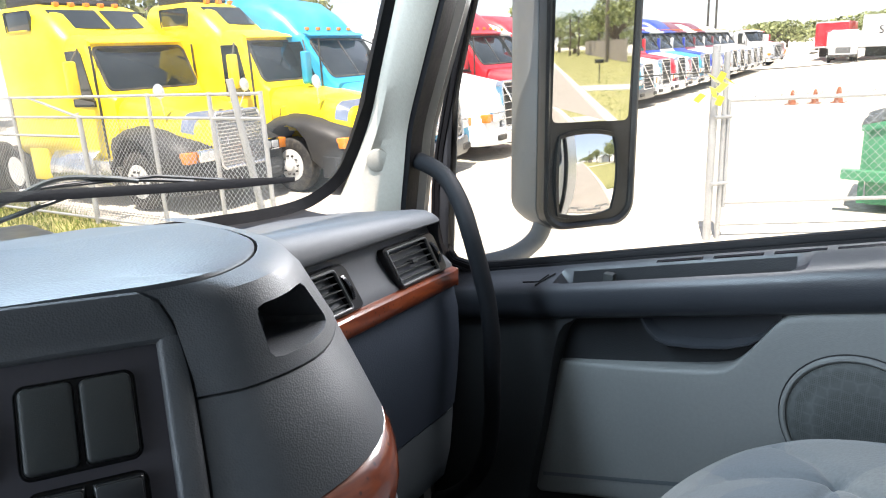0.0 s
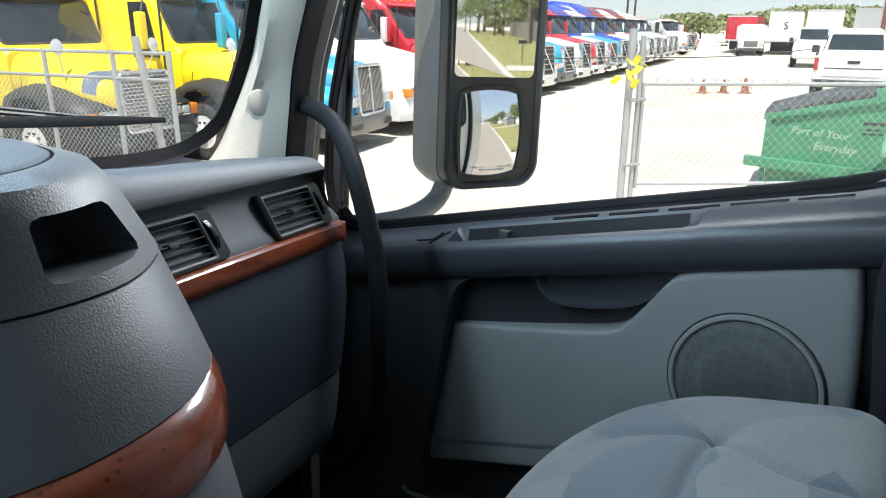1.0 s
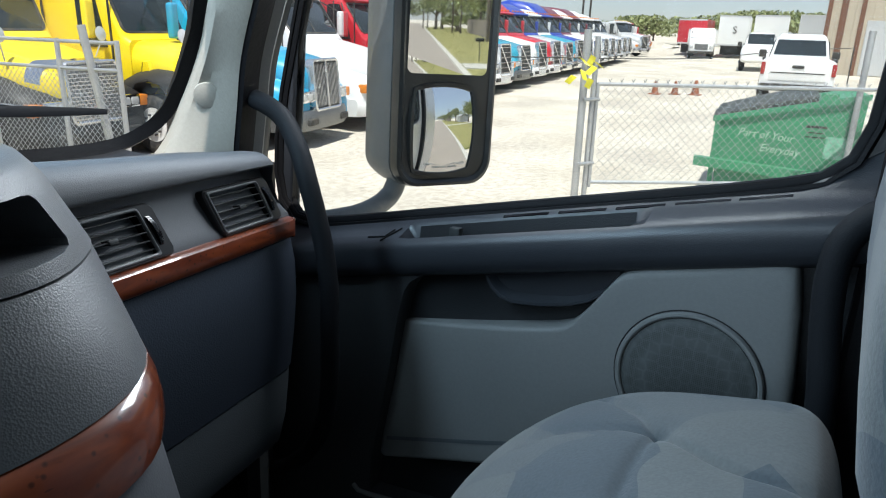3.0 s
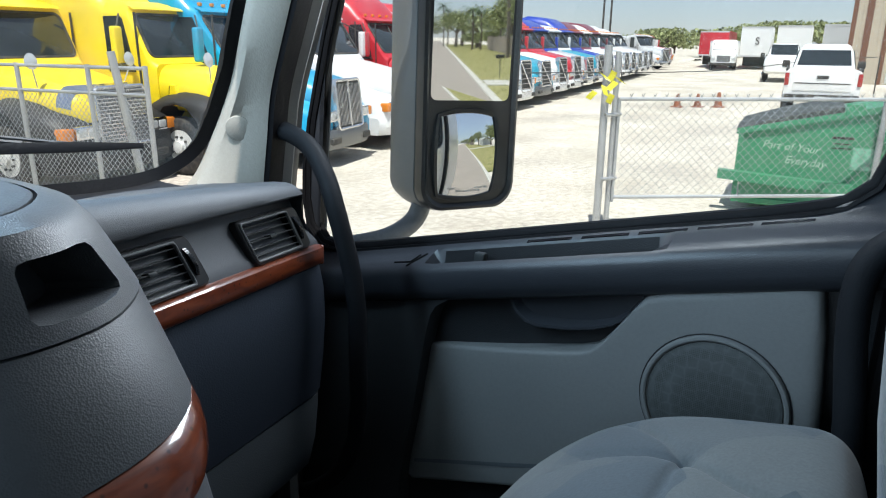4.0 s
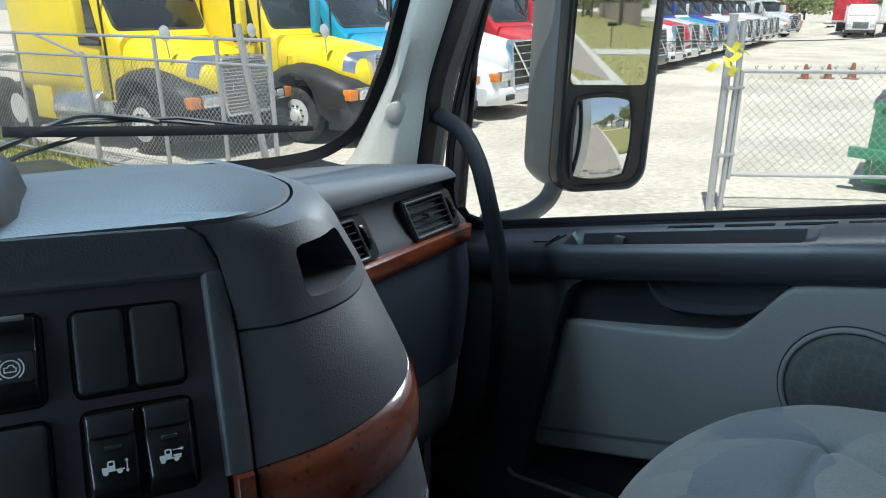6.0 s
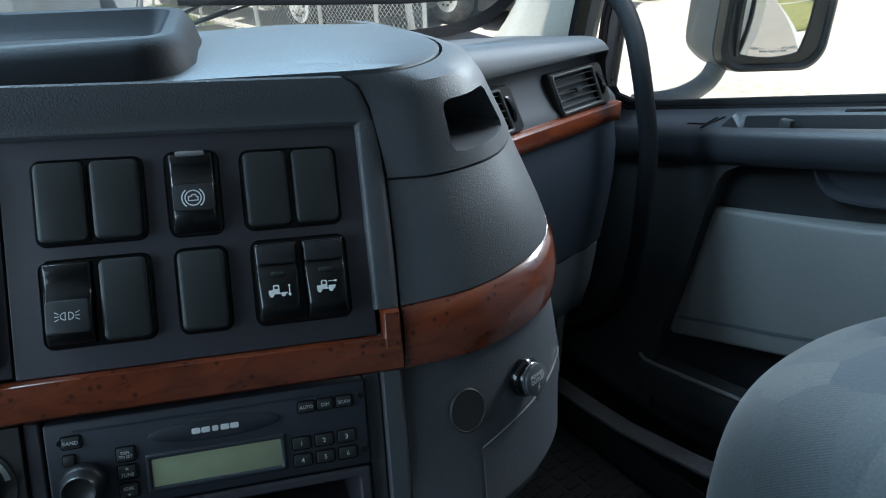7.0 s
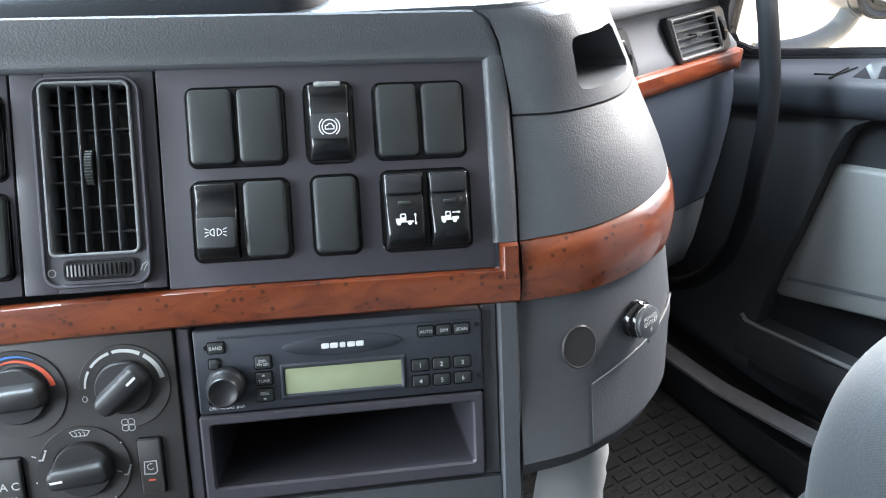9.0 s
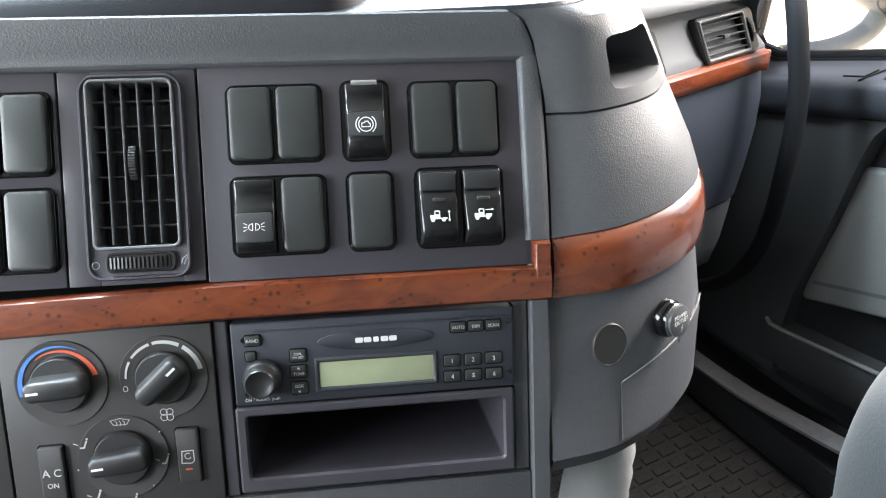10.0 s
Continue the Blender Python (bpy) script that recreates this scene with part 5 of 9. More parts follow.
def radio():
    t = thing("truck_radio", "dark grey radio with a green display and small lettered buttons", "radio", LO)
    bm = bm_new()
    button(bm, 0.1858, 0.0556, 0.0015, -0.05, 0.0022, 0.0012, 0.0940, -0.0264, 3)
    plate = part("faceplate", bm, M["radio"], t, smooth=True)
    bm = bm_new()
    button(bm, 0.168, 0.0016, 0.0005, 0.0022, 0.0028, 0.0003, 0.100, -0.0042, 2)
    part("ridge", bm, M["radio"], plate)
    bm = bm_new()
    rings(bm, [[(0.0944 + 0.0386 * math.cos(2 * math.pi * i / 40) * k, -0.0142 + 0.0066 * math.sin(2 * math.pi * i / 40) * k, z) for i in range(40)] for k, z in ((1.0, 0.0020), (0.98, 0.0034), (0.9, 0.0040), (0.3, 0.0042))], False, True)
    part("oval_badge", bm, M["radio"], plate, "raised oval badge")
    # maker's mark as plain pale shapes
    bm = bm_new()
    for i, wd in enumerate((0.0050, 0.0050, 0.0036, 0.0050, 0.0050)):
        x0 = 0.0808 + 0.00555 * i
        button(bm, wd, 0.0034, 0.0008, 0.0040, 0.0046, 0.0001, x0 + 0.0025, -0.0143, 2)
    part("badge_mark", bm, M["white_mark"], plate, "pale maker's mark", smooth=False)
    bm = bm_new()
    bezel(bm, 0.0815, 0.0235, 0.001, 0.0755, 0.0170, 0.0006, 0.001, 0.0036, 0.0018, 0.0010, 3, 0.0940, -0.0366)
    part("display_frame", bm, M["radio"], plate)
    bm = bm_new()
    button(bm, 0.0757, 0.0172, 0.0005, 0.0, 0.0025, 0.0002, 0.0940, -0.0366, 2)
    part("display", bm, M["lcd"], plate, "blank pale green display")
    bm = bm_new()
    lathe(bm, [(0.0125, 0.0), (0.0122, 0.006), (0.0112, 0.0075), (0.0105, 0.0085), (0.0100, 0.0145), (0.0088, 0.0160), (0.0070, 0.0155), (0.0060, 0.0148), (0.0004, 0.0146)], 30, Matrix.Translation((0.0196, -0.0352, 0.002)))
    part("volume_knob", bm, M["black"], t)

    def key(x, y, w, h, text, size):
        b2 = bm_new()
        button(b2, w + 0.0018, h + 0.0018, 0.0016, 0.0015, 0.0025, 0.0002, x, y, 3)
        well = part("button_well", b2, M["gloss_black"], t)
        b2 = bm_new()
        button(b2, w, h, 0.0010, 0.0015, 0.0040, 0.0008, x, y, 3)
        k = part("button", b2, M["switch"], well)
        if text:
            writing("lettering", text, size, M["pale_mark"], well, x, y, 0.0042)
    for x, y, s in ((0.1492, -0.0103, "AUTO"), (0.1610, -0.0103, "DIM"), (0.1729, -0.0103, "SCAN"), (0.0150, -0.0103, "BAND")):
        key(x, y, 0.0098, 0.0066, s, 0.0030)
    for i in range(6):
        key(0.1443 + 0.0142 * (i % 3), -0.0332 - 0.0110 * (i // 3), 0.0108, 0.0072, str(i + 1), 0.0042)
    key(0.0432, -0.0222, 0.0100, 0.0080, "DSPL\nTM SET", 0.0024)
    key(0.0430, -0.0330, 0.0100, 0.0078, "\u25b2\nTUNE".replace("\u25b2", " "), 0.0028)
    key(0.0428, -0.0442, 0.0100, 0.0078, "SEEK\n ", 0.0028)
    bm = bm_new()
    bm.faces.new([bm.verts.new(p) for p in ((0.0418, -0.0312, 0.0042), (0.0442, -0.0312, 0.0042), (0.0430, -0.0296, 0.0042))])
    bm.faces.new([bm.verts.new(p) for p in ((0.0416, -0.0458, 0.0042), (0.0440, -0.0458, 0.0042), (0.0428, -0.0474, 0.0042))])
    part("arrow", bm, M["pale_mark"], plate, smooth=False)
    key(0.0130, -0.0208, 0.0062, 0.0058, "", 0)
    for x, y in ((0.0090, -0.0100), (0.1836, -0.0085), (0.1840, -0.0440), (0.0090, -0.0465)):
        bm = bm_new()
        lathe(bm, [(0.0018, 0.0022), (0.0017, 0.0026), (0.0004, 0.0024)], 12, Matrix.Translation((x, y, 0)))
        part("key_hole", bm, M["gloss_black"], plate)
    writing("lettering", "ON / AUDIO  push", 0.0028, M["pale_mark"], plate, 0.0185, -0.0505, 0.0026)


M["radio"] = material("radio_plastic", (0.030, 0.033, 0.042), 0.40, vary=0.06, scale=12, fine=300, bump=0.05, bump_scale=1200)
M["pale_mark"] = material("pale_print", (0.50, 0.51, 0.50), 0.5, vary=0.04)
radio()

# cubby under the radio
cubby = thing("storage_cubby", "empty black storage cubby below the radio", "storage cubby", LO)
bm = bm_new()
bezel(bm, 0.1866, 0.0600, 0.002, 0.1718, 0.0432, 0.002, -0.01, 0.002, -0.12, 0.0015, 4, 0.0932, -0.0860, -0.0002, 0.0018)
part("surround", bm, M["fascia"], cubby)
bm = bm_new()
rings(bm, [[(x, y, -0.119) for x, y in rr(0.1718, 0.0432, 0.002, 4, 0.0930, -0.0842)]], True, False)
part("back", bm, M["black"], cubby)


def climate():
    t = thing("climate_panel", "dark grey heater panel with three round knobs", "heater control", LO)
    bm = bm_new()
    box(bm, -0.1420, -0.0112, -0.1190, 0.0028, -0.012, 0.0005, 0.001, 2)
    box(bm, -0.30, -0.1435, -0.1190, 0.0005, -0.012, 0.0005, 0.001, 2)
    plate = part("panel", bm, M["climate"], t)
    bm = bm_new()
    box(bm, -0.0104, -0.0016, -0.1190, 0.0028, -0.014, -0.002, 0.001, 1)
    part("side_strip", bm, M["fascia"], t)

    def knob(x, y, turn, r=0.0180):
        b2 = bm_new()
        lathe(b2, [(r + 0.0105, 0.0005), (r + 0.0100, 0.0016), (r + 0.0012, 0.0010), (r + 0.0008, -0.001)], 44, Matrix.Translation((x, y, 0)), False)
        part("dial_ring", b2, M["climate"], plate)
        b2 = bm_new()
        lathe(b2, [(r, 0.0006), (r, 0.0045), (r - 0.0010, 0.0058), (0.0005, 0.0060)], 40)
        # grip bar across the dial
        g = bm_new()
        lp = []
        for z, k, wy in ((0.004, 1.0, 0.0085), (0.0125, 0.99, 0.0068), (0.0150, 0.965, 0.0056), (0.0158, 0.90, 0.0042)):
            lp.append([(px_, py_, z) for px_, py_ in rr(2 * r * k, 2 * wy, wy * 0.7, 5)])
        rings(g, lp)
        me2 = bpy.data.meshes.new("grip")
        g.to_mesh(me2)
        g.free()
        b2.from_mesh(me2)
        k = part("knob", b2, M["knob"], t)
        k.matrix_basis = pose(x, y, 0, 0, 0, turn)
        b2 = bm_new()
        quad(b2, -r * 0.86, -r * 0.45, -0.0008, 0.0008, 0.0160)
        part("pointer", b2, M["white_mark"], k, "white pointer line", smooth=False)
    knob(-0.1052, -0.0305, 4)
    knob(-0.0425, -0.0308, 222, 0.0172)
    knob(-0.0726, -0.0826, 5)
    bm = bm_new()

    def band(bm2, cx, cy, r, a0, a1, w0, w1, z=0.0019, n=18):
        pts = []
        for i in range(n + 1):
            a, w = radians(a0 + (a1 - a0) * i / n), w0 + (w1 - w0) * i / n
            pts.append(((cx + (r + w / 2) * math.cos(a), cy + (r + w / 2) * math.sin(a), z), (cx + (r - w / 2) * math.cos(a), cy + (r - w / 2) * math.sin(a), z)))
        for (a, b), (c, e) in zip(pts, pts[1:]):
            bm2.faces.new([bm2.verts.new(q) for q in (a, b, e, c)])
    band(bm, -0.1052, -0.0305, 0.0246, 195, 62, 0.0034, 0.0005)
    part("cold_band", bm, M["blue_mark"], plate, "blue printed arc", smooth=False)
    bm = bm_new()
    band(bm, -0.1052, -0.0305, 0.0216, 130, 12, 0.0005, 0.0034)
    part("warm_band", bm, M["red_mark"], plate, "red printed arc", smooth=False)
    bm = bm_new()
    for a0, a1, w in ((178, 150, 0.0011), (143, 108, 0.0015), (103, 62, 0.0020), (56, 10, 0.0026)):
        band(bm, -0.0425, -0.0308, 0.0235, a0, a1, w, w + 0.0004)
    stroke(bm, arc(-0.0668, -0.0368, 0.0014, 0, 360, 12, 1.3), 0.0005, 0.0019)
    for k in range(4):
        a = radians(45 + 90 * k)
        stroke(bm, arc(-0.0430 + 0.0026 * math.cos(a), -0.0560 + 0.0026 * math.sin(a), 0.0022, 0, 360, 10), 0.0005, 0.0019)
    # symbols round the air direction knob: windscreen, seats
    stroke(bm, [(-0.0786, -0.0575), (-0.0726, -0.0562), (-0.0666, -0.0575), (-0.0686, -0.0605), (-0.0766, -0.0605), (-0.0786, -0.0575)], 0.0005, 0.0019)
    for k in (-1, 0, 1):
        stroke(bm, [(-0.0726 + 0.0024 * k, -0.0610), (-0.0720 + 0.0024 * k, -0.0590), (-0.0732 + 0.0024 * k, -0.0578)], 0.0005, 0.0019)
    for cx, cy in ((-0.0975, -0.0720), (-0.0480, -0.0870), (-0.0930, -0.1080), (-0.0705, -0.1125)):
        stroke(bm, [(cx - 0.0010, cy - 0.0022), (cx + 0.0012, cy - 0.0022), (cx + 0.0030, cy + 0.0022)], 0.0011, 0.0019)
        disc(bm, cx + 0.0034, cy + 0.0036, 0.0008, 0.0019)
        stroke(bm, [(cx - 0.0050, cy + 0.001), (cx - 0.0026, cy)], 0.0007, 0.0019)
    for cx, cy in ((-0.0488, -0.0672), (-0.1015, -0.0890), (-0.0560, -0.1040)):
        disc(bm, cx, cy, 0.0006, 0.0019)
    part("dial_symbol", bm, M["pale_mark"], plate, smooth=False)
    # AC key and recirculation key
    for x, y, w, h, nm in ((-0.1168, -0.0935, 0.0150, 0.0440, "ac"), (-0.0318, -0.0850, 0.0140, 0.0368, "recirc")):
        b2 = bm_new()
        bezel(b2, w + 0.0022, h + 0.0022, 0.002, w, h, 0.0015, 0.0, 0.0011, 0.0, 0.0003, 3, x, y)
        part("key_gap", b2, M["gloss_black"], plate)
        b2 = bm_new()
        button(b2, w, h, 0.0012, 0.0, 0.0040, 0.0010, x, y, 3)
        k = part("key", b2, M["climate"], t)
        if nm == "ac":
            writing("lettering", "A C", 0.0072, M["pale_mark"], k, x, y + 0.0045, 0.0042)
            writing("lettering", "ON", 0.0046, M["pale_mark"], k, x, y - 0.0040, 0.0042)
        else:
            b2 = bm_new()
            stroke(b2, [(x - 0.0042, y - 0.0042), (x - 0.0036, y + 0.0040), (x + 0.0036, y + 0.0042), (x + 0.0038, y - 0.0030), (x + 0.0020, y - 0.0046)], 0.0007, 0.0043, True)
            stroke(b2, arc(x, y + 0.0005, 0.0020, 60, 330, 10), 0.0006, 0.0043)
            part("symbol", b2, M["pale_mark"], k, smooth=False)
            b2 = bm_new()
            quad(b2, x - 0.0022, x + 0.0022, y - 0.0092, y - 0.0080, 0.0043)
            part("tell_tale", b2, M["red_mark"], k, "dull red tell-tale", smooth=False)


M["climate"] = material("climate_plastic", (0.043, 0.0405, 0.040), 0.48, vary=0.05, scale=9, fine=300, bump=0.06, bump_scale=1300)
climate()


def on_corner(x, y, z, nx, ny, nz=0.0):
    n = Vector((nx, ny, nz)).normalized()
    up = Vector((0, 0, 1))
    r = up.cross(n).normalized()
    up = n.cross(r)
    return Matrix(((r.x, up.x, n.x, x), (r.y, up.y, n.y, y), (r.z, up.z, n.z, z), (0, 0, 0, 1)))


# blanking plug, hinged flap and power socket on the lower corner
def corner_point(s, z):
    """A place and outward direction on the lower corner."""
    z0, z1 = LEVEL["I"][0], LEVEL["J"][0]
    f = (z0 - z) / (z0 - z1)
    if z > z0:
        z0, z1 = LEVEL["H"][0], LEVEL["I"][0]
        f = (z0 - z) / (z0 - z1)
        a, b = (plan_line(LEVEL[k][1], [s, s + 0.004], zz) for k, zz in (("H", z0), ("I", z1)))
    else:
        a, b = (plan_line(LEVEL[k][1], [s, s + 0.004], zz) for k, zz in (("I", z0), ("J", z1)))
    p, q = (Vector(a[i]).lerp(Vector(b[i]), f) for i in (0, 1))
    d = (q - p).normalized()
    slope = (Vector(a[0]) - Vector(b[0])).normalized()
    n = d.cross(slope).normalized()
    if n.y > 0:
        n = -n
    return p, n


p, n = corner_point(0.0435, 0.829)
bm = bm_new()
lathe(bm, [(0.0142, -0.002), (0.0142, 0.0004), (0.0137, 0.0010), (0.0131, 0.0010), (0.0127, 0.0006)], 30)
bmesh.ops.scale(bm, vec=(0.97, 1.13, 1.0), verts=bm.verts)
plug = part("blanking_plug", bm, M["climate"], dashboard, "round blanking plug", angle=20)
plug.matrix_basis = on_corner(*p, *n)

M["socket_cap"] = material("socket_cap_plastic", (0.16, 0.165, 0.17), 0.35, metal=0.4, vary=0.08)
p, n = corner_point(0.097, 0.832)
sock = thing("power_socket", "black power socket with a silver cap lettered POWER OUTLET", "power socket", CAB @ on_corner(*p, *n) @ Matrix.Diagonal((0.86, 0.86, 0.74, 1)))
bm = bm_new()
lathe(bm, [(0.0165, -0.001), (0.0165, 0.006), (0.0150, 0.008), (0.0138, 0.008), (0.0138, 0.002)], 28, None, False)
part("collar", bm, M["gloss_black"], sock)
bm = bm_new()
lathe(bm, [(0.0142, 0.004), (0.0146, 0.0095), (0.0140, 0.0115), (0.0128, 0.0120)], 28, None, False)
part("ring", bm, M["gloss_black"], sock)
bm = bm_new()
lathe(bm, [(0.0140, 0.0112), (0.0143, 0.0118), (0.0138, 0.0124), (0.0128, 0.0122)], 28, None, False)
part("rim", bm, M["chrome_dark"], sock, "thin chrome rim")
bm = bm_new()
lathe(bm, [(0.0125, 0.008), (0.0125, 0.0145), (0.0138, 0.0150), (0.0138, 0.0168), (0.0125, 0.0175), (0.0005, 0.0178)], 28)
box(bm, -0.0035, 0.0035, -0.0190, -0.0115, 0.0140, 0.0170, 0.001, 1)
cap_ = part("cap", bm, M["socket_cap"], sock, "silver-grey cap")
writing("lettering", "POWER", 0.0050, M["white_mark"], cap_, 0.0, 0.0050, 0.0180)
writing("lettering", "OUTLET", 0.0050, M["white_mark"], cap_, 0.0, 0.0002, 0.0180)
bm = bm_new()
stroke(bm, [(0.0014, -0.0030), (-0.0008, -0.0058), (0.0010, -0.0058), (-0.0012, -0.0086)], 0.0007, 0.0180)
part("bolt_mark", bm, M["white_mark"], cap_, smooth=False)

bm = bm_new()
flap_cols = [0.054 + 0.0085 * i for i in range(14)]
up_edge, low_edge = [], []
for i, s in enumerate(flap_cols):
    p, n = corner_point(s, 0.799 + 0.020 * (i / 13) ** 0.9)
    up_edge.append(p + n * 0.0012)
    p, n = corner_point(s, 0.764)
    low_edge.append(p + n * 0.0012)
thick(bm, [[a - Vector((0, -0.004, 0)) for a in up_edge], up_edge, [a.lerp(b, 0.33) for a, b in zip(up_edge, low_edge)], [a.lerp(b, 0.66) for a, b in zip(up_edge, low_edge)], low_edge], 0.001)
part("hinged_flap", bm, M["console_low"], dashboard, "flush access flap")
bm = bm_new()
tube(bm, [a + Vector((0, 0, 0.0012)) for a in up_edge], 0.0006, 6)
part("flap_edge", bm, M["grey_mark"], dashboard, "pale line along the upper edge of the flap")

# pale pipe below the corner
bm = bm_new()
tube(bm, spline([(0.268, 0.42, 0.76), (0.262, 0.400, 0.64), (0.240, 0.39, 0.50), (0.23, 0.39, 0.30), (0.23, 0.39, 0.12)], 6), [0.031] * 24 + [0.033], 24)
solid("pedestal_duct", bm, M["pipe"], "pale smooth duct under the dashboard corner", "duct")

# bin on the dash top
BIN = CAB @ pose(0.189, 0.453, 1.0435, 0, 0, -20.1)
bin_ = thing("dash_bin", "shallow grey moulded bin on the dash top", "dash tray", BIN)
bm = bm_new()
ca, cb, w, h = -0.325, 0.092, 0.460, 0.155
def wall(k, z_front, z_back, z_end):
    out = []
    for x, y in rr(w - 2 * k, h - 2 * k, max(0.03 - k, 0.006), 7, ca, cb):
        f = min(1, max(0, (y - cb + h * 0.28) / (h * 0.5)))
        e = min(1, max(0, (x - ca - w * 0.5 + 0.055) / 0.022))
        out.append((x, y, z_front + (z_back - z_front) * f + (z_end - z_front - (z_back - z_front) * f) * e))
    return out
rings(bm, [wall(-0.006, 0, 0, 0), wall(-0.002, 0.005, 0.008, 0.014), wall(0.004, 0.0100, 0.018, 0.0220), wall(0.008, 0.0110, 0.0195, 0.0230), wall(0.013, 0.010, 0.018, 0.0220), wall(0.020, 0.006, 0.008, 0.010), wall(0.026, 0.003, 0.003, 0.003)], False, True)
part("bin_wall", bm, M["bin"], bin_)
for x in (-0.185, -0.212, -0.40):
    bm = bm_new()
    box(bm, x - 0.0055, x + 0.0055, 0.0135, 0.0165, 0.0025, 0.0075)
    part("clip_slot", bm, M["gloss_black"], bin_)
bm = bm_new()
rings(bm, [[(x, y, 0.0045) for x, y in rr(w - 0.06, h - 0.06, 0.01, 5, ca, cb)], [(x, y, 0.0055) for x, y in rr(w - 0.064, h - 0.064, 0.01, 5, ca, cb)]], False, True)
part("rubber_liner", bm, M["mat"], bin_)


def side_vent(s, z, wd, ht, turn):
    t = thing("side_vent", "black passenger air vent with horizontal slats", "air vent", CAB @ PD @ Matrix.Translation((s, -0.015, z)) @ Matrix(((1, 0, 0, 0), (0, 0, 1, 0), (0, 1, 0, 0), (0, 0, 0, 1))) @ pose(0, 0, 0, -15, 0, turn), "passenger air vents")

    def lean(b):
        """The outlet leans: its top lies further back along the dash than its foot."""
        for v in b.verts:
            v.co.x -= 0.33 * v.co.y
        return b
    bm = bm_new()
    bezel(bm, wd + 0.034, ht + 0.014, 0.010, wd, ht, 0.003, -0.012, 0.0115, -0.003, 0.002, 6, 0.009, 0, -0.009, 0)
    part("frame", lean(bm), M["black"], t)
    bm = bm_new()
    bezel(bm, wd + 0.007, ht + 0.007, 0.004, wd + 0.0005, ht + 0.0005, 0.003, 0.004, 0.0140, -0.003, 0.0012, 4)
    part("rim", lean(bm), M["vent_rim"], t)
    bm = bm_new()
    rings(bm, [[(x, y, -0.002) for x, y in rr(wd, ht, 0.003, 4)]], True, False)
    part("duct", lean(bm), M["gloss_black"], t)
    for k in range(5):
        bm = bm_new()
        y = ht * ((k + 0.5) / 5 - 0.5)
        box(bm, -wd / 2, wd / 2, y - 0.0007, y + 0.0007, -0.001, 0.0128 - 0.0010 * abs(k - 2), 0.0005, 1)
        part("slat", lean(bm), M["switch"], t)
    bm = bm_new()
    box(bm, -0.006, 0.006, -0.0028, 0.0028, 0.003, 0.0145, 0.001, 2)
    part("tab", lean(bm), M["switch"], t)
    bm = bm_new()
    ridged(bm, -ht * 0.36, ht * 0.36, 13, wd / 2 + 0.008, wd / 2 + 0.0135, 0.002, 0.018, 0.006, True)
    part("thumb_wheel", lean(bm), M["gloss_black"], t)


side_vent(0.060, 0.9000, 0.094, 0.050, 0.5)
side_vent(0.270, 0.8995, 0.094, 0.050, 0.5)


def grab_handle(pts, r, label):
    t = thing("grab_handle", label, "grab handle", CAB, "grab handles")
    bm = bm_new()
    tube(bm, spline(pts, 8), r, 14)
    part("bar", bm, M["handle"], t)
    for k, (a, b) in enumerate(((pts[0], pts[1]), (pts[-1], pts[-2]))):
        bm = bm_new()
        a, b = Vector(a), Vector(b)
        d = (b - a).normalized()
        tube(bm, [a - d * 0.004, a + d * 0.006, a + d * 0.012], [r * 1.5, r * 1.4, r * 1.05], 16)
        part("foot", bm, M["black"], t)


M["handle"] = material("handle_rubber", (0.009, 0.010, 0.012), 0.6, spec=0.15, vary=0.08, scale=20, fine=300, bump=0.15, bump_scale=700)
grab_handle([(0.850, 0.900, 1.030), (0.838, 0.845, 1.030), (0.828, 0.782, 1.012), (0.815, 0.738, 0.975), (0.808, 0.712, 0.930), (0.812, 0.695, 0.87), (0.816, 0.686, 0.825), (0.818, 0.680, 0.770), (0.820, 0.680, 0.70), (0.835, 0.692, 0.62), (0.855, 0.72, 0.53), (0.88, 0.78, 0.44), (0.91, 0.87, 0.36), (0.93, 0.95, 0.32)], 0.0140, "black padded grab handle curving down from the windscreen pillar")
grab_handle([(0.955, -0.02, 0.985), (0.928, 0.028, 0.978), (0.925, 0.056, 0.955), (0.925, 0.068, 0.920), (0.925, 0.067, 0.863), (0.925, 0.055, 0.772), (0.925, 0.045, 0.68), (0.95, 0.03, 0.62)], 0.0165, "black padded grab handle behind the door")

# door fittings
for y0, y1 in ((0.495, 0.426), (0.411, 0.344), (0.331, 0.268), (0.256, 0.191), (0.182, 0.125)):
    bm = bm_new()
    b0, b1 = line_z(y0), line_z(y1)
    rings(bm, [[(x, y, b + z) for x, y, b, z in ((0.9905, y0, b0, dz - 0.0225), (0.9868, y0, b0, dz - 0.0248), (0.9868, y1, b1, dz - 0.0248), (0.9905, y1, b1, dz - 0.0225))] for dz in (-0.004, 0.0002)])
    part("demister_slot", bm, M["gloss_black"], door, smooth=False)
bm = bm_new()
zc = line_z(0.563)
box(bm, 0.952, 0.966, 0.548, 0.566, zc - 0.056, zc - 0.030, 0.004, 2)
part("lock_slide", bm, M["switch"], door, "small dark lock slide")
bm = bm_new()
for line in (((0.956, 0.717), (0.955, 0.684), (0.972, 0.676)), ((0.945, 0.686), (0.974, 0.664))):
    tube(bm, [(x, y, line_z(y) - 0.0335 + (x - 0.966) * 0.45) for x, y in line], 0.0015, 6)
part("latch_mark", bm, M["rubber"], door)
bm = bm_new()
pl = [(0.508, 0.796), (0.497, 0.779), (0.482, 0.767), (0.462, 0.7625), (0.42, 0.768), (0.375, 0.779), (0.345, 0.792), (0.322, 0.812), (0.306, 0.840), (0.304, 0.862), (0.40, 0.842), (0.50, 0.818)]
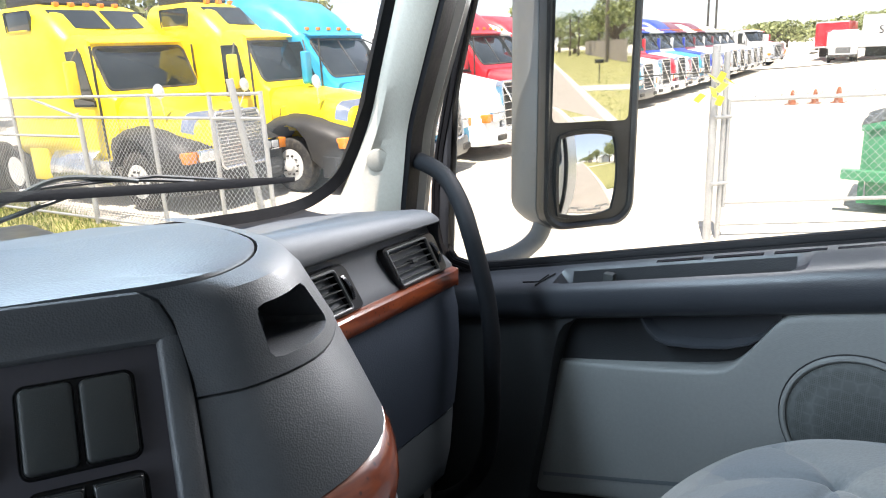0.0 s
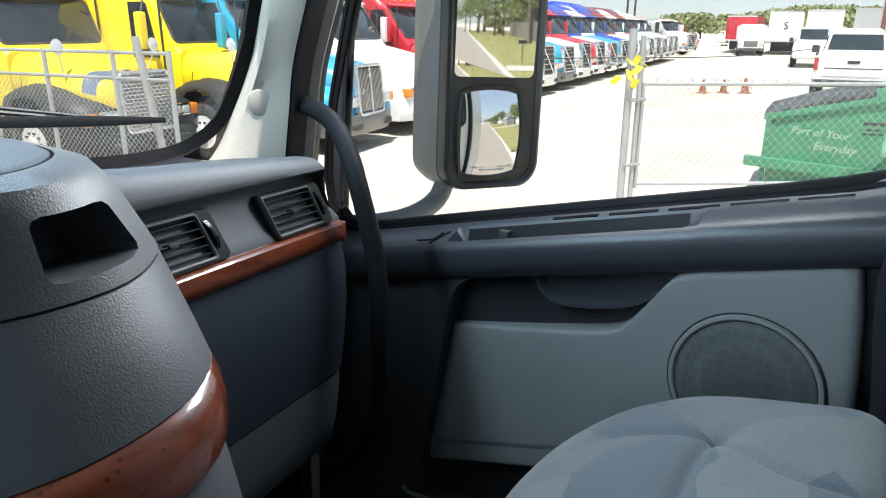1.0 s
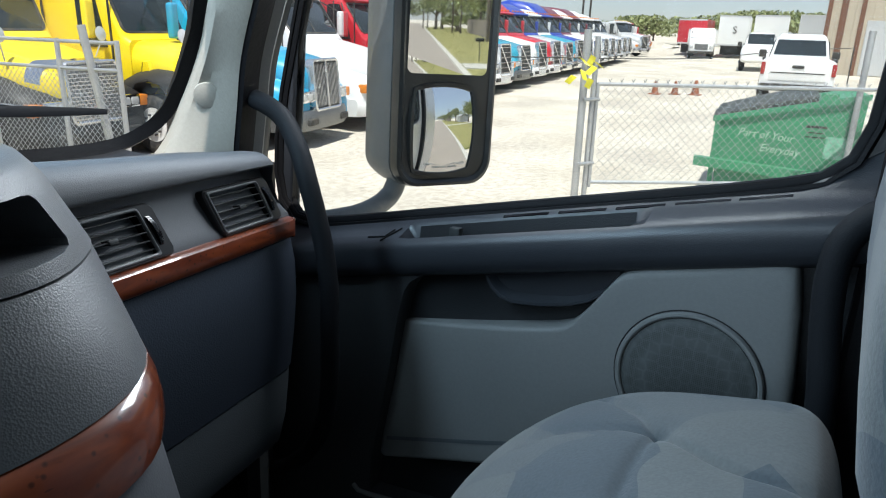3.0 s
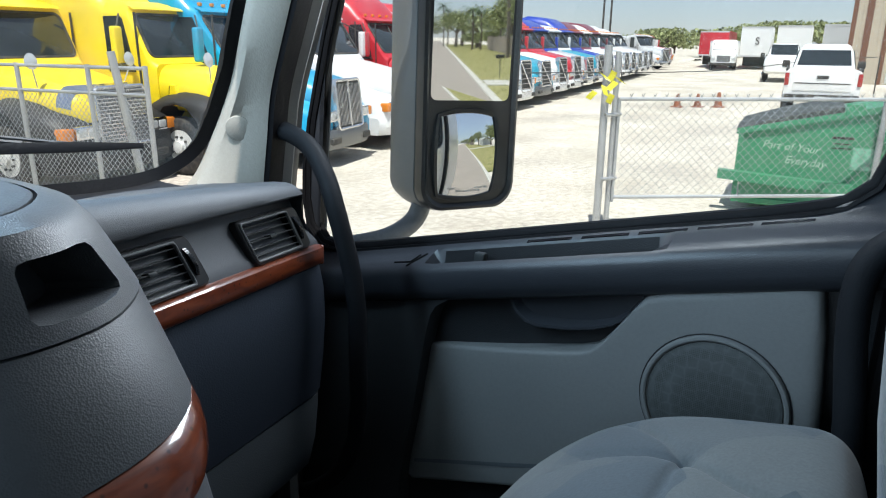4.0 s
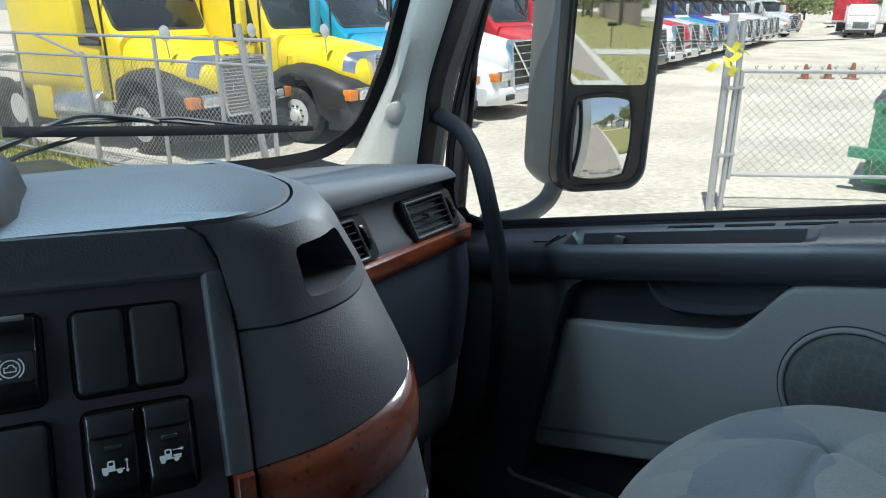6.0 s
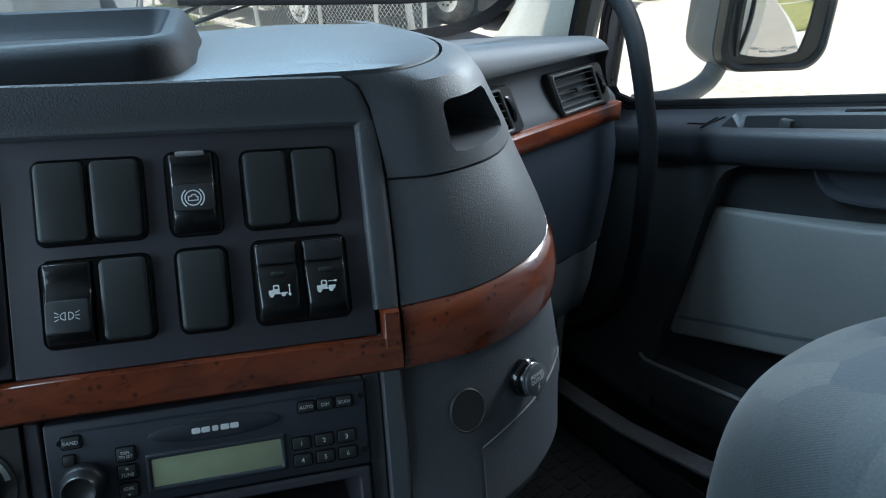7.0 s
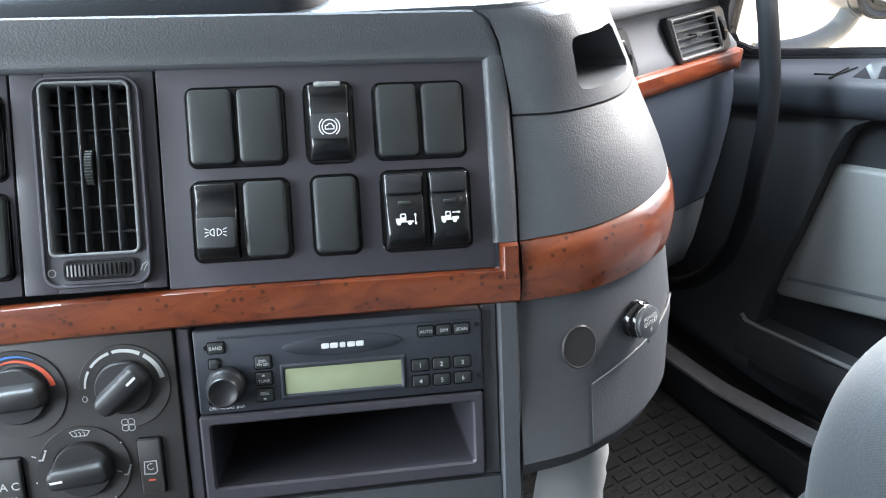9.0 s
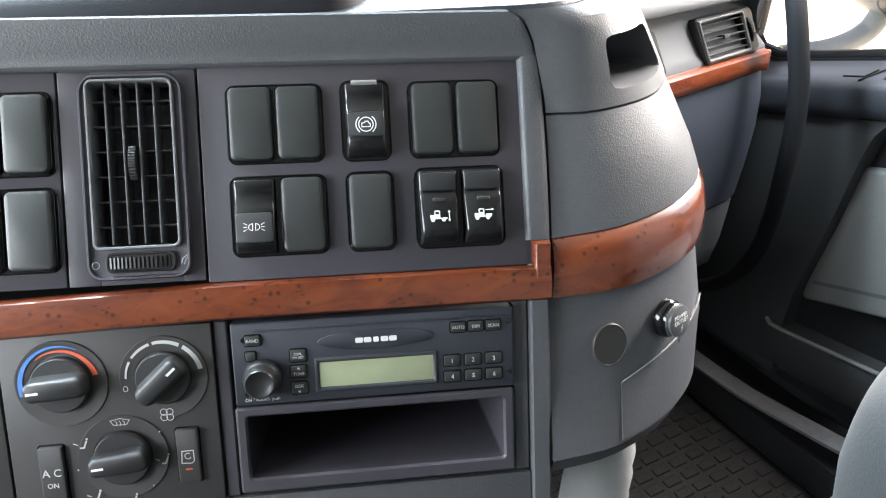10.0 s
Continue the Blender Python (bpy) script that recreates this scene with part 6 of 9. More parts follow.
scale_pl = lambda k, c: [(0.41 + (y - 0.41) * k, 0.822 + (z - 0.822) * c) for y, z in pl]
rings(bm, [[(0.994, y, z) for y, z in pl], [(0.968, y, z) for y, z in pl], [(0.964, y, z) for y, z in scale_pl(0.985, 0.96)], [(0.964, y, z) for y, z in scale_pl(0.955, 0.88)], [(0.980, y, z) for y, z in scale_pl(0.92, 0.74)]], False, True)
part("pull_pocket", bm, M["door_dark"], door, "dark moulded door pull")

# floor: mat with a raised tread, and the sill plate
floor_mat = thing("floor_mat", "black rubber floor mat with a raised block tread", "floor mat")
bm = bm_new()
box(bm, 0.28, 0.888, -0.30, 0.93, 0.118, 0.1235, 0.002, 1)
part("mat_sheet", bm, M["mat"], floor_mat)
bm = bm_new()
box(bm, -0.016, 0.016, -0.009, 0.009, -0.001, 0.0035, 0.0012, 1)
tread = part("tread_block", bm, M["mat"], floor_mat)
tread.location = (0.40, 0.30, 0.1232)
for i in range(12):
    for j in range(20):
        if i or j:
            t2 = bpy.data.objects.new("tread_block", tread.data)
            scene.collection.objects.link(t2)
            t2.parent = floor_mat
            t2.location = (0.40 + 0.042 * i, 0.30 + 0.030 * j, 0.1232)
bm = bm_new()
thick(bm, [[(x, y, z) for y, z in ((0.93, 0.203), (0.80, 0.206), (0.71, 0.212), (0.60, 0.232), (0.50, 0.252), (0.30, 0.288), (0.0, 0.335))] for x, z0 in ((0.926, 0), (0.886, 0))], 0.006)
solid("sill_plate", bm, M["sill"], "worn grey door sill plate", "sill plate")
bm = bm_new()
box(bm, 0.890, 0.965, -0.02, 0.98, 0.12, 0.198, 0.01, 2)
solid("sill_step", bm, M["black"], "black step below the door", "door sill")

# ---- the cab: outside fittings ----
def side_mirror():
    t = thing("side_mirror", "black two-pane passenger side mirror on a bracket arm", "mirror", CAB)
    nrm = Vector((-0.464, -0.886, 0.0)).normalized()
    r = Vector((0.886, -0.464, 0.0)).normalized()
    up = Vector((0, 0, 1))
    org = Vector((1.180, 0.812, 1.062))
    MM = Matrix(((r.x, up.x, nrm.x, org.x), (r.y, up.y, nrm.y, org.y), (r.z, up.z, nrm.z, org.z), (0, 0, 0, 1)))
    def P(a, b, c):
        return MM @ Vector((a, b, c))
    # black rim round the glass, then the grey shell swept back to its rounded rear
    def ring_at(c, grow):
        return [P(x, y, c) for x, y in rr(0.196 + 2 * grow, 0.63 + 2 * grow, 0.045 + grow * 0.5, 7, 0.091, 0.120)]
    bm = bm_new()
    rings(bm, [ring_at(c, g) for c, g in ((0.006, -0.004), (0.012, 0.003), (0.009, 0.009), (-0.006, 0.0115), (-0.018, 0.011))], False, False)
    part("front_rim", bm, M["black"], t, "black rim round the mirror glass")
    bm = bm_new()
    rings(bm, [ring_at(c, g) for c, g in ((-0.016, 0.008), (-0.018, 0.0125), (-0.05, 0.0145), (-0.10, 0.013), (-0.135, 0.008), (-0.155, -0.002), (-0.168, -0.020), (-0.174, -0.045), (-0.176, -0.07))], False, True)
    part("housing", bm, M["mirror_case"], t, "grey weathered outer shell")
    bm = bm_new()
    rings(bm, [[P(x, y, 0.004) for x, y in rr(0.196, 0.63, 0.04, 7, 0.091, 0.120)]], True, False)
    part("backing", bm, M["black"], t)
    # upper flat glass
    bm = bm_new()
    lp = [(x, y) for x, y in rr(0.176, 0.405, 0.012, 4, 0.090, 0.212)]
    rings(bm, [[P(x, y, 0.0045) for x, y in lp], [P(x, y, 0.0095 + 0.0259 * (y - 0.212) + 0.0066 * (x - 0.090)) for x, y in lp]])
    part("flat_glass", bm, M["mirror"], t, "flat upper mirror glass", smooth=False)
    # lower convex glass: a piece of a sphere
    R = 0.42
    bm = bm_new()
    x0, x1, y0, y1 = 0.016, 0.150, -0.178, -0.014
    nx, ny = 22, 26
    cx, cy = (x0 + x1) / 2, (y0 + y1) / 2
    vs = []
    for j in range(ny + 1):
        row = []
        for i in range(nx + 1):
            x, y = x0 + (x1 - x0) * i / nx, y0 + (y1 - y0) * j / ny
            # pull the corners in
            fx, fy = (x - cx) / ((x1 - x0) / 2), (y - cy) / ((y1 - y0) / 2)
            k = 1 - 0.10 * (fx * fx * fy * fy)
            x, y = cx + (x - cx) * k, cy + (y - cy) * k
            z = 0.016 + math.sqrt(R * R - (x - cx) ** 2 - (y - cy) ** 2) - R
            row.append(P(x, y, z))
        vs.append(row)
    thick(bm, vs, 0)
    convex = part("convex_glass", bm, M["mirror"], t, "curved lower mirror glass", angle=80)
    bm = bm_new()
    edge = [vs[0][i] for i in range(nx)] + [vs[j][nx] for j in range(ny)] + [vs[ny][i] for i in range(nx, 0, -1)] + [vs[j][0] for j in range(ny, 0, -1)]
    ctr = sum(edge, Vector()) / len(edge)
    rings(bm, [[p + (p - ctr).normalized() * 0.010 - nrm * 0.010 for p in edge], [p + (p - ctr).normalized() * 0.008 + nrm * 0.003 for p in edge], [p + (p - ctr).normalized() * 0.001 + nrm * 0.003 for p in edge], [p - (p - ctr).normalized() * 0.001 - nrm * 0.001 for p in edge]], False, False)
    part("convex_frame", bm, M["black"], t)
    # warning line at the foot of the curved glass
    mw = MM @ Matrix.Translation((cx + 0.006, y0 + 0.014, 0.0105))
    writing("warning", "OBJECTS IN MIRROR ARE CLOSER\nTHAN THEY APPEAR", 0.0062, M["pale_mark"], convex, 0, 0, 0.0, m=mw)
    # bracket arm
    bm = bm_new()
    tube(bm, spline([P(0.020, -0.150, -0.045), P(0.012, -0.205, -0.045), P(-0.010, -0.238, -0.045), (1.12, 0.862, 0.806), (1.05, 0.905, 0.795)], 7), 0.020, 14)
    part("bracket_arm", bm, M["mirror_case"], t)
    bm = bm_new()
    tube(bm, spline([P(0.02, 0.40, -0.05), P(-0.01, 0.46, -0.04), (1.10, 0.80, 1.535), (1.04, 0.78, 1.53)], 5), 0.018, 12)
    part("bracket_arm", bm, M["mirror_case"], t)


M["mirror_case"] = material("mirror_case_plastic", (0.150, 0.160, 0.168), 0.5, vary=0.12, scale=10, fine=120, bump=0.1, bump_scale=500, dirt=(0.22, 0.21, 0.20), dirt_amount=0.4)
side_mirror()


def wiper():
    t = thing("windscreen_wiper", "black windscreen wiper resting on the glass", "wiper", CAB)
    tip, mid, left = Vector((0.697, 0.988, 1.004)), Vector((0.500, 1.105, 1.002)), Vector((0.307, 1.189, 1.006))
    bm = bm_new()
    line = spline([left, mid, tip], 10)
    tube(bm, line, [0.004] * (len(line) - 4) + [0.0035, 0.003, 0.0025, 0.002], 6, flat=2.2)
    part("blade", bm, M["rubber"], t)
    bm = bm_new()
    tube(bm, spline([left.lerp(mid, 0.25) + Vector((0, 0.01, 0.006)), left.lerp(mid, 0.6) + Vector((0, 0.012, 0.014)), mid + Vector((0, 0.012, 0.014)), mid.lerp(tip, 0.35) + Vector((0, 0.01, 0.006))], 6), 0.0035, 6)
    tube(bm, [left.lerp(mid, 0.45) + Vector((0, 0.012, 0.010)), mid.lerp(tip, 0.12) + Vector((0, 0.014, 0.018)), mid.lerp(tip, 0.6) + Vector((0, 0.01, 0.004))], 0.003, 6)
    part("yoke", bm, M["black"], t)
    bm = bm_new()
    arm = spline([(0.20, 1.225, 0.930), (0.247, 1.205, 0.962), (0.33, 1.185, 0.995), (0.398, 1.165, 1.024), (0.46, 1.135, 1.022), (0.500, 1.115, 1.014)], 5)
    tube(bm, arm, [0.011] * 10 + [0.008] * (len(arm) - 10), 8, flat=0.5)
    tube(bm, [(0.24, 1.215, 0.935), (0.33, 1.19, 0.972), (0.42, 1.16, 1.000)], 0.004, 6)
    part("arm", bm, M["wiper_arm"], t)


M["wiper_arm"] = material("wiper_arm_paint", (0.05, 0.055, 0.055), 0.45, vary=0.12, dirt=(0.3, 0.29, 0.27), dirt_amount=0.4)
wiper()


def raised_hood():
    """The truck's own bonnet, tilted up ahead of the windscreen: its grey underside."""
    t = thing("raised_hood", "truck's own grey bonnet tilted open ahead of the windscreen", "bonnet", CAB)
    bm = bm_new()
    rows = []
    for z, right, dy in ((0.28, 0.39, 0.0), (0.35, 0.40, 0.0), (0.55, 0.425, 0.0), (0.75, 0.455, 0.0), (0.90, 0.500, 0.02), (1.00, 0.545, 0.04), (1.075, 0.578, 0.06), (1.12, 0.572, 0.08), (1.20, 0.545, 0.12), (1.40, 0.50, 0.22), (1.60, 0.46, 0.34), (1.75, 0.40, 0.46)):
        rows.append([(right - w_, 2.19 + dy + b_, z) for w_, b_ in ((0.0, -0.012), (0.006, 0.0), (0.05, 0.035), (0.13, 0.06), (0.30, 0.12), (0.55, 0.16), (0.80, 0.14), (1.05, 0.06), (1.15, 0.0))])
    thick(bm, rows, 0.012)
    shell = part("shell", bm, M["hood"], t)
    bm = bm_new()
    tube(bm, [Vector(r[0]) for r in rows], 0.008, 8)
    part("edge_bead", bm, M["hood"], t)
    bm = bm_new()
    thick(bm, [[(0.40 - 0.2 * f, 2.225 + 0.05 * f, z) for f in (0, 0.5, 1)] for z in (0.83, 0.84, 0.97, 0.985)], 0.03)
    part("stiffener", bm, M["hood"], t, "moulded stiffening pad")
    bm = bm_new()
    lathe(bm, [(0.035, -0.01), (0.035, 0.012), (0.026, 0.014), (0.024, 0.004), (0.0005, 0.003)], 24, Matrix.Translation((0.155, 2.30, 0.815)) @ Euler((radians(100), 0, radians(-12))).to_matrix().to_4x4())
    part("duct_hole", bm, M["rust"], t, "rusty round duct hole")


# the truck's own nose and chassis carry the open bonnet and the cab
own = thing("own_truck_chassis", "dark chassis and engine bay of the parked truck", "chassis", CAB)
bm = bm_new()
box(bm, -0.95, 0.62, 1.03, 2.75, -0.45, 0.285, 0.03, 2)
part("engine_bay", bm, M["black"], own)
bm = bm_new()
box(bm, -1.05, 1.02, -1.6, 1.02, -0.55, 0.045, 0.03, 2)
part("underbody", bm, M["black"], own)
M["rust"] = material("rusty_steel", (0.12, 0.07, 0.045), 0.8, vary=0.25, scale=20, fine=120, bump=0.2)
raised_hood()

# ---- outside ----
OUT = Matrix.Identity(4)
M["gravel"] = material("crushed_limestone", (0.53, 0.485, 0.41), 0.95, spec=0.15, vary=0.30, scale=0.35, fine=9.0, bump=0.9, bump_scale=12, dirt=(0.40, 0.35, 0.27), dirt_amount=0.45)
M["asphalt"] = material("road_asphalt", (0.27, 0.235, 0.20), 0.9, spec=0.2, vary=0.14, scale=0.6, fine=20, bump=0.4, bump_scale=60, dirt=(0.30, 0.26, 0.20), dirt_amount=0.4)
M["kerb"] = material("kerb_concrete", (0.45, 0.43, 0.38), 0.9, vary=0.14, scale=2, fine=30, bump=0.3, bump_scale=40)
M["soil"] = material("verge_soil", (0.27, 0.25, 0.10), 0.95, spec=0.1, vary=0.3, scale=0.8, fine=18, bump=0.6, bump_scale=20, dirt=(0.34, 0.30, 0.16), dirt_amount=0.6)
M["blade"] = material("grass_blades", (0.17, 0.20, 0.055), 0.8, spec=0.2, vary=0.25, scale=0.9, fine=20, island=0.45)
M["leaf"] = material("tree_leaves", (0.25, 0.275, 0.125), 0.7, spec=0.25, vary=0.3, scale=0.8, fine=6, island=0.5)
M["palm"] = material("palm_fronds", (0.085, 0.125, 0.045), 0.6, spec=0.3, vary=0.25, scale=1, fine=8, island=0.4)
M["bark"] = material("bark", (0.14, 0.11, 0.085), 0.95, vary=0.3, scale=3, fine=30, bump=0.6, bump_scale=40)
M["pole_wood"] = material("weathered_pole", (0.20, 0.17, 0.14), 0.95, vary=0.25, scale=3, fine=40, bump=0.4, bump_scale=50)
M["tyre"] = material("tyre_rubber", (0.020, 0.020, 0.020), 0.85, vary=0.2, scale=6, fine=60, dirt=(0.20, 0.17, 0.13), dirt_amount=0.35)
M["dark_glass"] = material("vehicle_glass", (0.020, 0.026, 0.028), 0.06, spec=0.7, vary=0.1, scale=2)
M["grime"] = material("grimy_black", (0.035, 0.034, 0.032), 0.6, vary=0.25, scale=3, fine=40, dirt=(0.22, 0.19, 0.14), dirt_amount=0.45)
M["amber"] = material("amber_lens", (0.75, 0.24, 0.03), 0.25, vary=0.08, coat=0.5)
M["red_lens"] = material("red_lens", (0.34, 0.03, 0.025), 0.25, vary=0.08, coat=0.5)
M["lens"] = material("headlamp_lens", (0.62, 0.64, 0.64), 0.12, metal=0.3, vary=0.15, scale=12, fine=90)
M["alu"] = material("polished_aluminium", (0.72, 0.73, 0.74), 0.22, metal=0.9, vary=0.12, scale=6, fine=60)
M["mesh_grille"] = material("grille_mesh", (0.20, 0.205, 0.205), 0.4, metal=0.7, vary=0.2, scale=30, fine=200)
M["tank"] = M["alu"]
M["rim_paint"] = material("pale_wheel_paint", (0.66, 0.66, 0.64), 0.4, vary=0.12, scale=6, fine=60, dirt=(0.30, 0.26, 0.20), dirt_amount=0.3)
M["fender_black"] = material("black_fender_plastic", (0.026, 0.026, 0.026), 0.55, spec=0.3, vary=0.15, scale=2, fine=30, dirt=(0.06, 0.055, 0.045), dirt_amount=0.3)


def paint(name, c, dusty=0.22):
    return material(name, c, 0.38, spec=0.4, vary=0.05, scale=0.8, fine=14, coat=0.30, dirt=tuple(min(1, 0.5 * a + 0.28) for a in c), dirt_amount=dusty)


M["yellow"] = paint("yellow_paint", (0.86, 0.66, 0.012), 0.10)
M["sky_blue"] = paint("bright_blue_paint", (0.012, 0.30, 0.52))
M["white"] = paint("white_paint", (0.78, 0.78, 0.77))
M["red"] = paint("red_paint", (0.50, 0.018, 0.030))
M["teal"] = paint("teal_paint", (0.03, 0.30, 0.42))
M["blue"] = paint("deep_blue_paint", (0.012, 0.045, 0.36))
M["maroon"] = paint("maroon_paint", (0.17, 0.022, 0.035))
M["silver"] = paint("silver_paint", (0.50, 0.51, 0.52))
M["green"] = material("dumpster_green", (0.045, 0.235, 0.115), 0.45, vary=0.14, scale=2, fine=25, bump=0.1, bump_scale=25, dirt=(0.16, 0.26, 0.19), dirt_amount=0.4)

# ground, road, kerb, verge
bm = bm_new()
box(bm, -1500, 1500, -1500, 1500, -0.4, 0.0)
solid("ground", bm, M["gravel"], "pale crushed limestone yard", "ground", OUT, kind="structure", smooth=False)
bm = bm_new()
box(bm, -7.5, 3.4, -400, -3.0, -0.05, 0.02)
solid("road", bm, M["asphalt"], "worn brownish asphalt road", "road", OUT, kind="structure", smooth=False)
bm = bm_new()
for y in range(100):
    box(bm, 3.4, 3.75, -3.06 - 4 * y - 3.94, -3.06 - 4 * y, -0.05, 0.07, 0.02, 1)
solid("kerb", bm, M["kerb"], "pale concrete kerb along the road", "kerb", OUT, kind="structure")


def lawn(name, x0, x1, y0, y1, blades, seed, label):
    """A strip of rough turf: soil with a fringe of short blades."""
    rnd = random.Random(seed)
    b = bm_new()
    nx, ny = max(2, int((x1 - x0) / 0.8)), max(2, int((y1 - y0) / 1.2))
    thick(b, [[(x0 + (x1 - x0) * i / nx, y0 + (y1 - y0) * j / ny, 0.035 + 0.02 * noise.noise((i * 0.7, j * 0.6, seed))) for i in range(nx + 1)] for j in range(ny + 1)], 0)
    solid(name, b, M["soil"], label, "grass", OUT, kind="structure")
    vs, fs = [], []
    for _ in range(blades):
        # denser close by
        y = y1 - (y1 - y0) * rnd.random() ** 2.2
        x = rnd.uniform(x0, x1)
        a, hgt, w = rnd.uniform(0, 6.28), rnd.uniform(0.04, 0.13), rnd.uniform(0.006, 0.014)
        lx, ly = rnd.uniform(-0.05, 0.05), rnd.uniform(-0.05, 0.05)
        k = len(vs)
        vs += [(x - w * math.cos(a), y - w * math.sin(a), 0.02), (x + w * math.cos(a), y + w * math.sin(a), 0.02), (x + lx, y + ly, 0.03 + hgt)]
        fs.append((k, k + 1, k + 2))
    me = bpy.data.meshes.new(name + "_blades")
    me.from_pydata(vs, [], fs)
    me.materials.append(M["blade"])
    tagged(new("grass_blades", me), "rough dry green grass blades", "grass", kind="stuff")


lawn("verge", 3.75, 16.0, -230, -6.0, 60000, 3, "rough grass verge beside the road")
lawn("grass_patch", 0.6, 4.6, 6.0, 17.0, 22000, 4, "dry grass below the yard fence")
bm = bm_new()
box(bm, 3.8, 16.0, -37.6, -33.6, 0.0, 0.075, 0.01, 1)
solid("driveway", bm, M["kerb"], "pale driveway crossing the verge", "driveway", OUT, kind="structure")


# ---- vehicles ----
def section(x, w, z0, z1, r, n=5, cy=0.0):
    return [(x, y, z) for y, z in rr(w, z1 - z0, r, n, cy, (z0 + z1) / 2)]


def hull(stations, n=5):
    b = bm_new()
    rings(b, [section(*s, n=n) for s in stations])
    return b


def wheel(parent, x, y, side, r=0.52, w=0.28, rim_mat=None, dual=False):
    m = Matrix.Translation((x, y, r)) @ Euler((radians(-90 * side), 0, 0)).to_matrix().to_4x4()
    b = bm_new()
    wd = w * (2.1 if dual else 1.0)
    lathe(b, [(r * 0.56, -wd), (r * 0.86, -wd), (r * 0.97, -wd * 0.9), (r, -wd * 0.7), (r, -wd * 0.3), (r * 0.97, -wd * 0.1), (r * 0.88, 0.0), (r * 0.62, 0.0), (r * 0.56, -0.02)], 28, m, False)
    wh = part("wheel", b, M["tyre"], parent)
    b = bm_new()
    dish = 0.10 if dual else -0.02
    lathe(b, [(r * 0.57, -0.005), (r * 0.56, -0.03), (r * 0.50, -0.045), (r * 0.46, -0.05 - dish * 0.3), (r * 0.30, -0.02 - dish), (r * 0.22, 0.0 - dish), (r * 0.20, 0.05 - dish), (r * 0.05, 0.06 - dish)], 28, m)
    part("rim", b, rim_mat or M["rim_paint"], wh)
    b = bm_new()
    for k in range(10):
        a = 2 * math.pi * k / 10
        lathe(b, [(0.021, -0.03 - dish), (0.021, 0.012 - dish), (0.006, 0.016 - dish)], 6, m @ Matrix.Translation((r * 0.34 * math.cos(a), r * 0.34 * math.sin(a), 0)))
        lathe(b, [(0.030, -0.0395 - dish * 0.3), (0.028, -0.0385 - dish * 0.3)], 8, m @ Matrix.Translation((r * 0.47 * math.cos(a + 0.31), r * 0.47 * math.sin(a + 0.31), 0.0)))
    tagged(part("wheel_nut", b, M["grime"], wh), kind="stuff")
    return wh


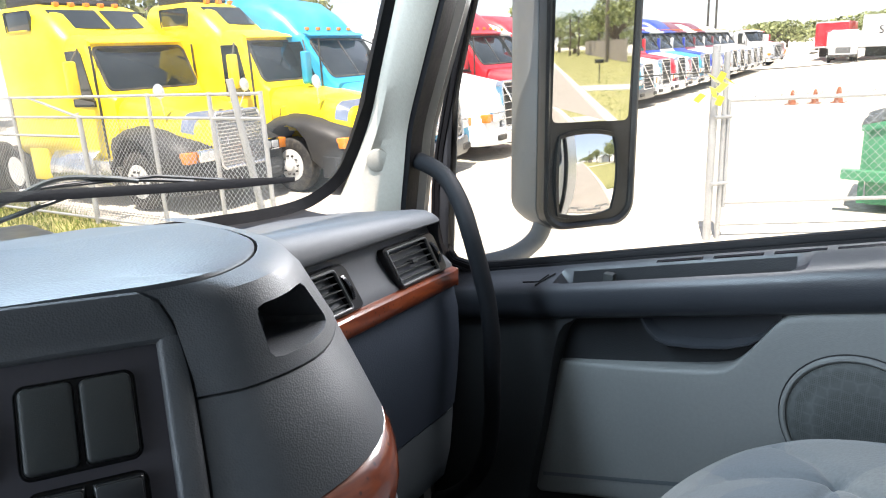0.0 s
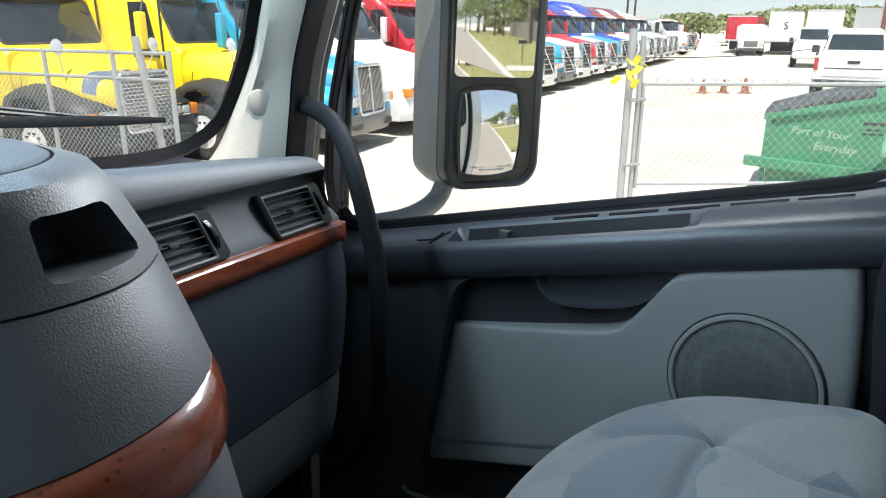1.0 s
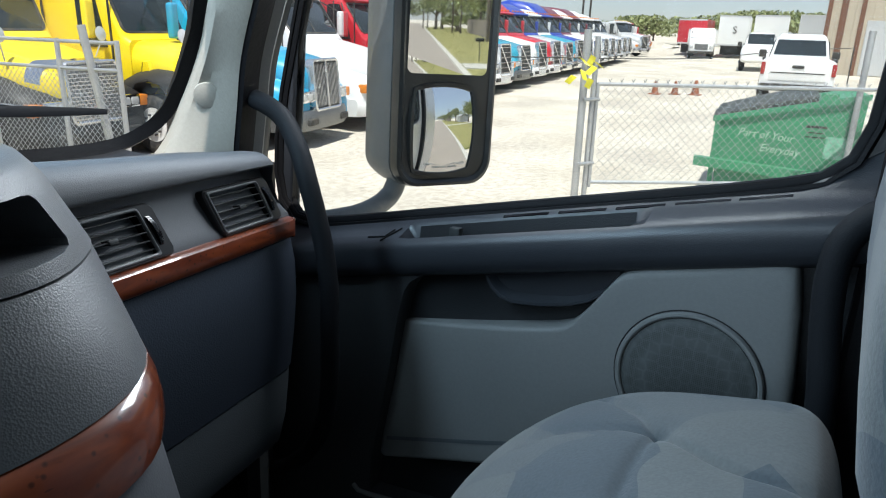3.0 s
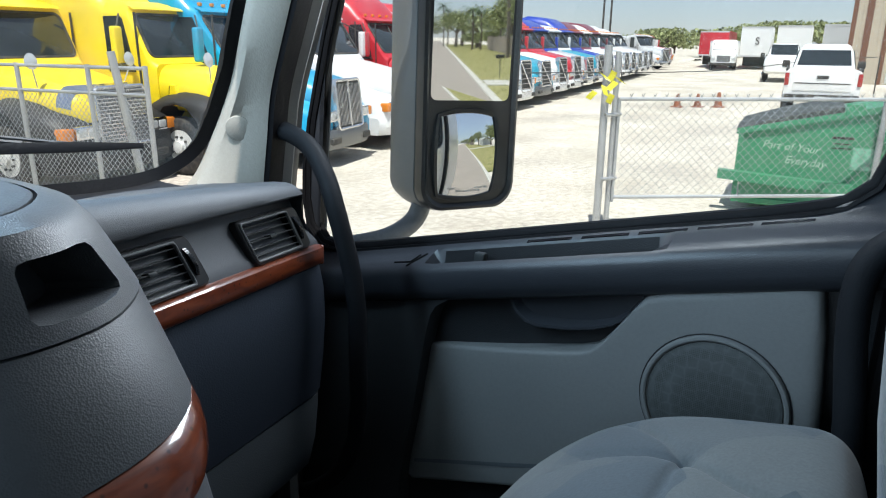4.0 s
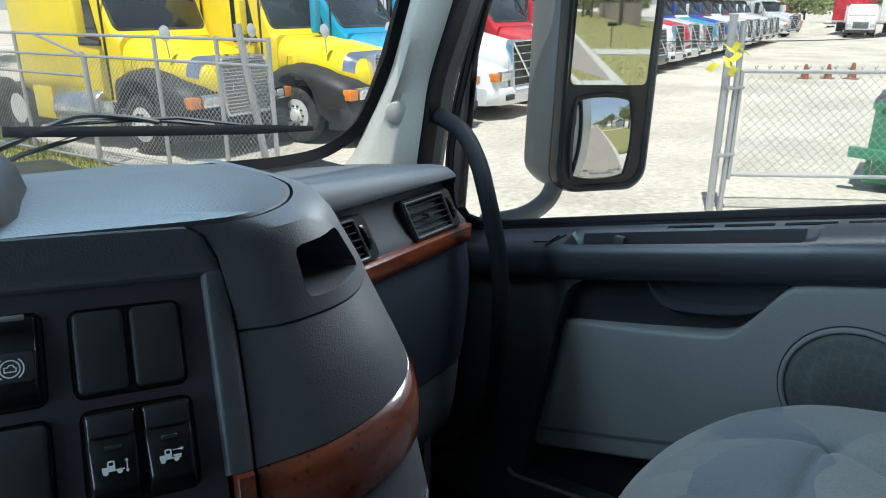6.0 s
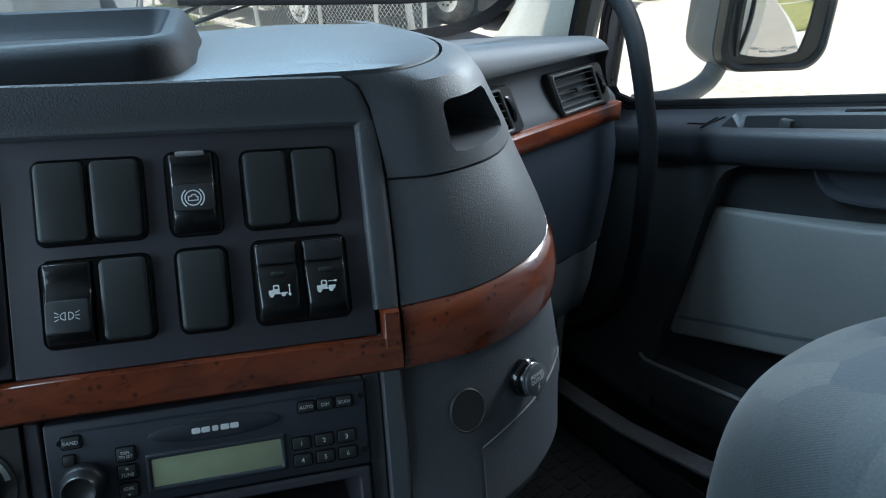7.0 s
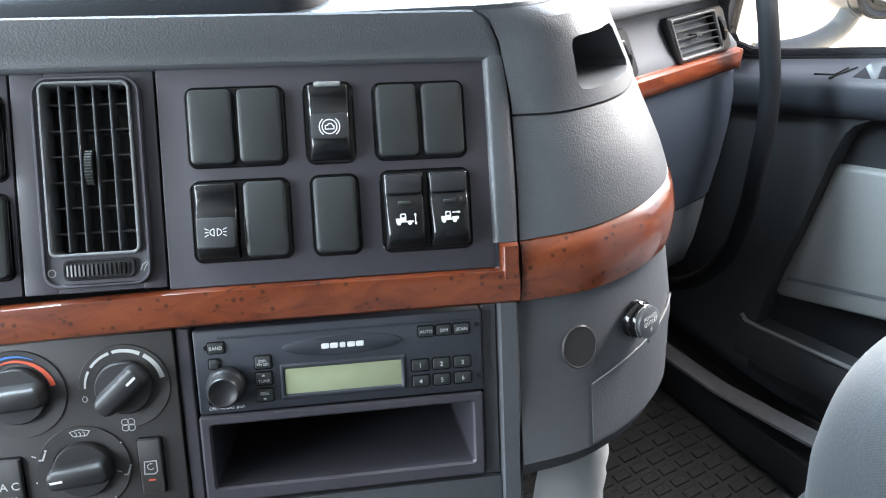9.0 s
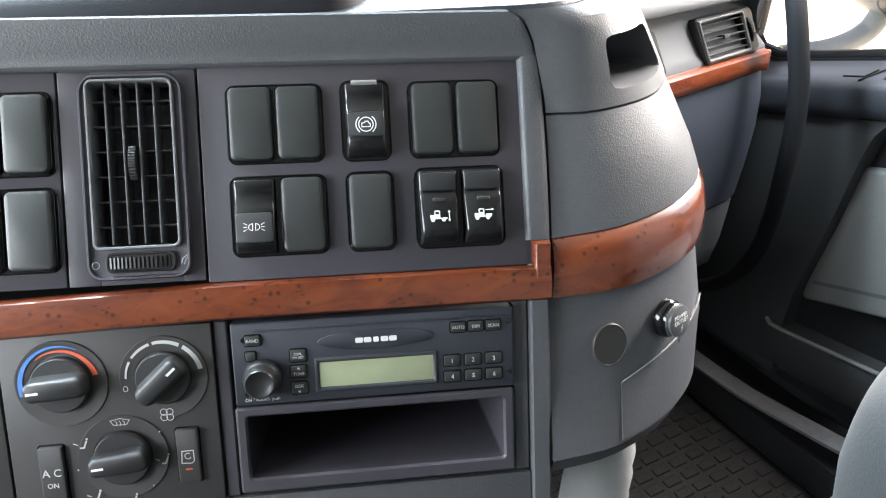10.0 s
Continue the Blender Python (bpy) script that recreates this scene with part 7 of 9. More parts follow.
def tractor(label, body, fender, bumper, roof_h=3.3, style="aero", grille="mesh", m=None, fair=0.25, spots=False):
    """A conventional long-nosed tractor unit. x ahead, y to its left, from the bumper at the ground."""
    t = thing("truck", label, "truck", m, "parked trucks in the yard")
    hood_top = 1.70
    p_hood = part("hood", hull([(-0.06, 1.25, 0.98, 1.22, 0.12), (-0.16, 1.50, 0.92, 1.36, 0.20), (-0.45, 1.66, 0.92, 1.46, 0.26), (-1.0, 1.74, 0.95, 1.56, 0.30), (-1.6, 1.84, 1.0, 1.66, 0.30), (-2.02, 1.94, 1.0, hood_top, 0.28)]), body if spots else fender, t)
    for s in (-1, 1):
        b = bm_new()
        # fender: arch over the front wheel
        rows = []
        for x, z0, z1, out in ((-0.02, 0.52, 0.86, 1.00), (-0.15, 0.50, 1.02, 1.12), (-0.55, 0.50, 1.12, 1.18), (-0.74, 0.62, 1.18, 1.20), (-0.86, 0.92, 1.20, 1.20), (-1.08, 1.10, 1.24, 1.20), (-1.35, 1.15, 1.26, 1.20), (-1.62, 1.10, 1.24, 1.19), (-1.84, 0.92, 1.20, 1.17), (-2.02, 0.70, 1.16, 1.12)):
            rows.append([(x, s * 0.55, z1 + 0.10), (x, s * (out - 0.26), z1 + 0.04), (x, s * (out - 0.06), z1 - 0.04), (x, s * out, z1 - 0.14 if z1 - 0.14 > z0 else z0 + 0.03), (x, s * out, z0), (x, s * (out - 0.05), z0), (x, s * 0.55, z0)])
        rings(b, rows)
        part("fender", b, fender, t)
        b = bm_new()
        box(b, -0.22, 0.03, s * 0.70 - 0.21, s * 0.70 + 0.21, 0.80, 0.98, 0.03, 2)
        lamp_ = part("headlamp", b, M["chrome"], t)
        for q in (-0.09, 0.09):
            b = bm_new()
            button(b, 0.155, 0.125, 0.03, 0.0, 0.012, 0.006)
            ob = part("lens", b, M["lens"], lamp_)
            ob.matrix_basis = Matrix(((0, 0, 1, 0.028), (1, 0, 0, s * 0.70 + q), (0, 1, 0, 0.89), (0, 0, 0, 1)))
        b = bm_new()
        box(b, -0.20, 0.0, s * 1.02 - 0.10, s * 1.02 + 0.10, 0.80, 0.96, 0.03, 2)
        part("indicator", b, M["amber"], t, "amber indicator")
        # door glass, quarter light, sleeper window
        b = bm_new()
        glass_line = [(-2.36, 1.66), (-3.02, 1.66), (-3.06, 1.74), (-3.06, 2.34), (-3.00, 2.40), (-2.68, 2.40), (-2.40, 1.86)] if style == "aero" else [(-2.34, 1.58), (-3.00, 1.58), (-3.03, 1.64), (-3.03, 2.34), (-2.99, 2.39), (-2.58, 2.39), (-2.53, 2.35)]
        yy = 1.062
        rings(b, [[(x, s * (yy - 0.03), z) for x, z in glass_line], [(x, s * (yy + 0.008), z) for x, z in glass_line]])
        part("door_window", b, M["dark_glass"], t, smooth=False)
        b = bm_new()
        fr = [(x - 2.72, z - 2.05) for x, z in glass_line]
        rings(b, [[(-2.72 + x * k, s * (yy + o), 2.05 + z * k) for x, z in fr] for k, o in ((1.08, -0.02), (1.08, 0.014), (1.0, 0.014), (1.0, -0.02))], False, False)
        part("window_frame", b, M["grime"], t, smooth=False)
        for x in (-2.22, -3.14):
            b = bm_new()
            box(b, x - 0.008, x + 0.008, s * 1.055 - 0.02, s * 1.055 + 0.02, 0.82, 2.44)
            part("door_gap", b, M["grime"], t, smooth=False)
        b = bm_new()
        box(b, -3.02, -2.88, s * 1.065 - 0.02, s * 1.065 + 0.02, 1.46, 1.50, 0.006, 1)
        part("door_handle", b, M["chrome"], t)
        b = bm_new()
        box(b, -3.95, -3.55, s * 1.135 - 0.012, s * 1.135 + 0.012, 1.75, 2.2, 0.03, 2)
        part("sleeper_window", b, M["dark_glass"], t)
        # tank, steps
        b = bm_new()
        lathe(b, [(0.05, -0.66), (0.30, -0.66), (0.325, -0.63), (0.325, 0.63), (0.30, 0.66), (0.05, 0.66)], 26, Matrix.Translation((-3.15, s * 0.98, 0.62)) @ Euler((0, radians(90), 0)).to_matrix().to_4x4())
        part("fuel_tank", b, M["tank"], t)
        b = bm_new()
        box(b, -2.48, -2.06, s * 1.02 - 0.16, s * 1.02 + 0.16, 0.42, 0.80, 0.03, 2)
        part("step_box", b, M["alu"], t)
        b = bm_new()
        box(b, -4.7, -4.05, s * 1.08 - 0.06, s * 1.08 + 0.06, 0.40, 0.95, 0.03, 2)
        part("side_fairing", b, body, t)
        # mirror
        b = bm_new()
        box(b, -2.34, -2.20, s * 1.44 - 0.09, s * 1.44 + 0.09, 1.72, 2.24, 0.045, 3)
        mir = part("door_mirror", b, body, t)
        b = bm_new()
        tube(b, [(-2.35, s * 1.04, 1.66), (-2.27, s * 1.42, 1.74)], 0.018, 6)
        tube(b, [(-2.62, s * 1.04, 2.42), (-2.27, s * 1.42, 2.22)], 0.014, 6)
        part("mirror_arm", b, M["grime"], mir)
        if spots:
            b = bm_new()
            lathe(b, [(0.02, -0.05), (0.10, -0.02), (0.105, 0.0), (0.02, 0.02)], 16, Matrix.Translation((-0.72, s * 0.92, 1.78)) @ Euler((0, radians(80), 0)).to_matrix().to_4x4())
            tube(b, [(-0.72, s * 0.92, 1.70), (-0.80, s * 0.82, 1.45)], 0.012, 5)
            part("hood_mirror", b, M["lens"], t)
            b = bm_new()
            rings(b, [[(x, s * 0.86, z) for x, z in ((-1.40, 1.08), (-1.40, 1.16), (-1.50, 1.44), (-1.66, 1.44), (-1.74, 1.08))], [(x, s * 0.965, z) for x, z in ((-1.46, 1.10), (-1.46, 1.16), (-1.54, 1.40), (-1.64, 1.40), (-1.71, 1.10))]])
            intake = part("air_intake", b, body, t, smooth=False)
            b = bm_new()
            rings(b, [[(x, s * y, z) for x, y, z in ((-1.665, 0.955, 1.39), (-1.725, 0.955, 1.13), (-1.745, 0.90, 1.13), (-1.69, 0.90, 1.39))], [(x - 0.006, s * y, z) for x, y, z in ((-1.665, 0.955, 1.39), (-1.725, 0.955, 1.13), (-1.745, 0.90, 1.13), (-1.69, 0.90, 1.39))]])
            part("intake_mouth", b, M["grime"], intake, smooth=False)
        wheel(t, -1.35, s * 1.14, s)
        for x in (-5.35, -6.65):
            wheel(t, x, s * 1.16, s, dual=True)
    if spots:
        b = bm_new()
        thick(b, [[Vector(p) + Vector((0, 0, 0.012)) for p in section(*st_)[:12]] for st_ in ((-0.20, 1.53, 0.92, 1.374, 0.21), (-0.30, 1.58, 0.92, 1.408, 0.23), (-0.44, 1.655, 0.92, 1.457, 0.258))], 0.008)
        part("hood_band", b, M["chrome"], t, "chrome band over the nose")
    # cab and sleeper
    (ax, az), (bx, bz) = (-2.04, 1.80), (-2.56 if style == "aero" else -2.38, 2.42)
    cab_st = [(-1.90, 1.96, 0.95, 1.70, 0.12), (-2.0, 2.02, 0.85, 1.76, 0.12), (ax, 2.04, 0.80, az, 0.11), (bx, 2.08, 0.76, bz, 0.13), (bx - 0.05, 2.09, 0.76, bz + 0.10, 0.16), (bx - 0.20, 2.10, 0.76, 2.58, 0.22), (-2.80, 2.12, 0.76, 2.62, 0.26)]
    if style == "aero":
        cab_st += [(-3.10, 2.14, 0.76, 2.64 + (roof_h - 2.64) * 0.40, 0.36), (-3.50, 2.22, 0.76, 2.64 + (roof_h - 2.64) * 0.76, 0.42), (-4.05, 2.30, 0.76, roof_h - 0.06, 0.40), (-4.6, 2.34, 0.76, roof_h, 0.34), (-5.15, 2.36, 0.76, roof_h - fair, 0.28), (-5.2, 2.34, 0.78, roof_h - fair - 0.04, 0.26)]
    else:
        cab_st += [(-2.98, 2.13, 0.76, 2.63, 0.26), (-3.06, 2.24, 0.76, 2.70, 0.28), (-3.42, 2.30, 0.76, 2.95, 0.34), (-3.66, 2.32, 0.76, roof_h - 0.06, 0.36), (-3.95, 2.34, 0.76, roof_h, 0.32), (-5.0, 2.34, 0.76, roof_h, 0.30), (-5.05, 2.30, 0.78, roof_h - 0.05, 0.28)]
    cab_ = part("cab", hull(cab_st, 6), body, t, angle=35)
    # windscreen in its rubber, on the slope between cowl and visor
    run = math.hypot(bx - ax, bz - az)
    vx, vz = (bx - ax) / run, (bz - az) / run
    screen_m = Matrix(((0, vx, vz, (ax + bx) / 2), (1, 0, 0, 0), (0, vz, -vx, (az + bz) / 2), (0, 0, 0, 1)))
    b = bm_new()
    bezel(b, 1.92, run * 1.05, 0.13, 1.82, run * 0.95, 0.10, -0.02, 0.014, 0.004, 0.004, 6)
    bmesh.ops.transform(b, matrix=screen_m, verts=b.verts)
    part("screen_seal", b, M["grime"], t)
    b = bm_new()
    button(b, 1.83, run * 0.96, 0.10, -0.02, 0.008, 0.002, n=6)
    bmesh.ops.transform(b, matrix=screen_m, verts=b.verts)
    part("windscreen", b, M["dark_glass"], t)
    if style == "aero":
        b = bm_new()
        box(b, -0.02, 0.02, -run * 0.45, run * 0.45, 0.0, 0.016, 0.004, 1, screen_m)
        part("screen_pillar", b, M["grime"], t)
    b = bm_new()
    thick(b, [[(bx - 0.05 + dx - 0.07 * abs(k) ** 3, k * 0.96, bz + dz) for k in (-1, -0.6, 0, 0.6, 1)] for dx, dz in ((0.0, 0.125), (0.10, 0.105), (0.17, 0.07))], 0.014)
    part("visor", b, body, t)
    if style != "aero":
        for s in (-1, 1):
            b = bm_new()
            box(b, -4.55, -3.72, s * 1.165 - 0.01, s * 1.165 + 0.012, 2.72, 3.02, 0.04, 2)
            part("upper_window", b, M["dark_glass"], t)
        for s in (-1, 1):
            b = bm_new()
            thick(b, [[(-3.06 - 0.36 * f + 0.014 - 0.10 * k ** 3, s * (0.05 + 0.88 * k), 2.70 + 0.25 * f + 0.022) for k in (0, 0.35, 0.7, 1)] for f in (0.04, 0.6, 1.2)], 0.02)
            part("roof_window", b, M["dark_glass"], t)
    if style != "aero":
        part("roof_cap", hull([(-3.92, 1.5, roof_h - 0.05, roof_h + 0.03, 0.02), (-4.0, 1.7, roof_h - 0.05, roof_h + 0.10, 0.06), (-4.9, 1.8, roof_h - 0.05, roof_h + 0.16, 0.08), (-4.98, 1.7, roof_h - 0.05, roof_h + 0.10, 0.06)]), M["fender_black"], t, "dark cap on the sleeper roof")
    for k in range(5):
        b = bm_new()
        if style == "aero":
            box(b, -2.78, -2.71, 0.36 * (k - 2) - 0.035, 0.36 * (k - 2) + 0.035, 2.58, 2.635, 0.012, 2)
        else:
            box(b, -3.84, -3.74, 0.30 * (k - 2) - 0.05, 0.30 * (k - 2) + 0.05, roof_h - 0.035, roof_h + 0.035, 0.02, 2)
        part("marker_lamp", b, M["amber"], t)
    # grille
    b = bm_new()
    gw, gh = (0.94, 0.72) if grille != "tall" else (0.90, 0.86)
    gm = Matrix(((0, -0.10, 1, 0.05), (1, 0, 0, 0), (0, 1, 0.10, 1.06), (0, 0, 0, 1)))
    bezel(b, gw + 0.10, gh + 0.10, 0.10, gw, gh, 0.06, -0.14, 0.03, -0.03, 0.02, 5)
    bmesh.ops.transform(b, matrix=gm, verts=b.verts)
    gr = part("grille_frame", b, M["alu"], t)
    b = bm_new()
    quad(b, -gw / 2, gw / 2, -gh / 2, gh / 2, -0.02)
    bmesh.ops.transform(b, matrix=gm, verts=b.verts)
    part("radiator", b, M["mesh_grille"] if grille == "mesh" else M["grime"], gr, smooth=False)
    b = bm_new()
    if grille == "mesh":
        for i in range(15):
            y = -gh / 2 + gh * (i + 0.5) / 15
            box(b, -gw / 2, gw / 2, y - 0.006, y + 0.006, -0.015, 0.008)
        for i in range(23):
            x = -gw / 2 + gw * (i + 0.5) / 23
            box(b, x - 0.004, x + 0.004, -gh / 2, gh / 2, -0.012, 0.005)
        box(b, -0.02, 0.02, -gh / 2, gh / 2, -0.01, 0.02)
    elif grille == "split":
        for x0 in (-gw * 0.46, gw * 0.04):
            for i in range(8):
                box(b, x0 + gw * 0.42 * i / 7 - 0.008, x0 + gw * 0.42 * i / 7 + 0.008, -gh * 0.46, gh * 0.46, -0.01, 0.012)
        box(b, -0.03, 0.03, -gh / 2, gh / 2, -0.01, 0.025)
    else:
        for i in range(6):
            y = -gh / 2 + gh * (i + 0.5) / 6
            box(b, -gw / 2, gw / 2, y - 0.010, y + 0.010, -0.015, 0.010)
        tube(b, [(-gw / 2, gh / 2, 0.015), (gw / 2, -gh / 2, 0.015)], 0.028, 6)
    bmesh.ops.transform(b, matrix=gm, verts=b.verts)
    part("grille_bars", b, M["alu"], gr, smooth=False)
    # bumper
    b = bm_new()
    rows = []
    for y in (-1.19, -1.12, -0.8, -0.4, 0, 0.4, 0.8, 1.12, 1.19):
        sx = 0.08 - 0.30 * (abs(y) / 1.19) ** 4
        rows.append([(sx - 0.28, y, 0.34), (sx - 0.02, y, 0.34), (sx + 0.03, y, 0.40), (sx + 0.04, y, 0.62), (sx, y, 0.68), (sx - 0.28, y, 0.68)])
    rings(b, rows)
    bp = part("bumper", b, bumper, t)
    b = bm_new()
    for y in (-0.62, 0.62):
        box(b, -0.02, 0.125, y - 0.16, y + 0.16, 0.44, 0.56, 0.02, 1)
    part("bumper_cutout", b, M["grime"], bp)
    b = bm_new()
    box(b, -7.2, -0.3, -0.45, 0.45, 0.55, 0.80, 0.02, 1)
    box(b, -5.9, -2.2, -0.95, 0.95, 0.62, 0.78)
    part("chassis", b, M["grime"], t)
    # tall build: everything above the axles is stretched upwards
    for ob in t.children_recursive:
        if ob.type == "MESH" and ob.name.split(".")[0] not in ("wheel", "rim", "wheel_nut", "lens"):
            for v in ob.data.vertices:
                if v.co.z > 0.5:
                    v.co.z = 0.5 + (v.co.z - 0.5) * 1.19
        elif ob.name.startswith("lens"):
            ob.location.z = 0.5 + (ob.location.z - 0.5) * 1.19
    return t


def stand(x, y, heading):
    """A pose at (x, y) whose +x looks along a bearing measured from ahead to the right."""
    return pose(x, y, 0, 0, 0, 90 - heading)


tractor("yellow long-nosed truck with a high sleeper and dark fenders", M["yellow"], M["fender_black"], M["fender_black"], 3.12, "high", "mesh", stand(6.75, 10.65, 171), spots=True)
tractor("yellow long-nosed truck with a high sleeper and dark fenders", M["yellow"], M["fender_black"], M["fender_black"], 3.12, "high", "mesh", stand(9.15, 9.55, 172), spots=True)
tractor("bright blue truck with a chrome bumper and split grille", M["sky_blue"], M["sky_blue"], M["mesh_grille"], 3.25, "aero", "split", stand(10.65, 9.25, 167))
tractor("white truck with rounded headlamps", M["white"], M["white"], M["white"], 2.8, "aero", "tall", stand(13.35, 9.6, 173))
tractor("dark red truck with a high sloping roof", M["red"], M["red"], M["chrome"], 3.3, "aero", "tall", stand(16.3, 9.9, 174))
ROW = (("white", "white", "white", 2.9), ("red", "white", "white", 3.1), ("white", "white", "white", 2.75), ("white", "teal", "mesh_grille", 2.9), ("red", "white", "white", 3.1), ("red", "red", "white", 3.1), ("blue", "silver", "chrome", 3.0), ("white", "teal", "chrome", 2.8),
       ("blue", "blue", "chrome", 3.2), ("maroon", "white", "chrome", 3.1), ("white", "white", "white", 3.0), ("maroon", "silver", "chrome", 3.1), ("white", "white", "chrome", 3.05), ("white", "white", "silver", 2.9), ("silver", "silver", "chrome", 2.7))
NAMES = {"red": "red", "white": "white", "teal": "teal blue", "silver": "grey", "blue": "deep blue", "maroon": "maroon"}
for i, (c, nose, bmp, hgt) in enumerate(ROW):
    tractor(f"{NAMES[c]} truck with a {NAMES[nose]} hood parked in a long row" if c != nose else f"{NAMES[c]} truck parked in the long row of trucks", M[c], M[nose], M[bmp], hgt, "aero", ("volt", "tall", "tall")[i % 3], stand(17.8 + 2.55 * i, 10.71 + 0.42 * i, 176), fair=0.12)
for i, c in enumerate(("silver", "white", "white", "red")):
    tractor(f"{NAMES[c]} truck far off in the yard", M[c], M[c], M["chrome"], 2.5, "aero", "tall", stand(64 + 5.2 * i, 18.5 + 1.4 * i, 196))


def pickup(x, y, heading, mat, label):
    t = thing("pickup", label, "pickup truck", stand(x, y, heading))
    part("body", hull([(0.0, 1.80, 0.55, 0.95, 0.15), (-0.12, 1.92, 0.45, 1.08, 0.18), (-0.9, 1.98, 0.42, 1.16, 0.2), (-1.75, 2.0, 0.42, 1.20, 0.2), (-3.6, 2.0, 0.42, 1.25, 0.12), (-3.62, 2.0, 0.42, 1.25, 0.12), (-5.70, 2.0, 0.46, 1.27, 0.12), (-5.78, 1.96, 0.50, 1.25, 0.12)]), mat, t)
    b = bm_new()
    cabin = []
    for x, w, top, lean in ((-1.50, 1.72, 1.20, 0.02), (-1.9, 1.74, 1.52, 0.10), (-2.3, 1.74, 1.84, 0.17), (-2.7, 1.74, 1.92, 0.19), (-3.7, 1.74, 1.91, 0.19), (-3.98, 1.74, 1.82, 0.17), (-4.14, 1.74, 1.26, 0.03)):
        cabin.append([(x, y * (1 - lean * max(0.0, (z - 1.15) / 0.75) / 0.87), z) for _, y, z in section(x, w, 1.05, top, min(0.14, (top - 1.05) / 2.2))])
    rings(b, cabin)
    part("cabin", b, mat, t)
    b = bm_new()
    thick(b, [[(-4.02 - 0.09 * f - 0.012, k * (0.66 + 0.08 * f), 1.76 - 0.40 * f) for k in (-1, 0, 1)] for f in (0.0, 1.0)], 0.02)
    part("rear_window", b, M["dark_glass"], t)
    b = bm_new()
    thick(b, [[(-1.66 - 0.62 * f + 0.02, k * 0.70, 1.30 + 0.55 * f + 0.02) for k in (-1, 0, 1)] for f in (0.05, 0.95)], 0.02)
    part("windscreen", b, M["dark_glass"], t)
    for s in (-1, 1):
        b = bm_new()
        rings(b, [[(x, s * (y + o), z) for x, y, z in ((-2.0, 0.865, 1.28), (-3.9, 0.865, 1.28), (-3.82, 0.77, 1.74), (-2.42, 0.77, 1.76))] for o in (-0.05, 0.004)])
        part("side_window", b, M["dark_glass"], t, smooth=False)
        b = bm_new()
        box(b, -4.15, -5.70, s * 0.97 - 0.03, s * 0.97 + 0.03, 1.24, 1.31, 0.015, 1)
        part("bed_rail", b, M["grime"], t)
        b = bm_new()
        lathe(b, [(0.46, -0.05), (0.46, 0.03), (0.40, 0.04), (0.40, -0.05)], 24, Matrix.Translation((-4.65, s * 0.99, 0.40)) @ Euler((radians(-90 * s), 0, 0)).to_matrix().to_4x4(), False)
        part("wheel_arch", b, M["grime"], t)
        b = bm_new()
        box(b, -5.82, -5.70, s * 0.94 - 0.065, s * 0.94 + 0.055, 0.88, 1.20, 0.03, 2)
        part("tail_lamp", b, M["red_lens"], t)
        wheel(t, -1.0, s * 0.99, s, 0.39, 0.25, M["alu"])
        wheel(t, -4.65, s * 0.99, s, 0.39, 0.25, M["alu"])
        b = bm_new()
        box(b, -1.95, -1.80, s * 1.12 - 0.12, s * 1.12 + 0.12, 1.22, 1.44, 0.04, 2)
        part("door_mirror", b, M["grime"], t)
    b = bm_new()
    box(b, -5.90, -5.72, -0.98, 0.98, 0.48, 0.66, 0.04, 2)
    part("rear_bumper", b, M["grime"], t)
    b = bm_new()
    box(b, -5.80, -5.76, -0.76, 0.76, 0.74, 1.22, 0.02, 2)
    tg = part("tailgate", b, mat, t)
    b = bm_new()
    box(b, -5.812, -5.798, -0.72, 0.72, 0.93, 0.955, 0.004, 1)
    part("tailgate_crease", b, M["grime"], tg)
    b = bm_new()
    box(b, -5.83, -5.79, -0.16, 0.16, 1.06, 1.14, 0.02, 1)
    part("handle", b, M["grime"], tg)
    b = bm_new()
    box(b, -5.905, -5.89, -0.16, 0.16, 0.52, 0.62)
    part("number_plate", b, M["lens"], t)
    t.scale = (1.09, 1.09, 1.22)


pickup(31.6, 3.0, 84, M["white"], "white pickup truck seen from behind")
pickup(48.0, 6.7, 262, M["white"], "white pickup truck parked nose out")


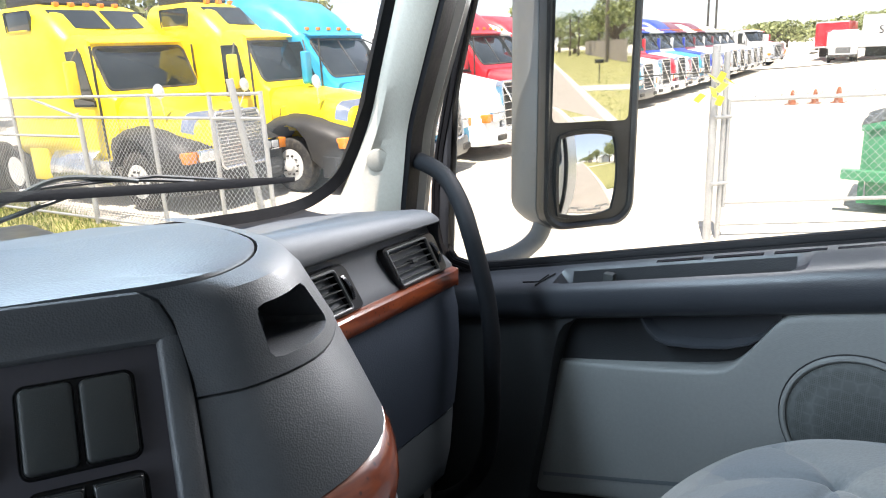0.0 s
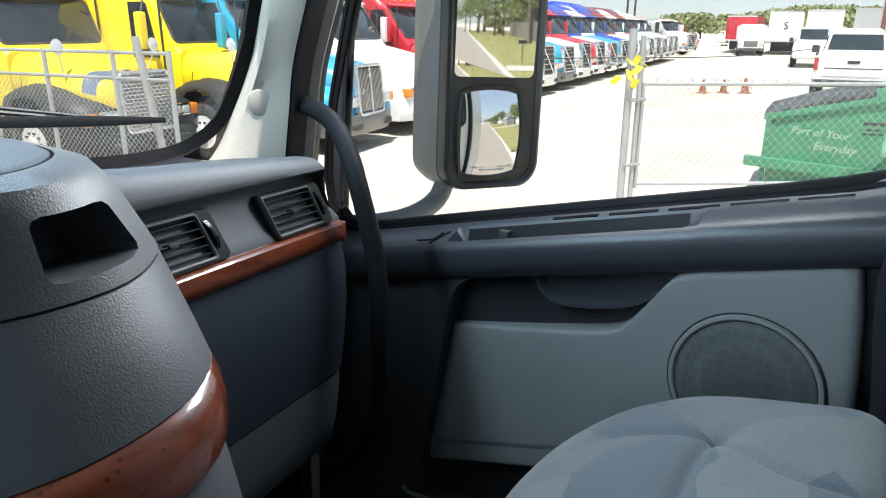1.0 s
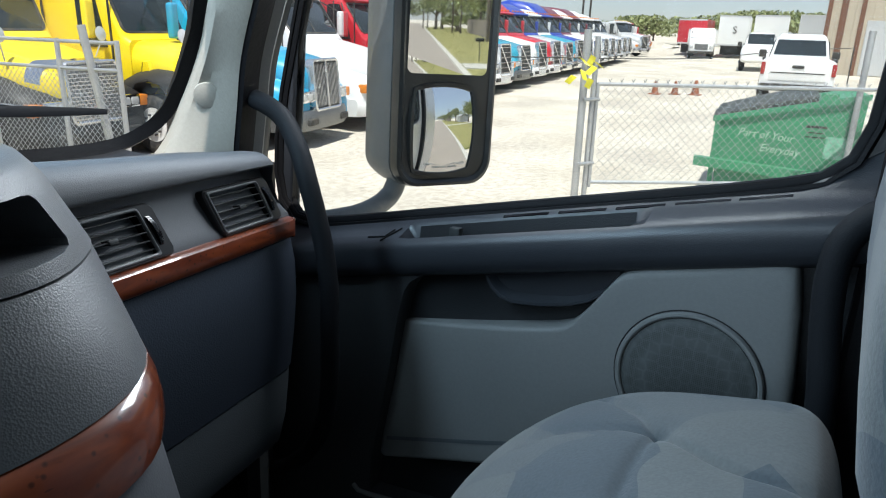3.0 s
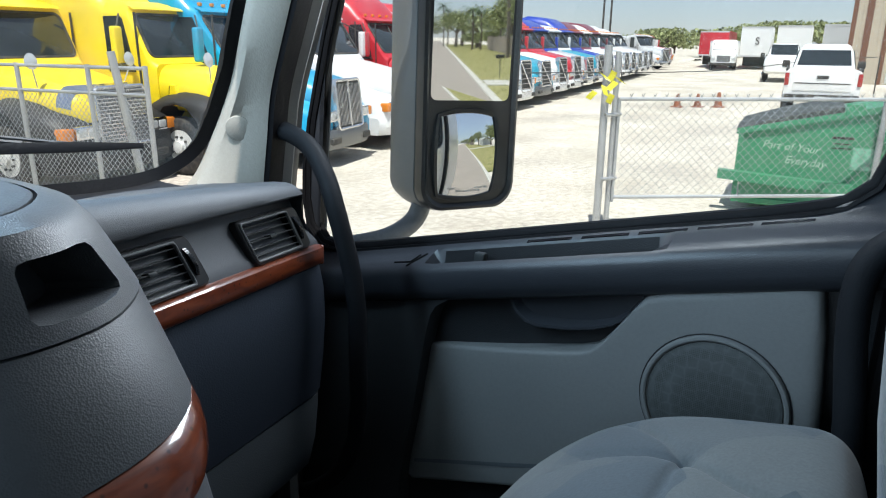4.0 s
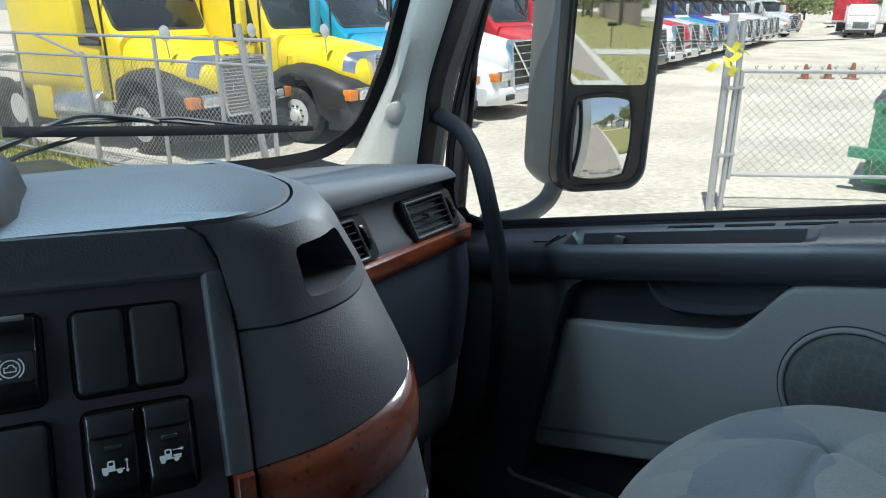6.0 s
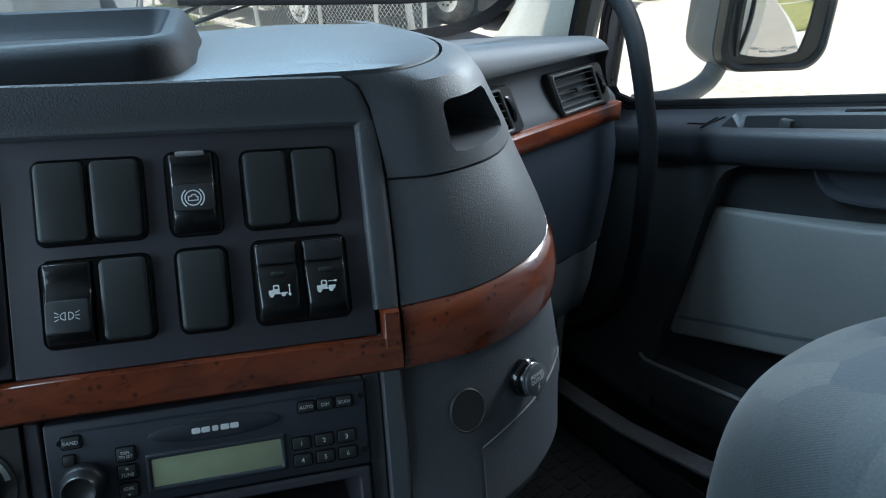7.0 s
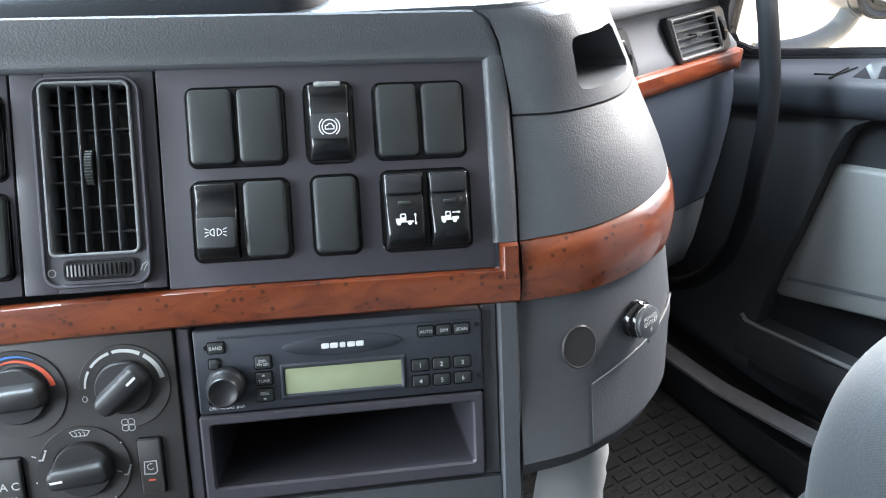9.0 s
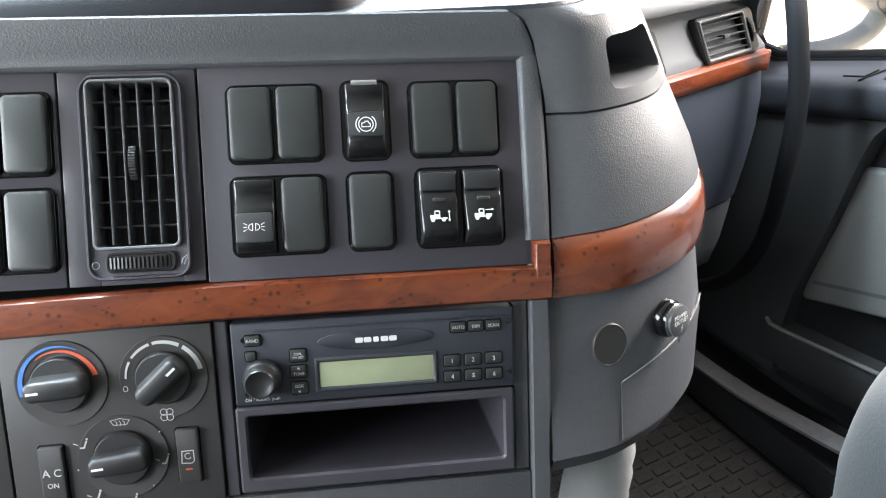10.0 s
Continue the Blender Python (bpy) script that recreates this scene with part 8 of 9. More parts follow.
def box_truck(x, y, heading, label, length, top, width=2.5, cab=True, mat="white", mark=""):
    t = thing("box_truck" if cab else "trailer", label, "truck" if cab else "trailer", stand(x, y, heading))
    x0 = -2.2 if cab else 0.0
    b = bm_new()
    box(b, x0 - length, x0, -width / 2, width / 2, 1.15, top, 0.03, 1)
    bd = part("box_body", b, M[mat], t)
    for s in (-1, 1):
        for k in range(int(length / 1.2)):
            b = bm_new()
            xx = x0 - 0.6 - 1.2 * k
            box(b, xx - 0.02, xx + 0.02, s * width / 2 - 0.01, s * width / 2 + 0.012, 1.2, top - 0.05)
            part("side_rib", b, M[mat], bd, smooth=False)
    b = bm_new()
    box(b, x0 - 0.005, x0 + 0.02, -width / 2, width / 2, top - 0.12, top, 0.0)
    box(b, x0 - 0.005, x0 + 0.02, -width / 2, width / 2, 1.12, 1.26, 0.0)
    part("front_rail", b, M["silver"], bd, smooth=False)
    if mark:
        writing("lettering", mark, 0.9, M["grime"], bd, 0, 0, 0, m=Matrix(((0, 0, 1, x0 + 0.03), (1, 0, 0, 0.1), (0, 1, 0, (top + 1.2) / 2), (0, 0, 0, 1))), depth=0.004)
    if cab:
        part("cab", hull([(0.0, 1.9, 0.55, 1.35, 0.2), (-0.2, 2.1, 0.5, 1.5, 0.25), (-0.9, 2.15, 0.5, 1.62, 0.25), (-1.05, 2.15, 0.6, 1.9, 0.25), (-1.4, 2.15, 0.7, 2.45, 0.25), (-2.1, 2.15, 0.7, 2.6, 0.25)]), M[mat], t)
        b = bm_new()
        thick(b, [[(-0.98 - 0.38 * f + 0.03, k * 0.92, 1.72 + 0.62 * f) for k in (-1, 0, 1)] for f in (0, 1)], 0.02)
        part("windscreen", b, M["dark_glass"], t)
        b = bm_new()
        box(b, -0.03, 0.03, -0.55, 0.55, 0.75, 1.25, 0.03, 1)
        part("grille", b, M["mesh_grille"], t)
        b = bm_new()
        box(b, -0.1, 0.12, -1.1, 1.1, 0.42, 0.65, 0.04, 2)
        part("bumper", b, M["grime"], t)
        for s in (-1, 1):
            wheel(t, -0.9, s * 1.1, s)
            b = bm_new()
            box(b, -0.06, 0.04, s * 0.82 - 0.14, s * 0.82 + 0.14, 0.85, 1.10, 0.03, 1)
            part("headlamp", b, M["lens"], t)
    else:
        b = bm_new()
        box(b, -1.6, -1.4, -1.0, 1.0, 0.3, 1.15, 0.02, 1)
        part("landing_gear", b, M["grime"], t)
    for s in (-1, 1):
        wheel(t, x0 - length + 1.4, s * 1.15, s, dual=True)
    b = bm_new()
    box(b, x0 - length, x0 - 0.2, -0.45, 0.45, 0.85, 1.14)
    part("chassis", b, M["grime"], t)


box_truck(66, 14.0, 258, "white box truck facing the yard", 6.5, 2.5)
box_truck(70, 12.2, 262, "white box trailer with a dark letter S on its front", 12.0, 3.75, 2.6, False, "white", "S")
box_truck(72, 16.3, 262, "dull red box trailer far off", 12.0, 3.4, 2.6, False, "red")
box_truck(66, 8.6, 264, "white box trailer with a blue front edge", 12.0, 3.75, 2.6, False, "white")
box_truck(17.5, -52, 20, "white box trailer parked beside the road", 9.0, 3.6, 2.5, False, "white")
box_truck(60, 4.6, 266, "silver box trailer parked by the building", 12.0, 3.7, 2.6, False, "silver")

# ---- fences, gate, yard things ----
def chain_link(p0, p1, z0, z1, pitch, r=0.0019, side=0.0):
    """Diagonal wires between two posts, clipped to the panel; slightly zigzagged over one another."""
    p0, p1 = Vector((*p0, 0)), Vector((*p1, 0))
    ln, d = (p1 - p0).length, (p1 - p0).normalized()
    nrm = Vector((-d.y, d.x, 0))
    hgt = z1 - z0
    vs, fs = [], []

    def wire(a, b, off):
        u0, v0, u1, v1 = *a, *b
        k = len(vs)
        dirv = Vector((u1 - u0, v1 - v0)).normalized()
        pr = Vector((-dirv.y, dirv.x)) * r
        for u, v in ((u0, v0), (u1, v1)):
            for c, e in ((1, 0), (-0.5, 0.87), (-0.5, -0.87)):
                q = p0 + d * (u + pr.x * c) + nrm * (off + e * r) + Vector((0, 0, z0 + v + pr.y * c))
                vs.append(tuple(q))
        for i in range(3):
            j = (i + 1) % 3
            fs.append((k + i, k + j, k + 3 + j, k + 3 + i))
    n = int((ln + hgt) / pitch) + 1
    for i in range(n):
        s = i * pitch
        # rising to the right and falling to the right
        u0, v0 = (s - hgt, 0.0) if s - hgt >= 0 else (0.0, hgt - s)
        u1, v1 = (s, hgt) if s <= ln else (ln, hgt - (s - ln))
        if u1 > u0:
            wire((u0, v0), (u1, v1), 0.0018)
            wire((u0, hgt - v0), (u1, hgt - v1), -0.0018)
    me = bpy.data.meshes.new("chain_link")
    me.from_pydata(vs, [], fs)
    me.materials.append(M["wire"])
    return me


def link_panel(parent, *a, **k):
    ob = new("chain_link", chain_link(*a, **k))
    ob.parent = parent
    tagged(ob, "galvanised chain-link mesh", kind="stuff")
    return ob


def bar(parent, name, a, b, r, mat=None, n=10):
    bm2 = bm_new()
    tube(bm2, [a, b], r, n)
    return part(name, bm2, mat or M["steel"], parent)


def along(p0, p1, f):
    return (p0[0] + (p1[0] - p0[0]) * f, p0[1] + (p1[1] - p0[1]) * f)


# fence beside the yard
F0, F1 = (5.17, 7.55), (3.55, 16.8)
fence = thing("chain_link_fence", "galvanised chain-link fence with two top rails", "fence", OUT)
link_panel(fence, F0, F1, 0.10, 1.72, 0.085, 0.0033)
for f in (0.0, 0.10, 0.235, 0.42, 0.62, 0.82, 1.0):
    x, y = along(F0, F1, f)
    bar(fence, "post", (x, y, 0), (x, y, 2.06 if f not in (0.42,) else 1.75), 0.030 if f != 0.42 else 0.042)
x, y = along(F0, F1, 0.045)
bar(fence, "heavy_post", (x + 0.20, y - 0.06, 0), (x - 0.06, y + 0.02, 2.22), 0.048, M["steel"])
for z, f1 in ((2.03, 1.0), (1.72, 1.0), (1.42, 0.42), (0.12, 1.0)):
    a, b = along(F0, F1, 0.0 if z != 1.42 else 0.42), along(F0, F1, f1 if z != 1.42 else 1.0)
    bar(fence, "rail", (*a, z), (*b, z), 0.022)
a, b = along(F0, F1, 0.42), along(F0, F1, 0.56)
bar(fence, "brace", (*a, 1.72), (*b, 2.03), 0.022)

# sliding gate and its posts
G0, G1 = (8.56, 3.00), (10.85, -0.075)
gate = thing("yard_gate", "galvanised chain-link gate standing open beside its posts", "gate", OUT)
link_panel(gate, along(G0, G1, 0.015), along(G0, G1, 0.985), 0.463, 1.695, 0.111, 0.0029)
for z in (1.695, 0.463):
    bar(gate, "rail", (*G0, z), (*G1, z), 0.024)
for f in (0.0, 1.0):
    x, y = along(G0, G1, f)
    bar(gate, "stile", (x, y, 0.40), (x, y, 1.71), 0.021)
for f in [i / 26 for i in range(1, 26)]:
    x, y = along(G0, G1, f)
    bm = bm_new()
    tube(bm, [(x - 0.03, y + 0.02, 1.690), (x, y, 1.725), (x + 0.012, y - 0.016, 1.765)], 0.005, 5)
    tube(bm, [(x + 0.03, y - 0.03, 1.690), (x, y, 1.722), (x - 0.012, y + 0.016, 1.755)], 0.005, 5)
    part("wire_tie", bm, M["wire"], gate)
posts = thing("gate_post", "pair of galvanised gate posts tied with yellow tape", "gate post", OUT)
bar(posts, "post", (G0[0] - 0.136, G0[1] + 0.136, 0), (G0[0] - 0.136, G0[1] + 0.136, 2.333), 0.047)
bar(posts, "post", (G0[0] - 0.02, G0[1] + 0.05, 0), (G0[0] - 0.02, G0[1] + 0.05, 2.256), 0.034)
for z in (0.71, 1.51):
    bm = bm_new()
    tube(bm, [(G0[0] - 0.19, G0[1] + 0.10, z), (G0[0] + 0.03, G0[1] - 0.02, z)], 0.022, 8)
    part("hinge", bm, M["steel"], posts)
M["tape"] = material("yellow_tape", (0.78, 0.72, 0.05), 0.5, vary=0.1, scale=12)
rnd = random.Random(8)
for k, (dz, s) in enumerate(((2.03, 0.09), (2.00, -0.08), (1.91, 0.13), (1.86, -0.02), (1.79, -0.12), (1.77, 0.13), (1.98, 0.15))):
    bm = bm_new()
    ang = rnd.uniform(-0.9, 0.9)
    c = Vector((G0[0] - 0.20 - 0.02 * k, G0[1] + 0.10 + 0.9 * -s, dz))
    thick(bm, [[c + Vector((0.02 * math.sin(2.0 * f + k), (g - 0.5) * 0.07 - 0.13 * f * math.sin(ang), -0.12 * f * math.cos(ang) + 0.03 * (g - 0.5))) for g in (0, 0.5, 1)] for f in (0, 0.3, 0.6, 1.0)], 0.0012)
    part("tape_end", bm, M["tape"], posts, "torn yellow tape")
right_post = thing("fence_post", "white-capped galvanised fence post by the gate", "fence post", OUT)
bar(right_post, "post", (10.91, 0.25, 0), (10.91, 0.25, 2.41), 0.042)
bar(right_post, "post", (10.98, -0.03, 0), (10.98, -0.03, 2.05), 0.030)
# far wire strung across the yard
bm = bm_new()
tube(bm, spline([(19.3, 9.7, 1.45), (28, 6.2, 1.35), (36, 3.8, 1.62), (40, 1.5, 1.75)], 6), 0.018, 5)
solid("slack_cable", bm, M["grime"], "slack dark cable strung across the yard", "cable", OUT)
for x, y in ((40.2, 1.4),):
    bm = bm_new()
    tube(bm, [(x, y, 0), (x, y, 1.8)], 0.03, 8)
    solid("cable_post", bm, M["grime"], "thin post holding a slack cable", "post", OUT, "cable posts")


# dumpster
def dumpster():
    D = Matrix.Translation((10.78, 1.97, 0)) @ pose(0, 0, 0, 0, 0, -83)
    t = thing("dumpster", "green steel dumpster with a sloped dark lid", "dumpster", D)
    # local: x along the visible side, y away from the gate, z up
    L, W = 1.86, 1.6
    side = [(0.10, 0.12), (L - 0.05, 0.12), (L, 1.60), (0.0, 1.18)]
    b = bm_new()
    rings(b, [[(x, 0.0, z) for x, z in side], [(x, W, z) for x, z in side]])
    bmesh.ops.bevel(b, geom=b.edges[:], offset=0.012, segments=1, affect="EDGES")
    body = part("body", b, M["green"], t)
    for a, c in (((0.0, 1.18), (L, 1.60)),):
        b = bm_new()
        rings(b, [[(a[0] - 0.03, y, a[1] + z) for y, z in ((-0.045, -0.06), (0.0, -0.06), (0.0, 0.02), (-0.045, 0.02))], [(c[0] + 0.02, y, c[1] + z) for y, z in ((-0.045, -0.06), (0.0, -0.06), (0.0, 0.02), (-0.045, 0.02))]])
        part("top_rail", b, M["green"], body, smooth=False)
    for x in (0.03, 0.95, 1.3, L - 0.06):
        b = bm_new()
        zt = 1.15 + 0.215 * x
        rings(b, [[(x - 0.035, -0.035, 0.14), (x + 0.035, -0.035, 0.14), (x + 0.035, 0.0, 0.14), (x - 0.035, 0.0, 0.14)], [(x - 0.035, -0.035, zt), (x + 0.035, -0.035, zt), (x + 0.035, 0.0, zt), (x - 0.035, 0.0, zt)]])
        if x in (0.03,) or x > 1.6:
            part("upright", b, M["green"], body, smooth=False)
        else:
            b.free()
    b = bm_new()
    rings(b, [[(x, y, z - 0.05 * x) for y, z in ((-0.15, 0.47), (-0.002, 0.47), (-0.002, 0.60), (-0.15, 0.60))] for x in (-0.22, 1.5)])
    part("fork_pocket", b, M["green"], t, "side sleeve for lifting forks")
    b = bm_new()
    box(b, 0.0, L, -0.03, -0.002, 0.14, 0.22, 0.01, 1)
    part("foot_rail", b, M["green"], t)
    for k in range(2):
        b = bm_new()
        y0 = 0.02 + 0.85 * k
        rows = []
        for f in (-0.02, 0.1, 0.25, 0.4, 0.55, 0.68):
            x, z = L * f, 1.19 + 0.42 * f + 0.06 * math.sin(3.1 * f)
            rows.append([(x, y0 - 0.06, z - 0.05), (x, y0 - 0.05, z + 0.02), (x, y0 + 0.2, z + 0.055 - 0.02 * k), (x, y0 + 0.42, z + 0.065), (x, y0 + 0.64, z + 0.055), (x, y0 + 0.82, z + 0.02)])
        thick(b, rows, 0.012)
        part("lid", b, M["lid"], t, "sagging dark plastic lid")
    b = bm_new()
    box(b, L - 0.58, L - 0.36, -0.05, 0.02, 1.44, 1.60, 0.01, 1)
    part("lid_bracket", b, M["green"], t)
    tm = Matrix(((1, 0, 0, 0), (0, 0, -1, -0.006), (0, 1, 0, 0), (0, 0, 0, 1)))
    tilt = tm @ Matrix.Translation((0.32, 1.00, 0)) @ pose(0, 0, 0, 0, 0, -4)
    writing("lettering", "Part of Your", 0.155, M["pale_text"], body, 0.0, 0.0, 0, m=tilt, align="LEFT", shear=0.25, squash=0.92)
    writing("lettering", "Everyday", 0.155, M["pale_text"], body, 0.32, -0.18, 0, m=tilt, align="LEFT", shear=0.25, squash=0.92)
    b = bm_new()
    for k, (w_, z) in enumerate(((0.26, 1.14), (0.22, 1.06), (0.24, 1.00))):
        box(b, 1.30 - w_ / 2, 1.30 + w_ / 2, -0.006, -0.001, z - (0.016 if k == 0 else 0.007), z + (0.016 if k == 0 else 0.007))
    part("small_print", b, M["grime"], body, "dark unreadable printed bars", smooth=False)
    b = bm_new()
    box(b, 1.44, 1.76, -0.008, -0.001, 0.72, 1.02)
    part("faded_sticker", b, M["pale_green"], body, "faded pale sticker", smooth=False)


M["lid"] = material("lid_plastic", (0.035, 0.04, 0.037), 0.55, vary=0.2, scale=4, fine=40, dirt=(0.2, 0.2, 0.17), dirt_amount=0.4)
M["pale_text"] = material("pale_green_lettering", (0.36, 0.52, 0.40), 0.6, vary=0.1, scale=10)
M["pale_green"] = material("faded_sticker", (0.20, 0.42, 0.30), 0.6, vary=0.2, scale=10, dirt=(0.06, 0.24, 0.13), dirt_amount=0.7)
dumpster()

# traffic cones
M["cone"] = material("cone_orange", (0.26, 0.085, 0.04), 0.6, vary=0.18, scale=8, dirt=(0.3, 0.16, 0.09), dirt_amount=0.4)
cone0 = thing("traffic_cone", "faded orange traffic cone on the gravel", "traffic cone", pose(27.3, 7.28, 0), "traffic cones")
bm = bm_new()
lathe(bm, [(0.145, 0.03), (0.135, 0.06), (0.085, 0.30), (0.055, 0.46), (0.035, 0.50), (0.028, 0.49)], 20)
part("cone_body", bm, M["cone"], cone0)
bm = bm_new()
box(bm, -0.2, 0.2, -0.2, 0.2, 0.0, 0.035, 0.01, 1)
part("base", bm, M["cone"], cone0)
for x, y, s in ((27.8, 6.66, 1.0), (28.2, 5.99, 1.12)):
    c = copy_thing(cone0, pose(x, y, 0))
    c.scale = (s, s, s)


# trees
def leaf_cloud(cx, cy, cz, rx, ry, rz, count, size, rnd, lumps=9):
    vs, fs = [], []
    cores = []
    for _ in range(lumps):
        a, e, k = rnd.uniform(0, 6.28), rnd.uniform(-0.7, 1.3), rnd.uniform(0.35, 0.85)
        cores.append((cx + rx * k * math.cos(a) * math.cos(e), cy + ry * k * math.sin(a) * math.cos(e), cz + rz * k * math.sin(e), rnd.uniform(0.28, 0.55)))
    for i in range(count):
        x0, y0, z0, k = cores[i % len(cores)]
        while True:
            d = Vector((rnd.uniform(-1, 1), rnd.uniform(-1, 1), rnd.uniform(-1, 1)))
            if 0.2 < d.length < 1:
                break
        d = d.normalized() * d.length ** 0.4
        c = Vector((x0 + d.x * rx * k, y0 + d.y * ry * k, z0 + d.z * rz * k))
        s = size * rnd.uniform(0.6, 1.4)
        u = Vector((rnd.gauss(0, 1), rnd.gauss(0, 1), rnd.gauss(0, 1))).normalized() * s
        w = u.cross(Vector((rnd.gauss(0, 1), rnd.gauss(0, 1), rnd.gauss(0, 1)))).normalized() * s * 0.55
        q = len(vs)
        vs += [tuple(c - u), tuple(c + w), tuple(c + u), tuple(c - w)]
        fs.append((q, q + 1, q + 2, q + 3))
    return vs, fs


def tree(x, y, h, r, seed, count=1600, label="broad leafy green tree", leaf=0.16):
    rnd = random.Random(seed)
    t = thing("tree", label, "tree", pose(x, y, 0), "trees round the yard")
    b = bm_new()
    top = Vector((rnd.uniform(-0.3, 0.3), rnd.uniform(-0.3, 0.3), h * 0.55))
    tube(b, spline([(0, 0, 0), (0.1, 0.05, h * 0.25), top], 4), [0.055 * h * (1 - 0.07 * i) for i in range(9)], 8)
    for _ in range(6):
        a = rnd.uniform(0, 6.28)
        tube(b, [(0.05, 0.03, h * rnd.uniform(0.28, 0.45)), (math.cos(a) * r * 0.4, math.sin(a) * r * 0.4, h * 0.6), (math.cos(a) * r * 0.7, math.sin(a) * r * 0.7, h * rnd.uniform(0.65, 0.85))], [0.022 * h, 0.014 * h, 0.004 * h], 6)
    part("trunk", b, M["bark"], t)
    vs, fs = leaf_cloud(0, 0, h * 0.64, r, r, h * 0.36, count, leaf, rnd, 14)
    me = bpy.data.meshes.new("crown")
    me.from_pydata(vs, [], fs)
    me.materials.append(M["leaf"])
    ob = new("crown", me)
    ob.parent = t
    return t


def palm(x, y, h, seed):
    rnd = random.Random(seed)
    t = thing("palm_tree", "tall palm tree with a ragged crown", "palm tree", pose(x, y, 0), "palms along the road")
    b = bm_new()
    tube(b, spline([(0, 0, 0), (0.1, 0.0, h * 0.5), (0.0, 0.05, h)], 6), [0.20 - 0.006 * i for i in range(13)], 8)
    part("trunk", b, M["bark"], t)
    vs, fs = [], []
    for k in range(26):
        a, lift, ln = rnd.uniform(0, 6.28), rnd.uniform(-0.7, 1.1), rnd.uniform(1.6, 2.4)
        d = Vector((math.cos(a), math.sin(a), 0))
        sd = Vector((-d.y, d.x, 0))
        for j in range(14):
            f = j / 14
            c = Vector((0, 0, h)) + d * ln * f * math.cos(lift * (1 - f)) + Vector((0, 0, ln * (math.sin(lift) * f - 0.55 * f * f)))
            for s in (-1, 1):
                q = len(vs)
                tip = c + sd * s * 0.55 * (1 - 0.6 * f) + d * 0.25 - Vector((0, 0, 0.22))
                vs += [tuple(c), tuple(c + d * 0.09), tuple(tip)]
                fs.append((q, q + 1, q + 2))
    me = bpy.data.meshes.new("fronds")
    me.from_pydata(vs, [], fs)
    me.materials.append(M["palm"])
    ob = new("fronds", me)
    ob.parent = t


# tree line beyond the yard
tree(112, 33.5, 4.6, 4.6, 21, 2200, "round green tree beyond the yard", 0.30)
for i, (x, y, h, r) in enumerate(((120, 29.0, 4.2, 4.5), (124, 26.0, 4.6, 5.0), (126, 22.0, 5.2, 5.0), (122, 19.5, 5.4, 5.0), (118, 15.5, 5.8, 5.2), (120, 12.0, 5.4, 4.4), (114, 9.0, 5.8, 3.6), (130, 36.0, 3.8, 5.0), (128, 41.0, 3.6, 5.0), (125, 46.0, 3.8, 5.0), (60, 40.0, 7.0, 5.0), (30, 42.0, 8.0, 5.0), (18, 40.0, 9.0, 5.0), (8, 38.0, 10.5, 5.0), (11.5, 31.0, 9.6, 3.4))):
    tree(x, y, h, r, 40 + i, 1700, leaf=0.28)
# trees and palms along the road behind
for i, (x, y, h, r) in enumerate(((15, -30, 6.5, 3.6), (17, -42, 8.0, 4.5), (13, -62, 7.5, 4.0), (16, -78, 9.0, 5.0), (12, -98, 8.0, 4.5), (15, -120, 9.0, 5.0), (6, -175, 8.5, 5.0), (10.5, -160, 8.0, 5.5), (14.5, -150, 9.0, 6.0), (17, -135, 8.0, 5.0), (12.5, -146, 3.6, 3.2), (9.5, -150, 3.2, 3.0), (15.5, -128, 3.8, 3.4), (-2, -190, 8.0, 6.0), (-12, -150, 8.0, 6.0), (8, -190, 9.0, 7.0), (-16, -90, 8, 5), (-15, -50, 7, 4))):
    tree(x, y, h, r, 80 + i, 1900, leaf=0.22)
for i, (x, y, h) in enumerate(((9.2, -128, 6.6), (7.9, -132, 7.2), (11.8, -118, 6.4), (3.0, -185, 10.0), (4.2, -190, 9.0))):
    palm(x, y, h, 60 + i)

# board fence on the verge
board_fence = thing("board_fence", "weathered grey board fence along the verge", "fence", OUT)
for i in range(60):
    bm = bm_new()
    y = -78.0 - 1.05 * i
    hh = 2.5 + 0.12 * math.sin(i * 2.3)
    box(bm, 11.3, 11.34, y - 0.50, y + 0.50, 0.03, hh, 0.01, 1)
    part("board", bm, M["pole_wood"], board_fence, smooth=False)
# utility pole and mailbox
pole = thing("utility_pole", "weathered wooden utility pole on the verge", "utility pole", pose(9.6, -82.0, 0))
bm = bm_new()
tube(bm, [(0, 0, 0), (0, 0, 5), (0, 0, 10)], [0.24, 0.22, 0.18], 12)
part("shaft", bm, M["pole_wood"], pole)
bm = bm_new()
box(bm, -1.2, 1.2, -0.06, 0.06, 9.2, 9.35, 0.01, 1)
part("cross_arm", bm, M["pole_wood"], pole)
mail = thing("mailbox", "black mailbox on a thin post beside the road", "mailbox", pose(5.0, -40.0, 0.03))
bm = bm_new()
tube(bm, [(0, 0, 0), (0, 0, 1.15)], 0.03, 8)
part("post", bm, M["grime"], mail)
bm = bm_new()
rings(bm, [[(x, 0.085 * math.cos(a), 1.25 + 0.12 * math.sin(a) if math.sin(a) > 0 else 1.25 + 0.10 * math.sin(a)) for a in [2 * math.pi * k / 16 for k in range(16)]] for x in (-0.26, -0.255, 0.255, 0.26)])
part("box", bm, M["black"], mail)
bm = bm_new()
box(bm, 0.0, 0.10, -0.10, -0.092, 1.30, 1.36)
part("flag", bm, M["red"], mail, smooth=False)
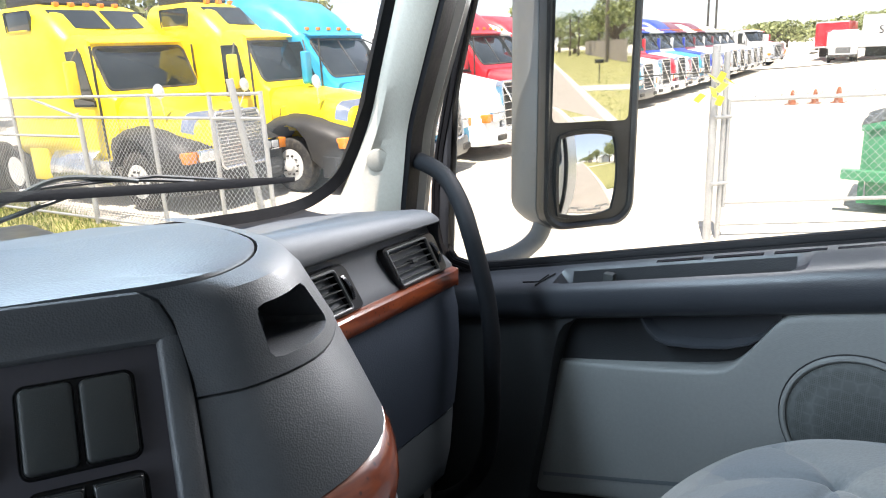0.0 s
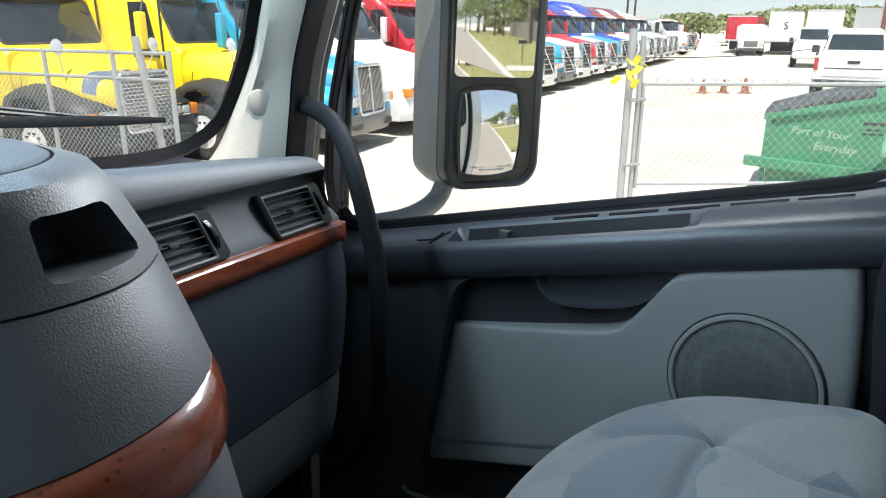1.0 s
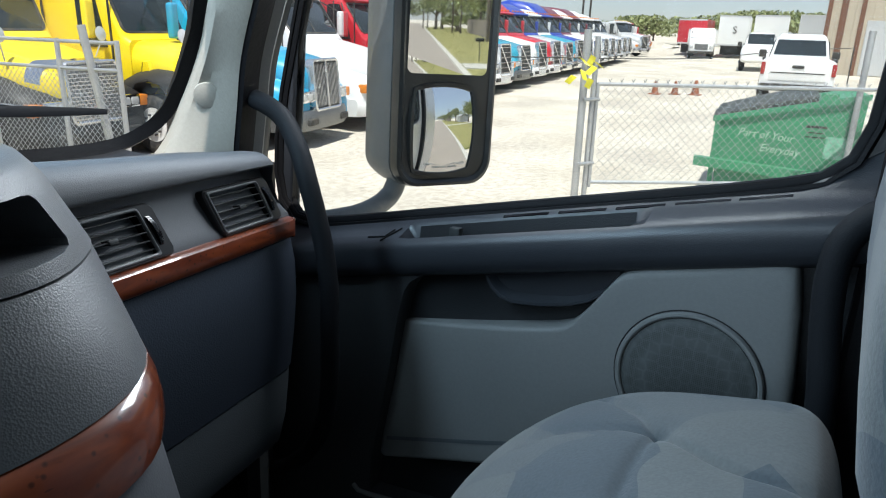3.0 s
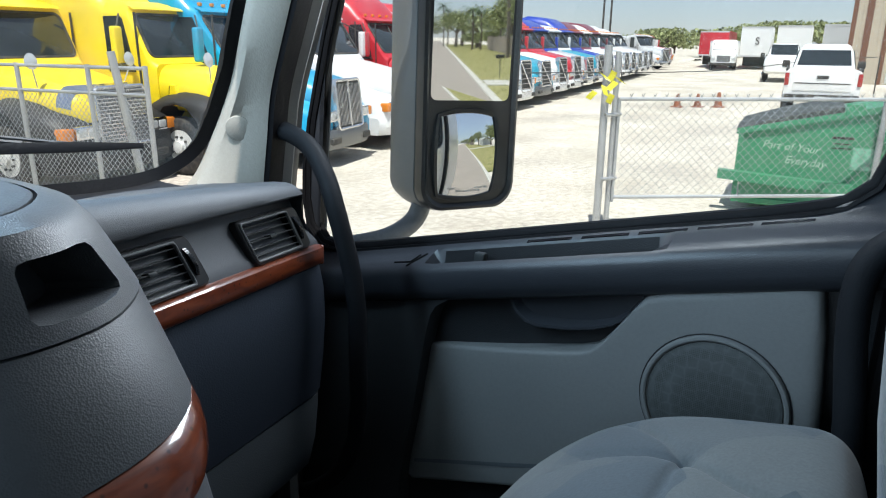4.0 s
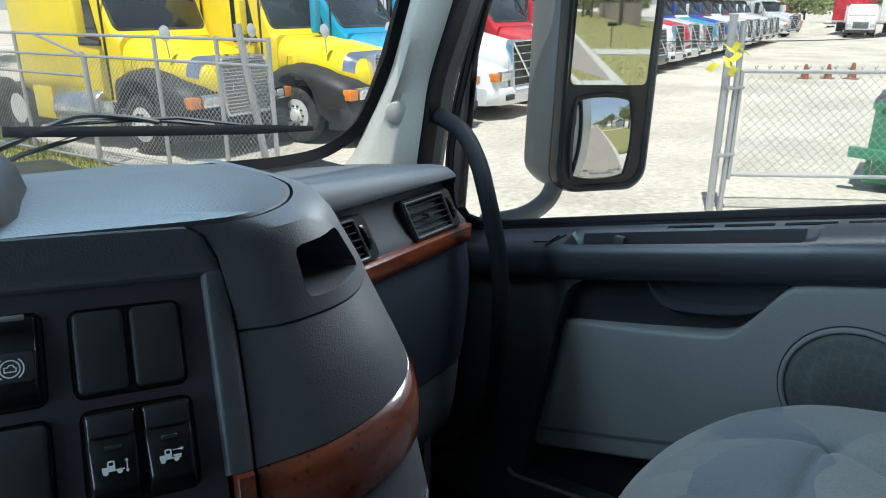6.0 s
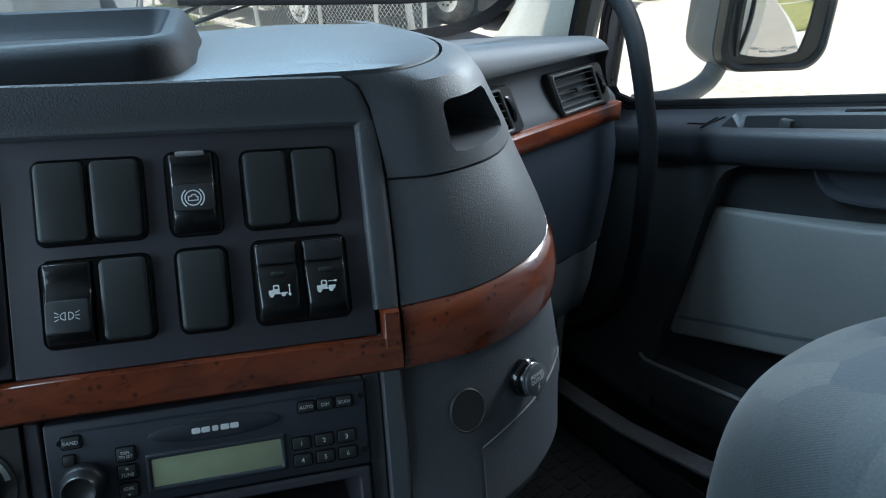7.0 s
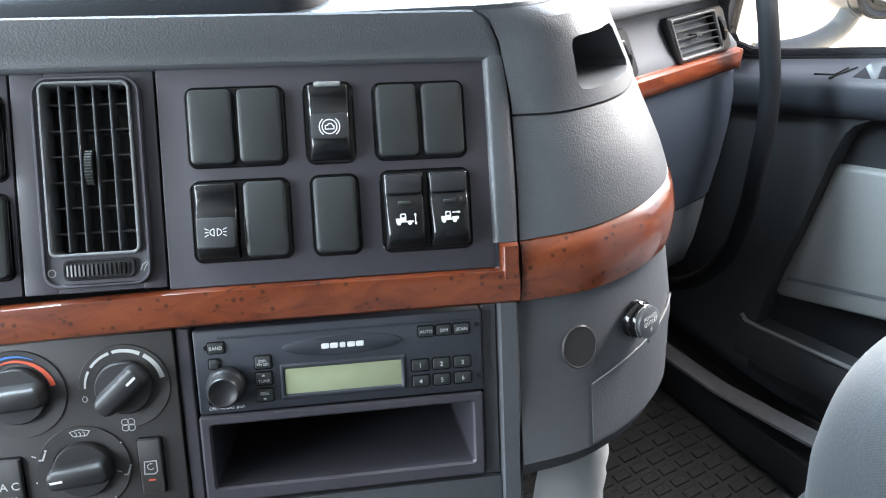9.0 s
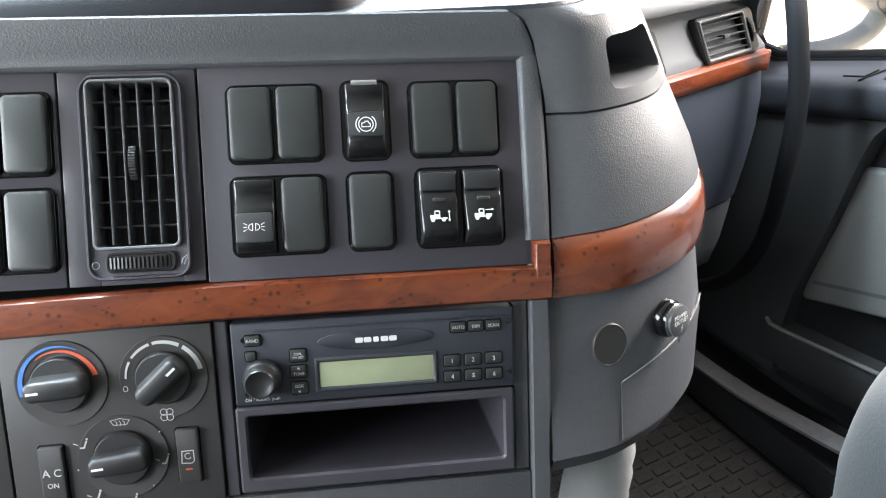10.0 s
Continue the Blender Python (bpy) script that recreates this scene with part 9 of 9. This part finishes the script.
# low sheds behind, seen in the mirror
shed = thing("roadside_shed", "low grey roadside shed behind the verge", "shed", pose(17, -55, 0, 0, 0, 0))
bm = bm_new()
box(bm, -3, 3, -5, 5, 0.0, 2.6)
part("wall", bm, M["silver"], shed, smooth=False)
bm = bm_new()
rings(bm, [[(x, y, z) for x, z in ((-3.3, 2.6), (0, 3.7), (3.3, 2.6), (3.3, 2.55), (0, 3.6), (-3.3, 2.55))] for y in (-5.3, 5.3)])
part("roof", bm, M["mesh_grille"], shed, smooth=False)

# light poles in the yard
for x, y, h in ((58, 22.2, 9.0), (60, 22.3, 9.4)):
    t = thing("light_pole", "tall thin dark light pole", "light pole", pose(x, y, 0), "yard light poles")
    bm = bm_new()
    tube(bm, [(0, 0, 0), (0, 0, h)], [0.10, 0.07], 8)
    part("shaft", bm, M["grime"], t)
    bm = bm_new()
    box(bm, -0.2, 0.9, -0.15, 0.15, h - 0.12, h, 0.03, 1)
    part("lamp_head", bm, M["grime"], t)

# metal building at the end of the yard
M["tan_metal"] = material("tan_metal_siding", (0.46, 0.40, 0.31), 0.6, vary=0.08, scale=1.0, fine=10)
M["brown_metal"] = material("brown_metal_trim", (0.16, 0.075, 0.045), 0.55, vary=0.1, scale=2, fine=20)
bld = thing("metal_building", "tan metal building with brown corner trim", "building", pose(50, 3.5, 0, 0, 0, -4))
bm = bm_new()
box(bm, 0.0, 30, -34, 0.0, 0.0, 6.5)
wall_ = part("wall", bm, M["tan_metal"], bld, smooth=False)
for k in range(34):
    bm = bm_new()
    box(bm, -0.035, 0.01, -0.55 - 0.95 * k, -0.50 - 0.95 * k, 0.05, 6.45, 0.01, 1)
    part("rib", bm, M["tan_metal"], wall_, smooth=False)
for y0, y1 in ((-0.22, 0.03), (-1.05, -0.70), (-2.0, -1.75)):
    bm = bm_new()
    box(bm, -0.06, 0.03, y0, y1, 0.0, 6.5, 0.01, 1)
    part("brown_trim", bm, M["brown_metal"], bld, smooth=False)
bm = bm_new()
box(bm, -0.4, 30.4, -34.4, 0.4, 6.5, 6.8, 0.05, 1)
part("roof", bm, M["brown_metal"], bld, smooth=False)
for k in range(5):
    bm = bm_new()
    box(bm, -0.05, 0.02, -4.2 - 4.5 * k, -1.6 - 4.5 * k - 0.6, 0.05, 3.2, 0.02, 1)
    part("roller_door", bm, M["silver"], bld, smooth=False)
# rubble mound at the far side
bm = bm_new()
thick(bm, [[(92 + 1.2 * i, 24 + 1.2 * j, max(-0.05, 1.1 * math.exp(-((i - 5) ** 2 + (j - 4) ** 2) / 9) + 0.25 * noise.noise((i * 0.9, j * 0.8, 2.0)))) for i in range(11)] for j in range(9)], 0)
solid("rubble_mound", bm, M["gravel"], "pale mound of rubble at the yard's edge", "mound", OUT)
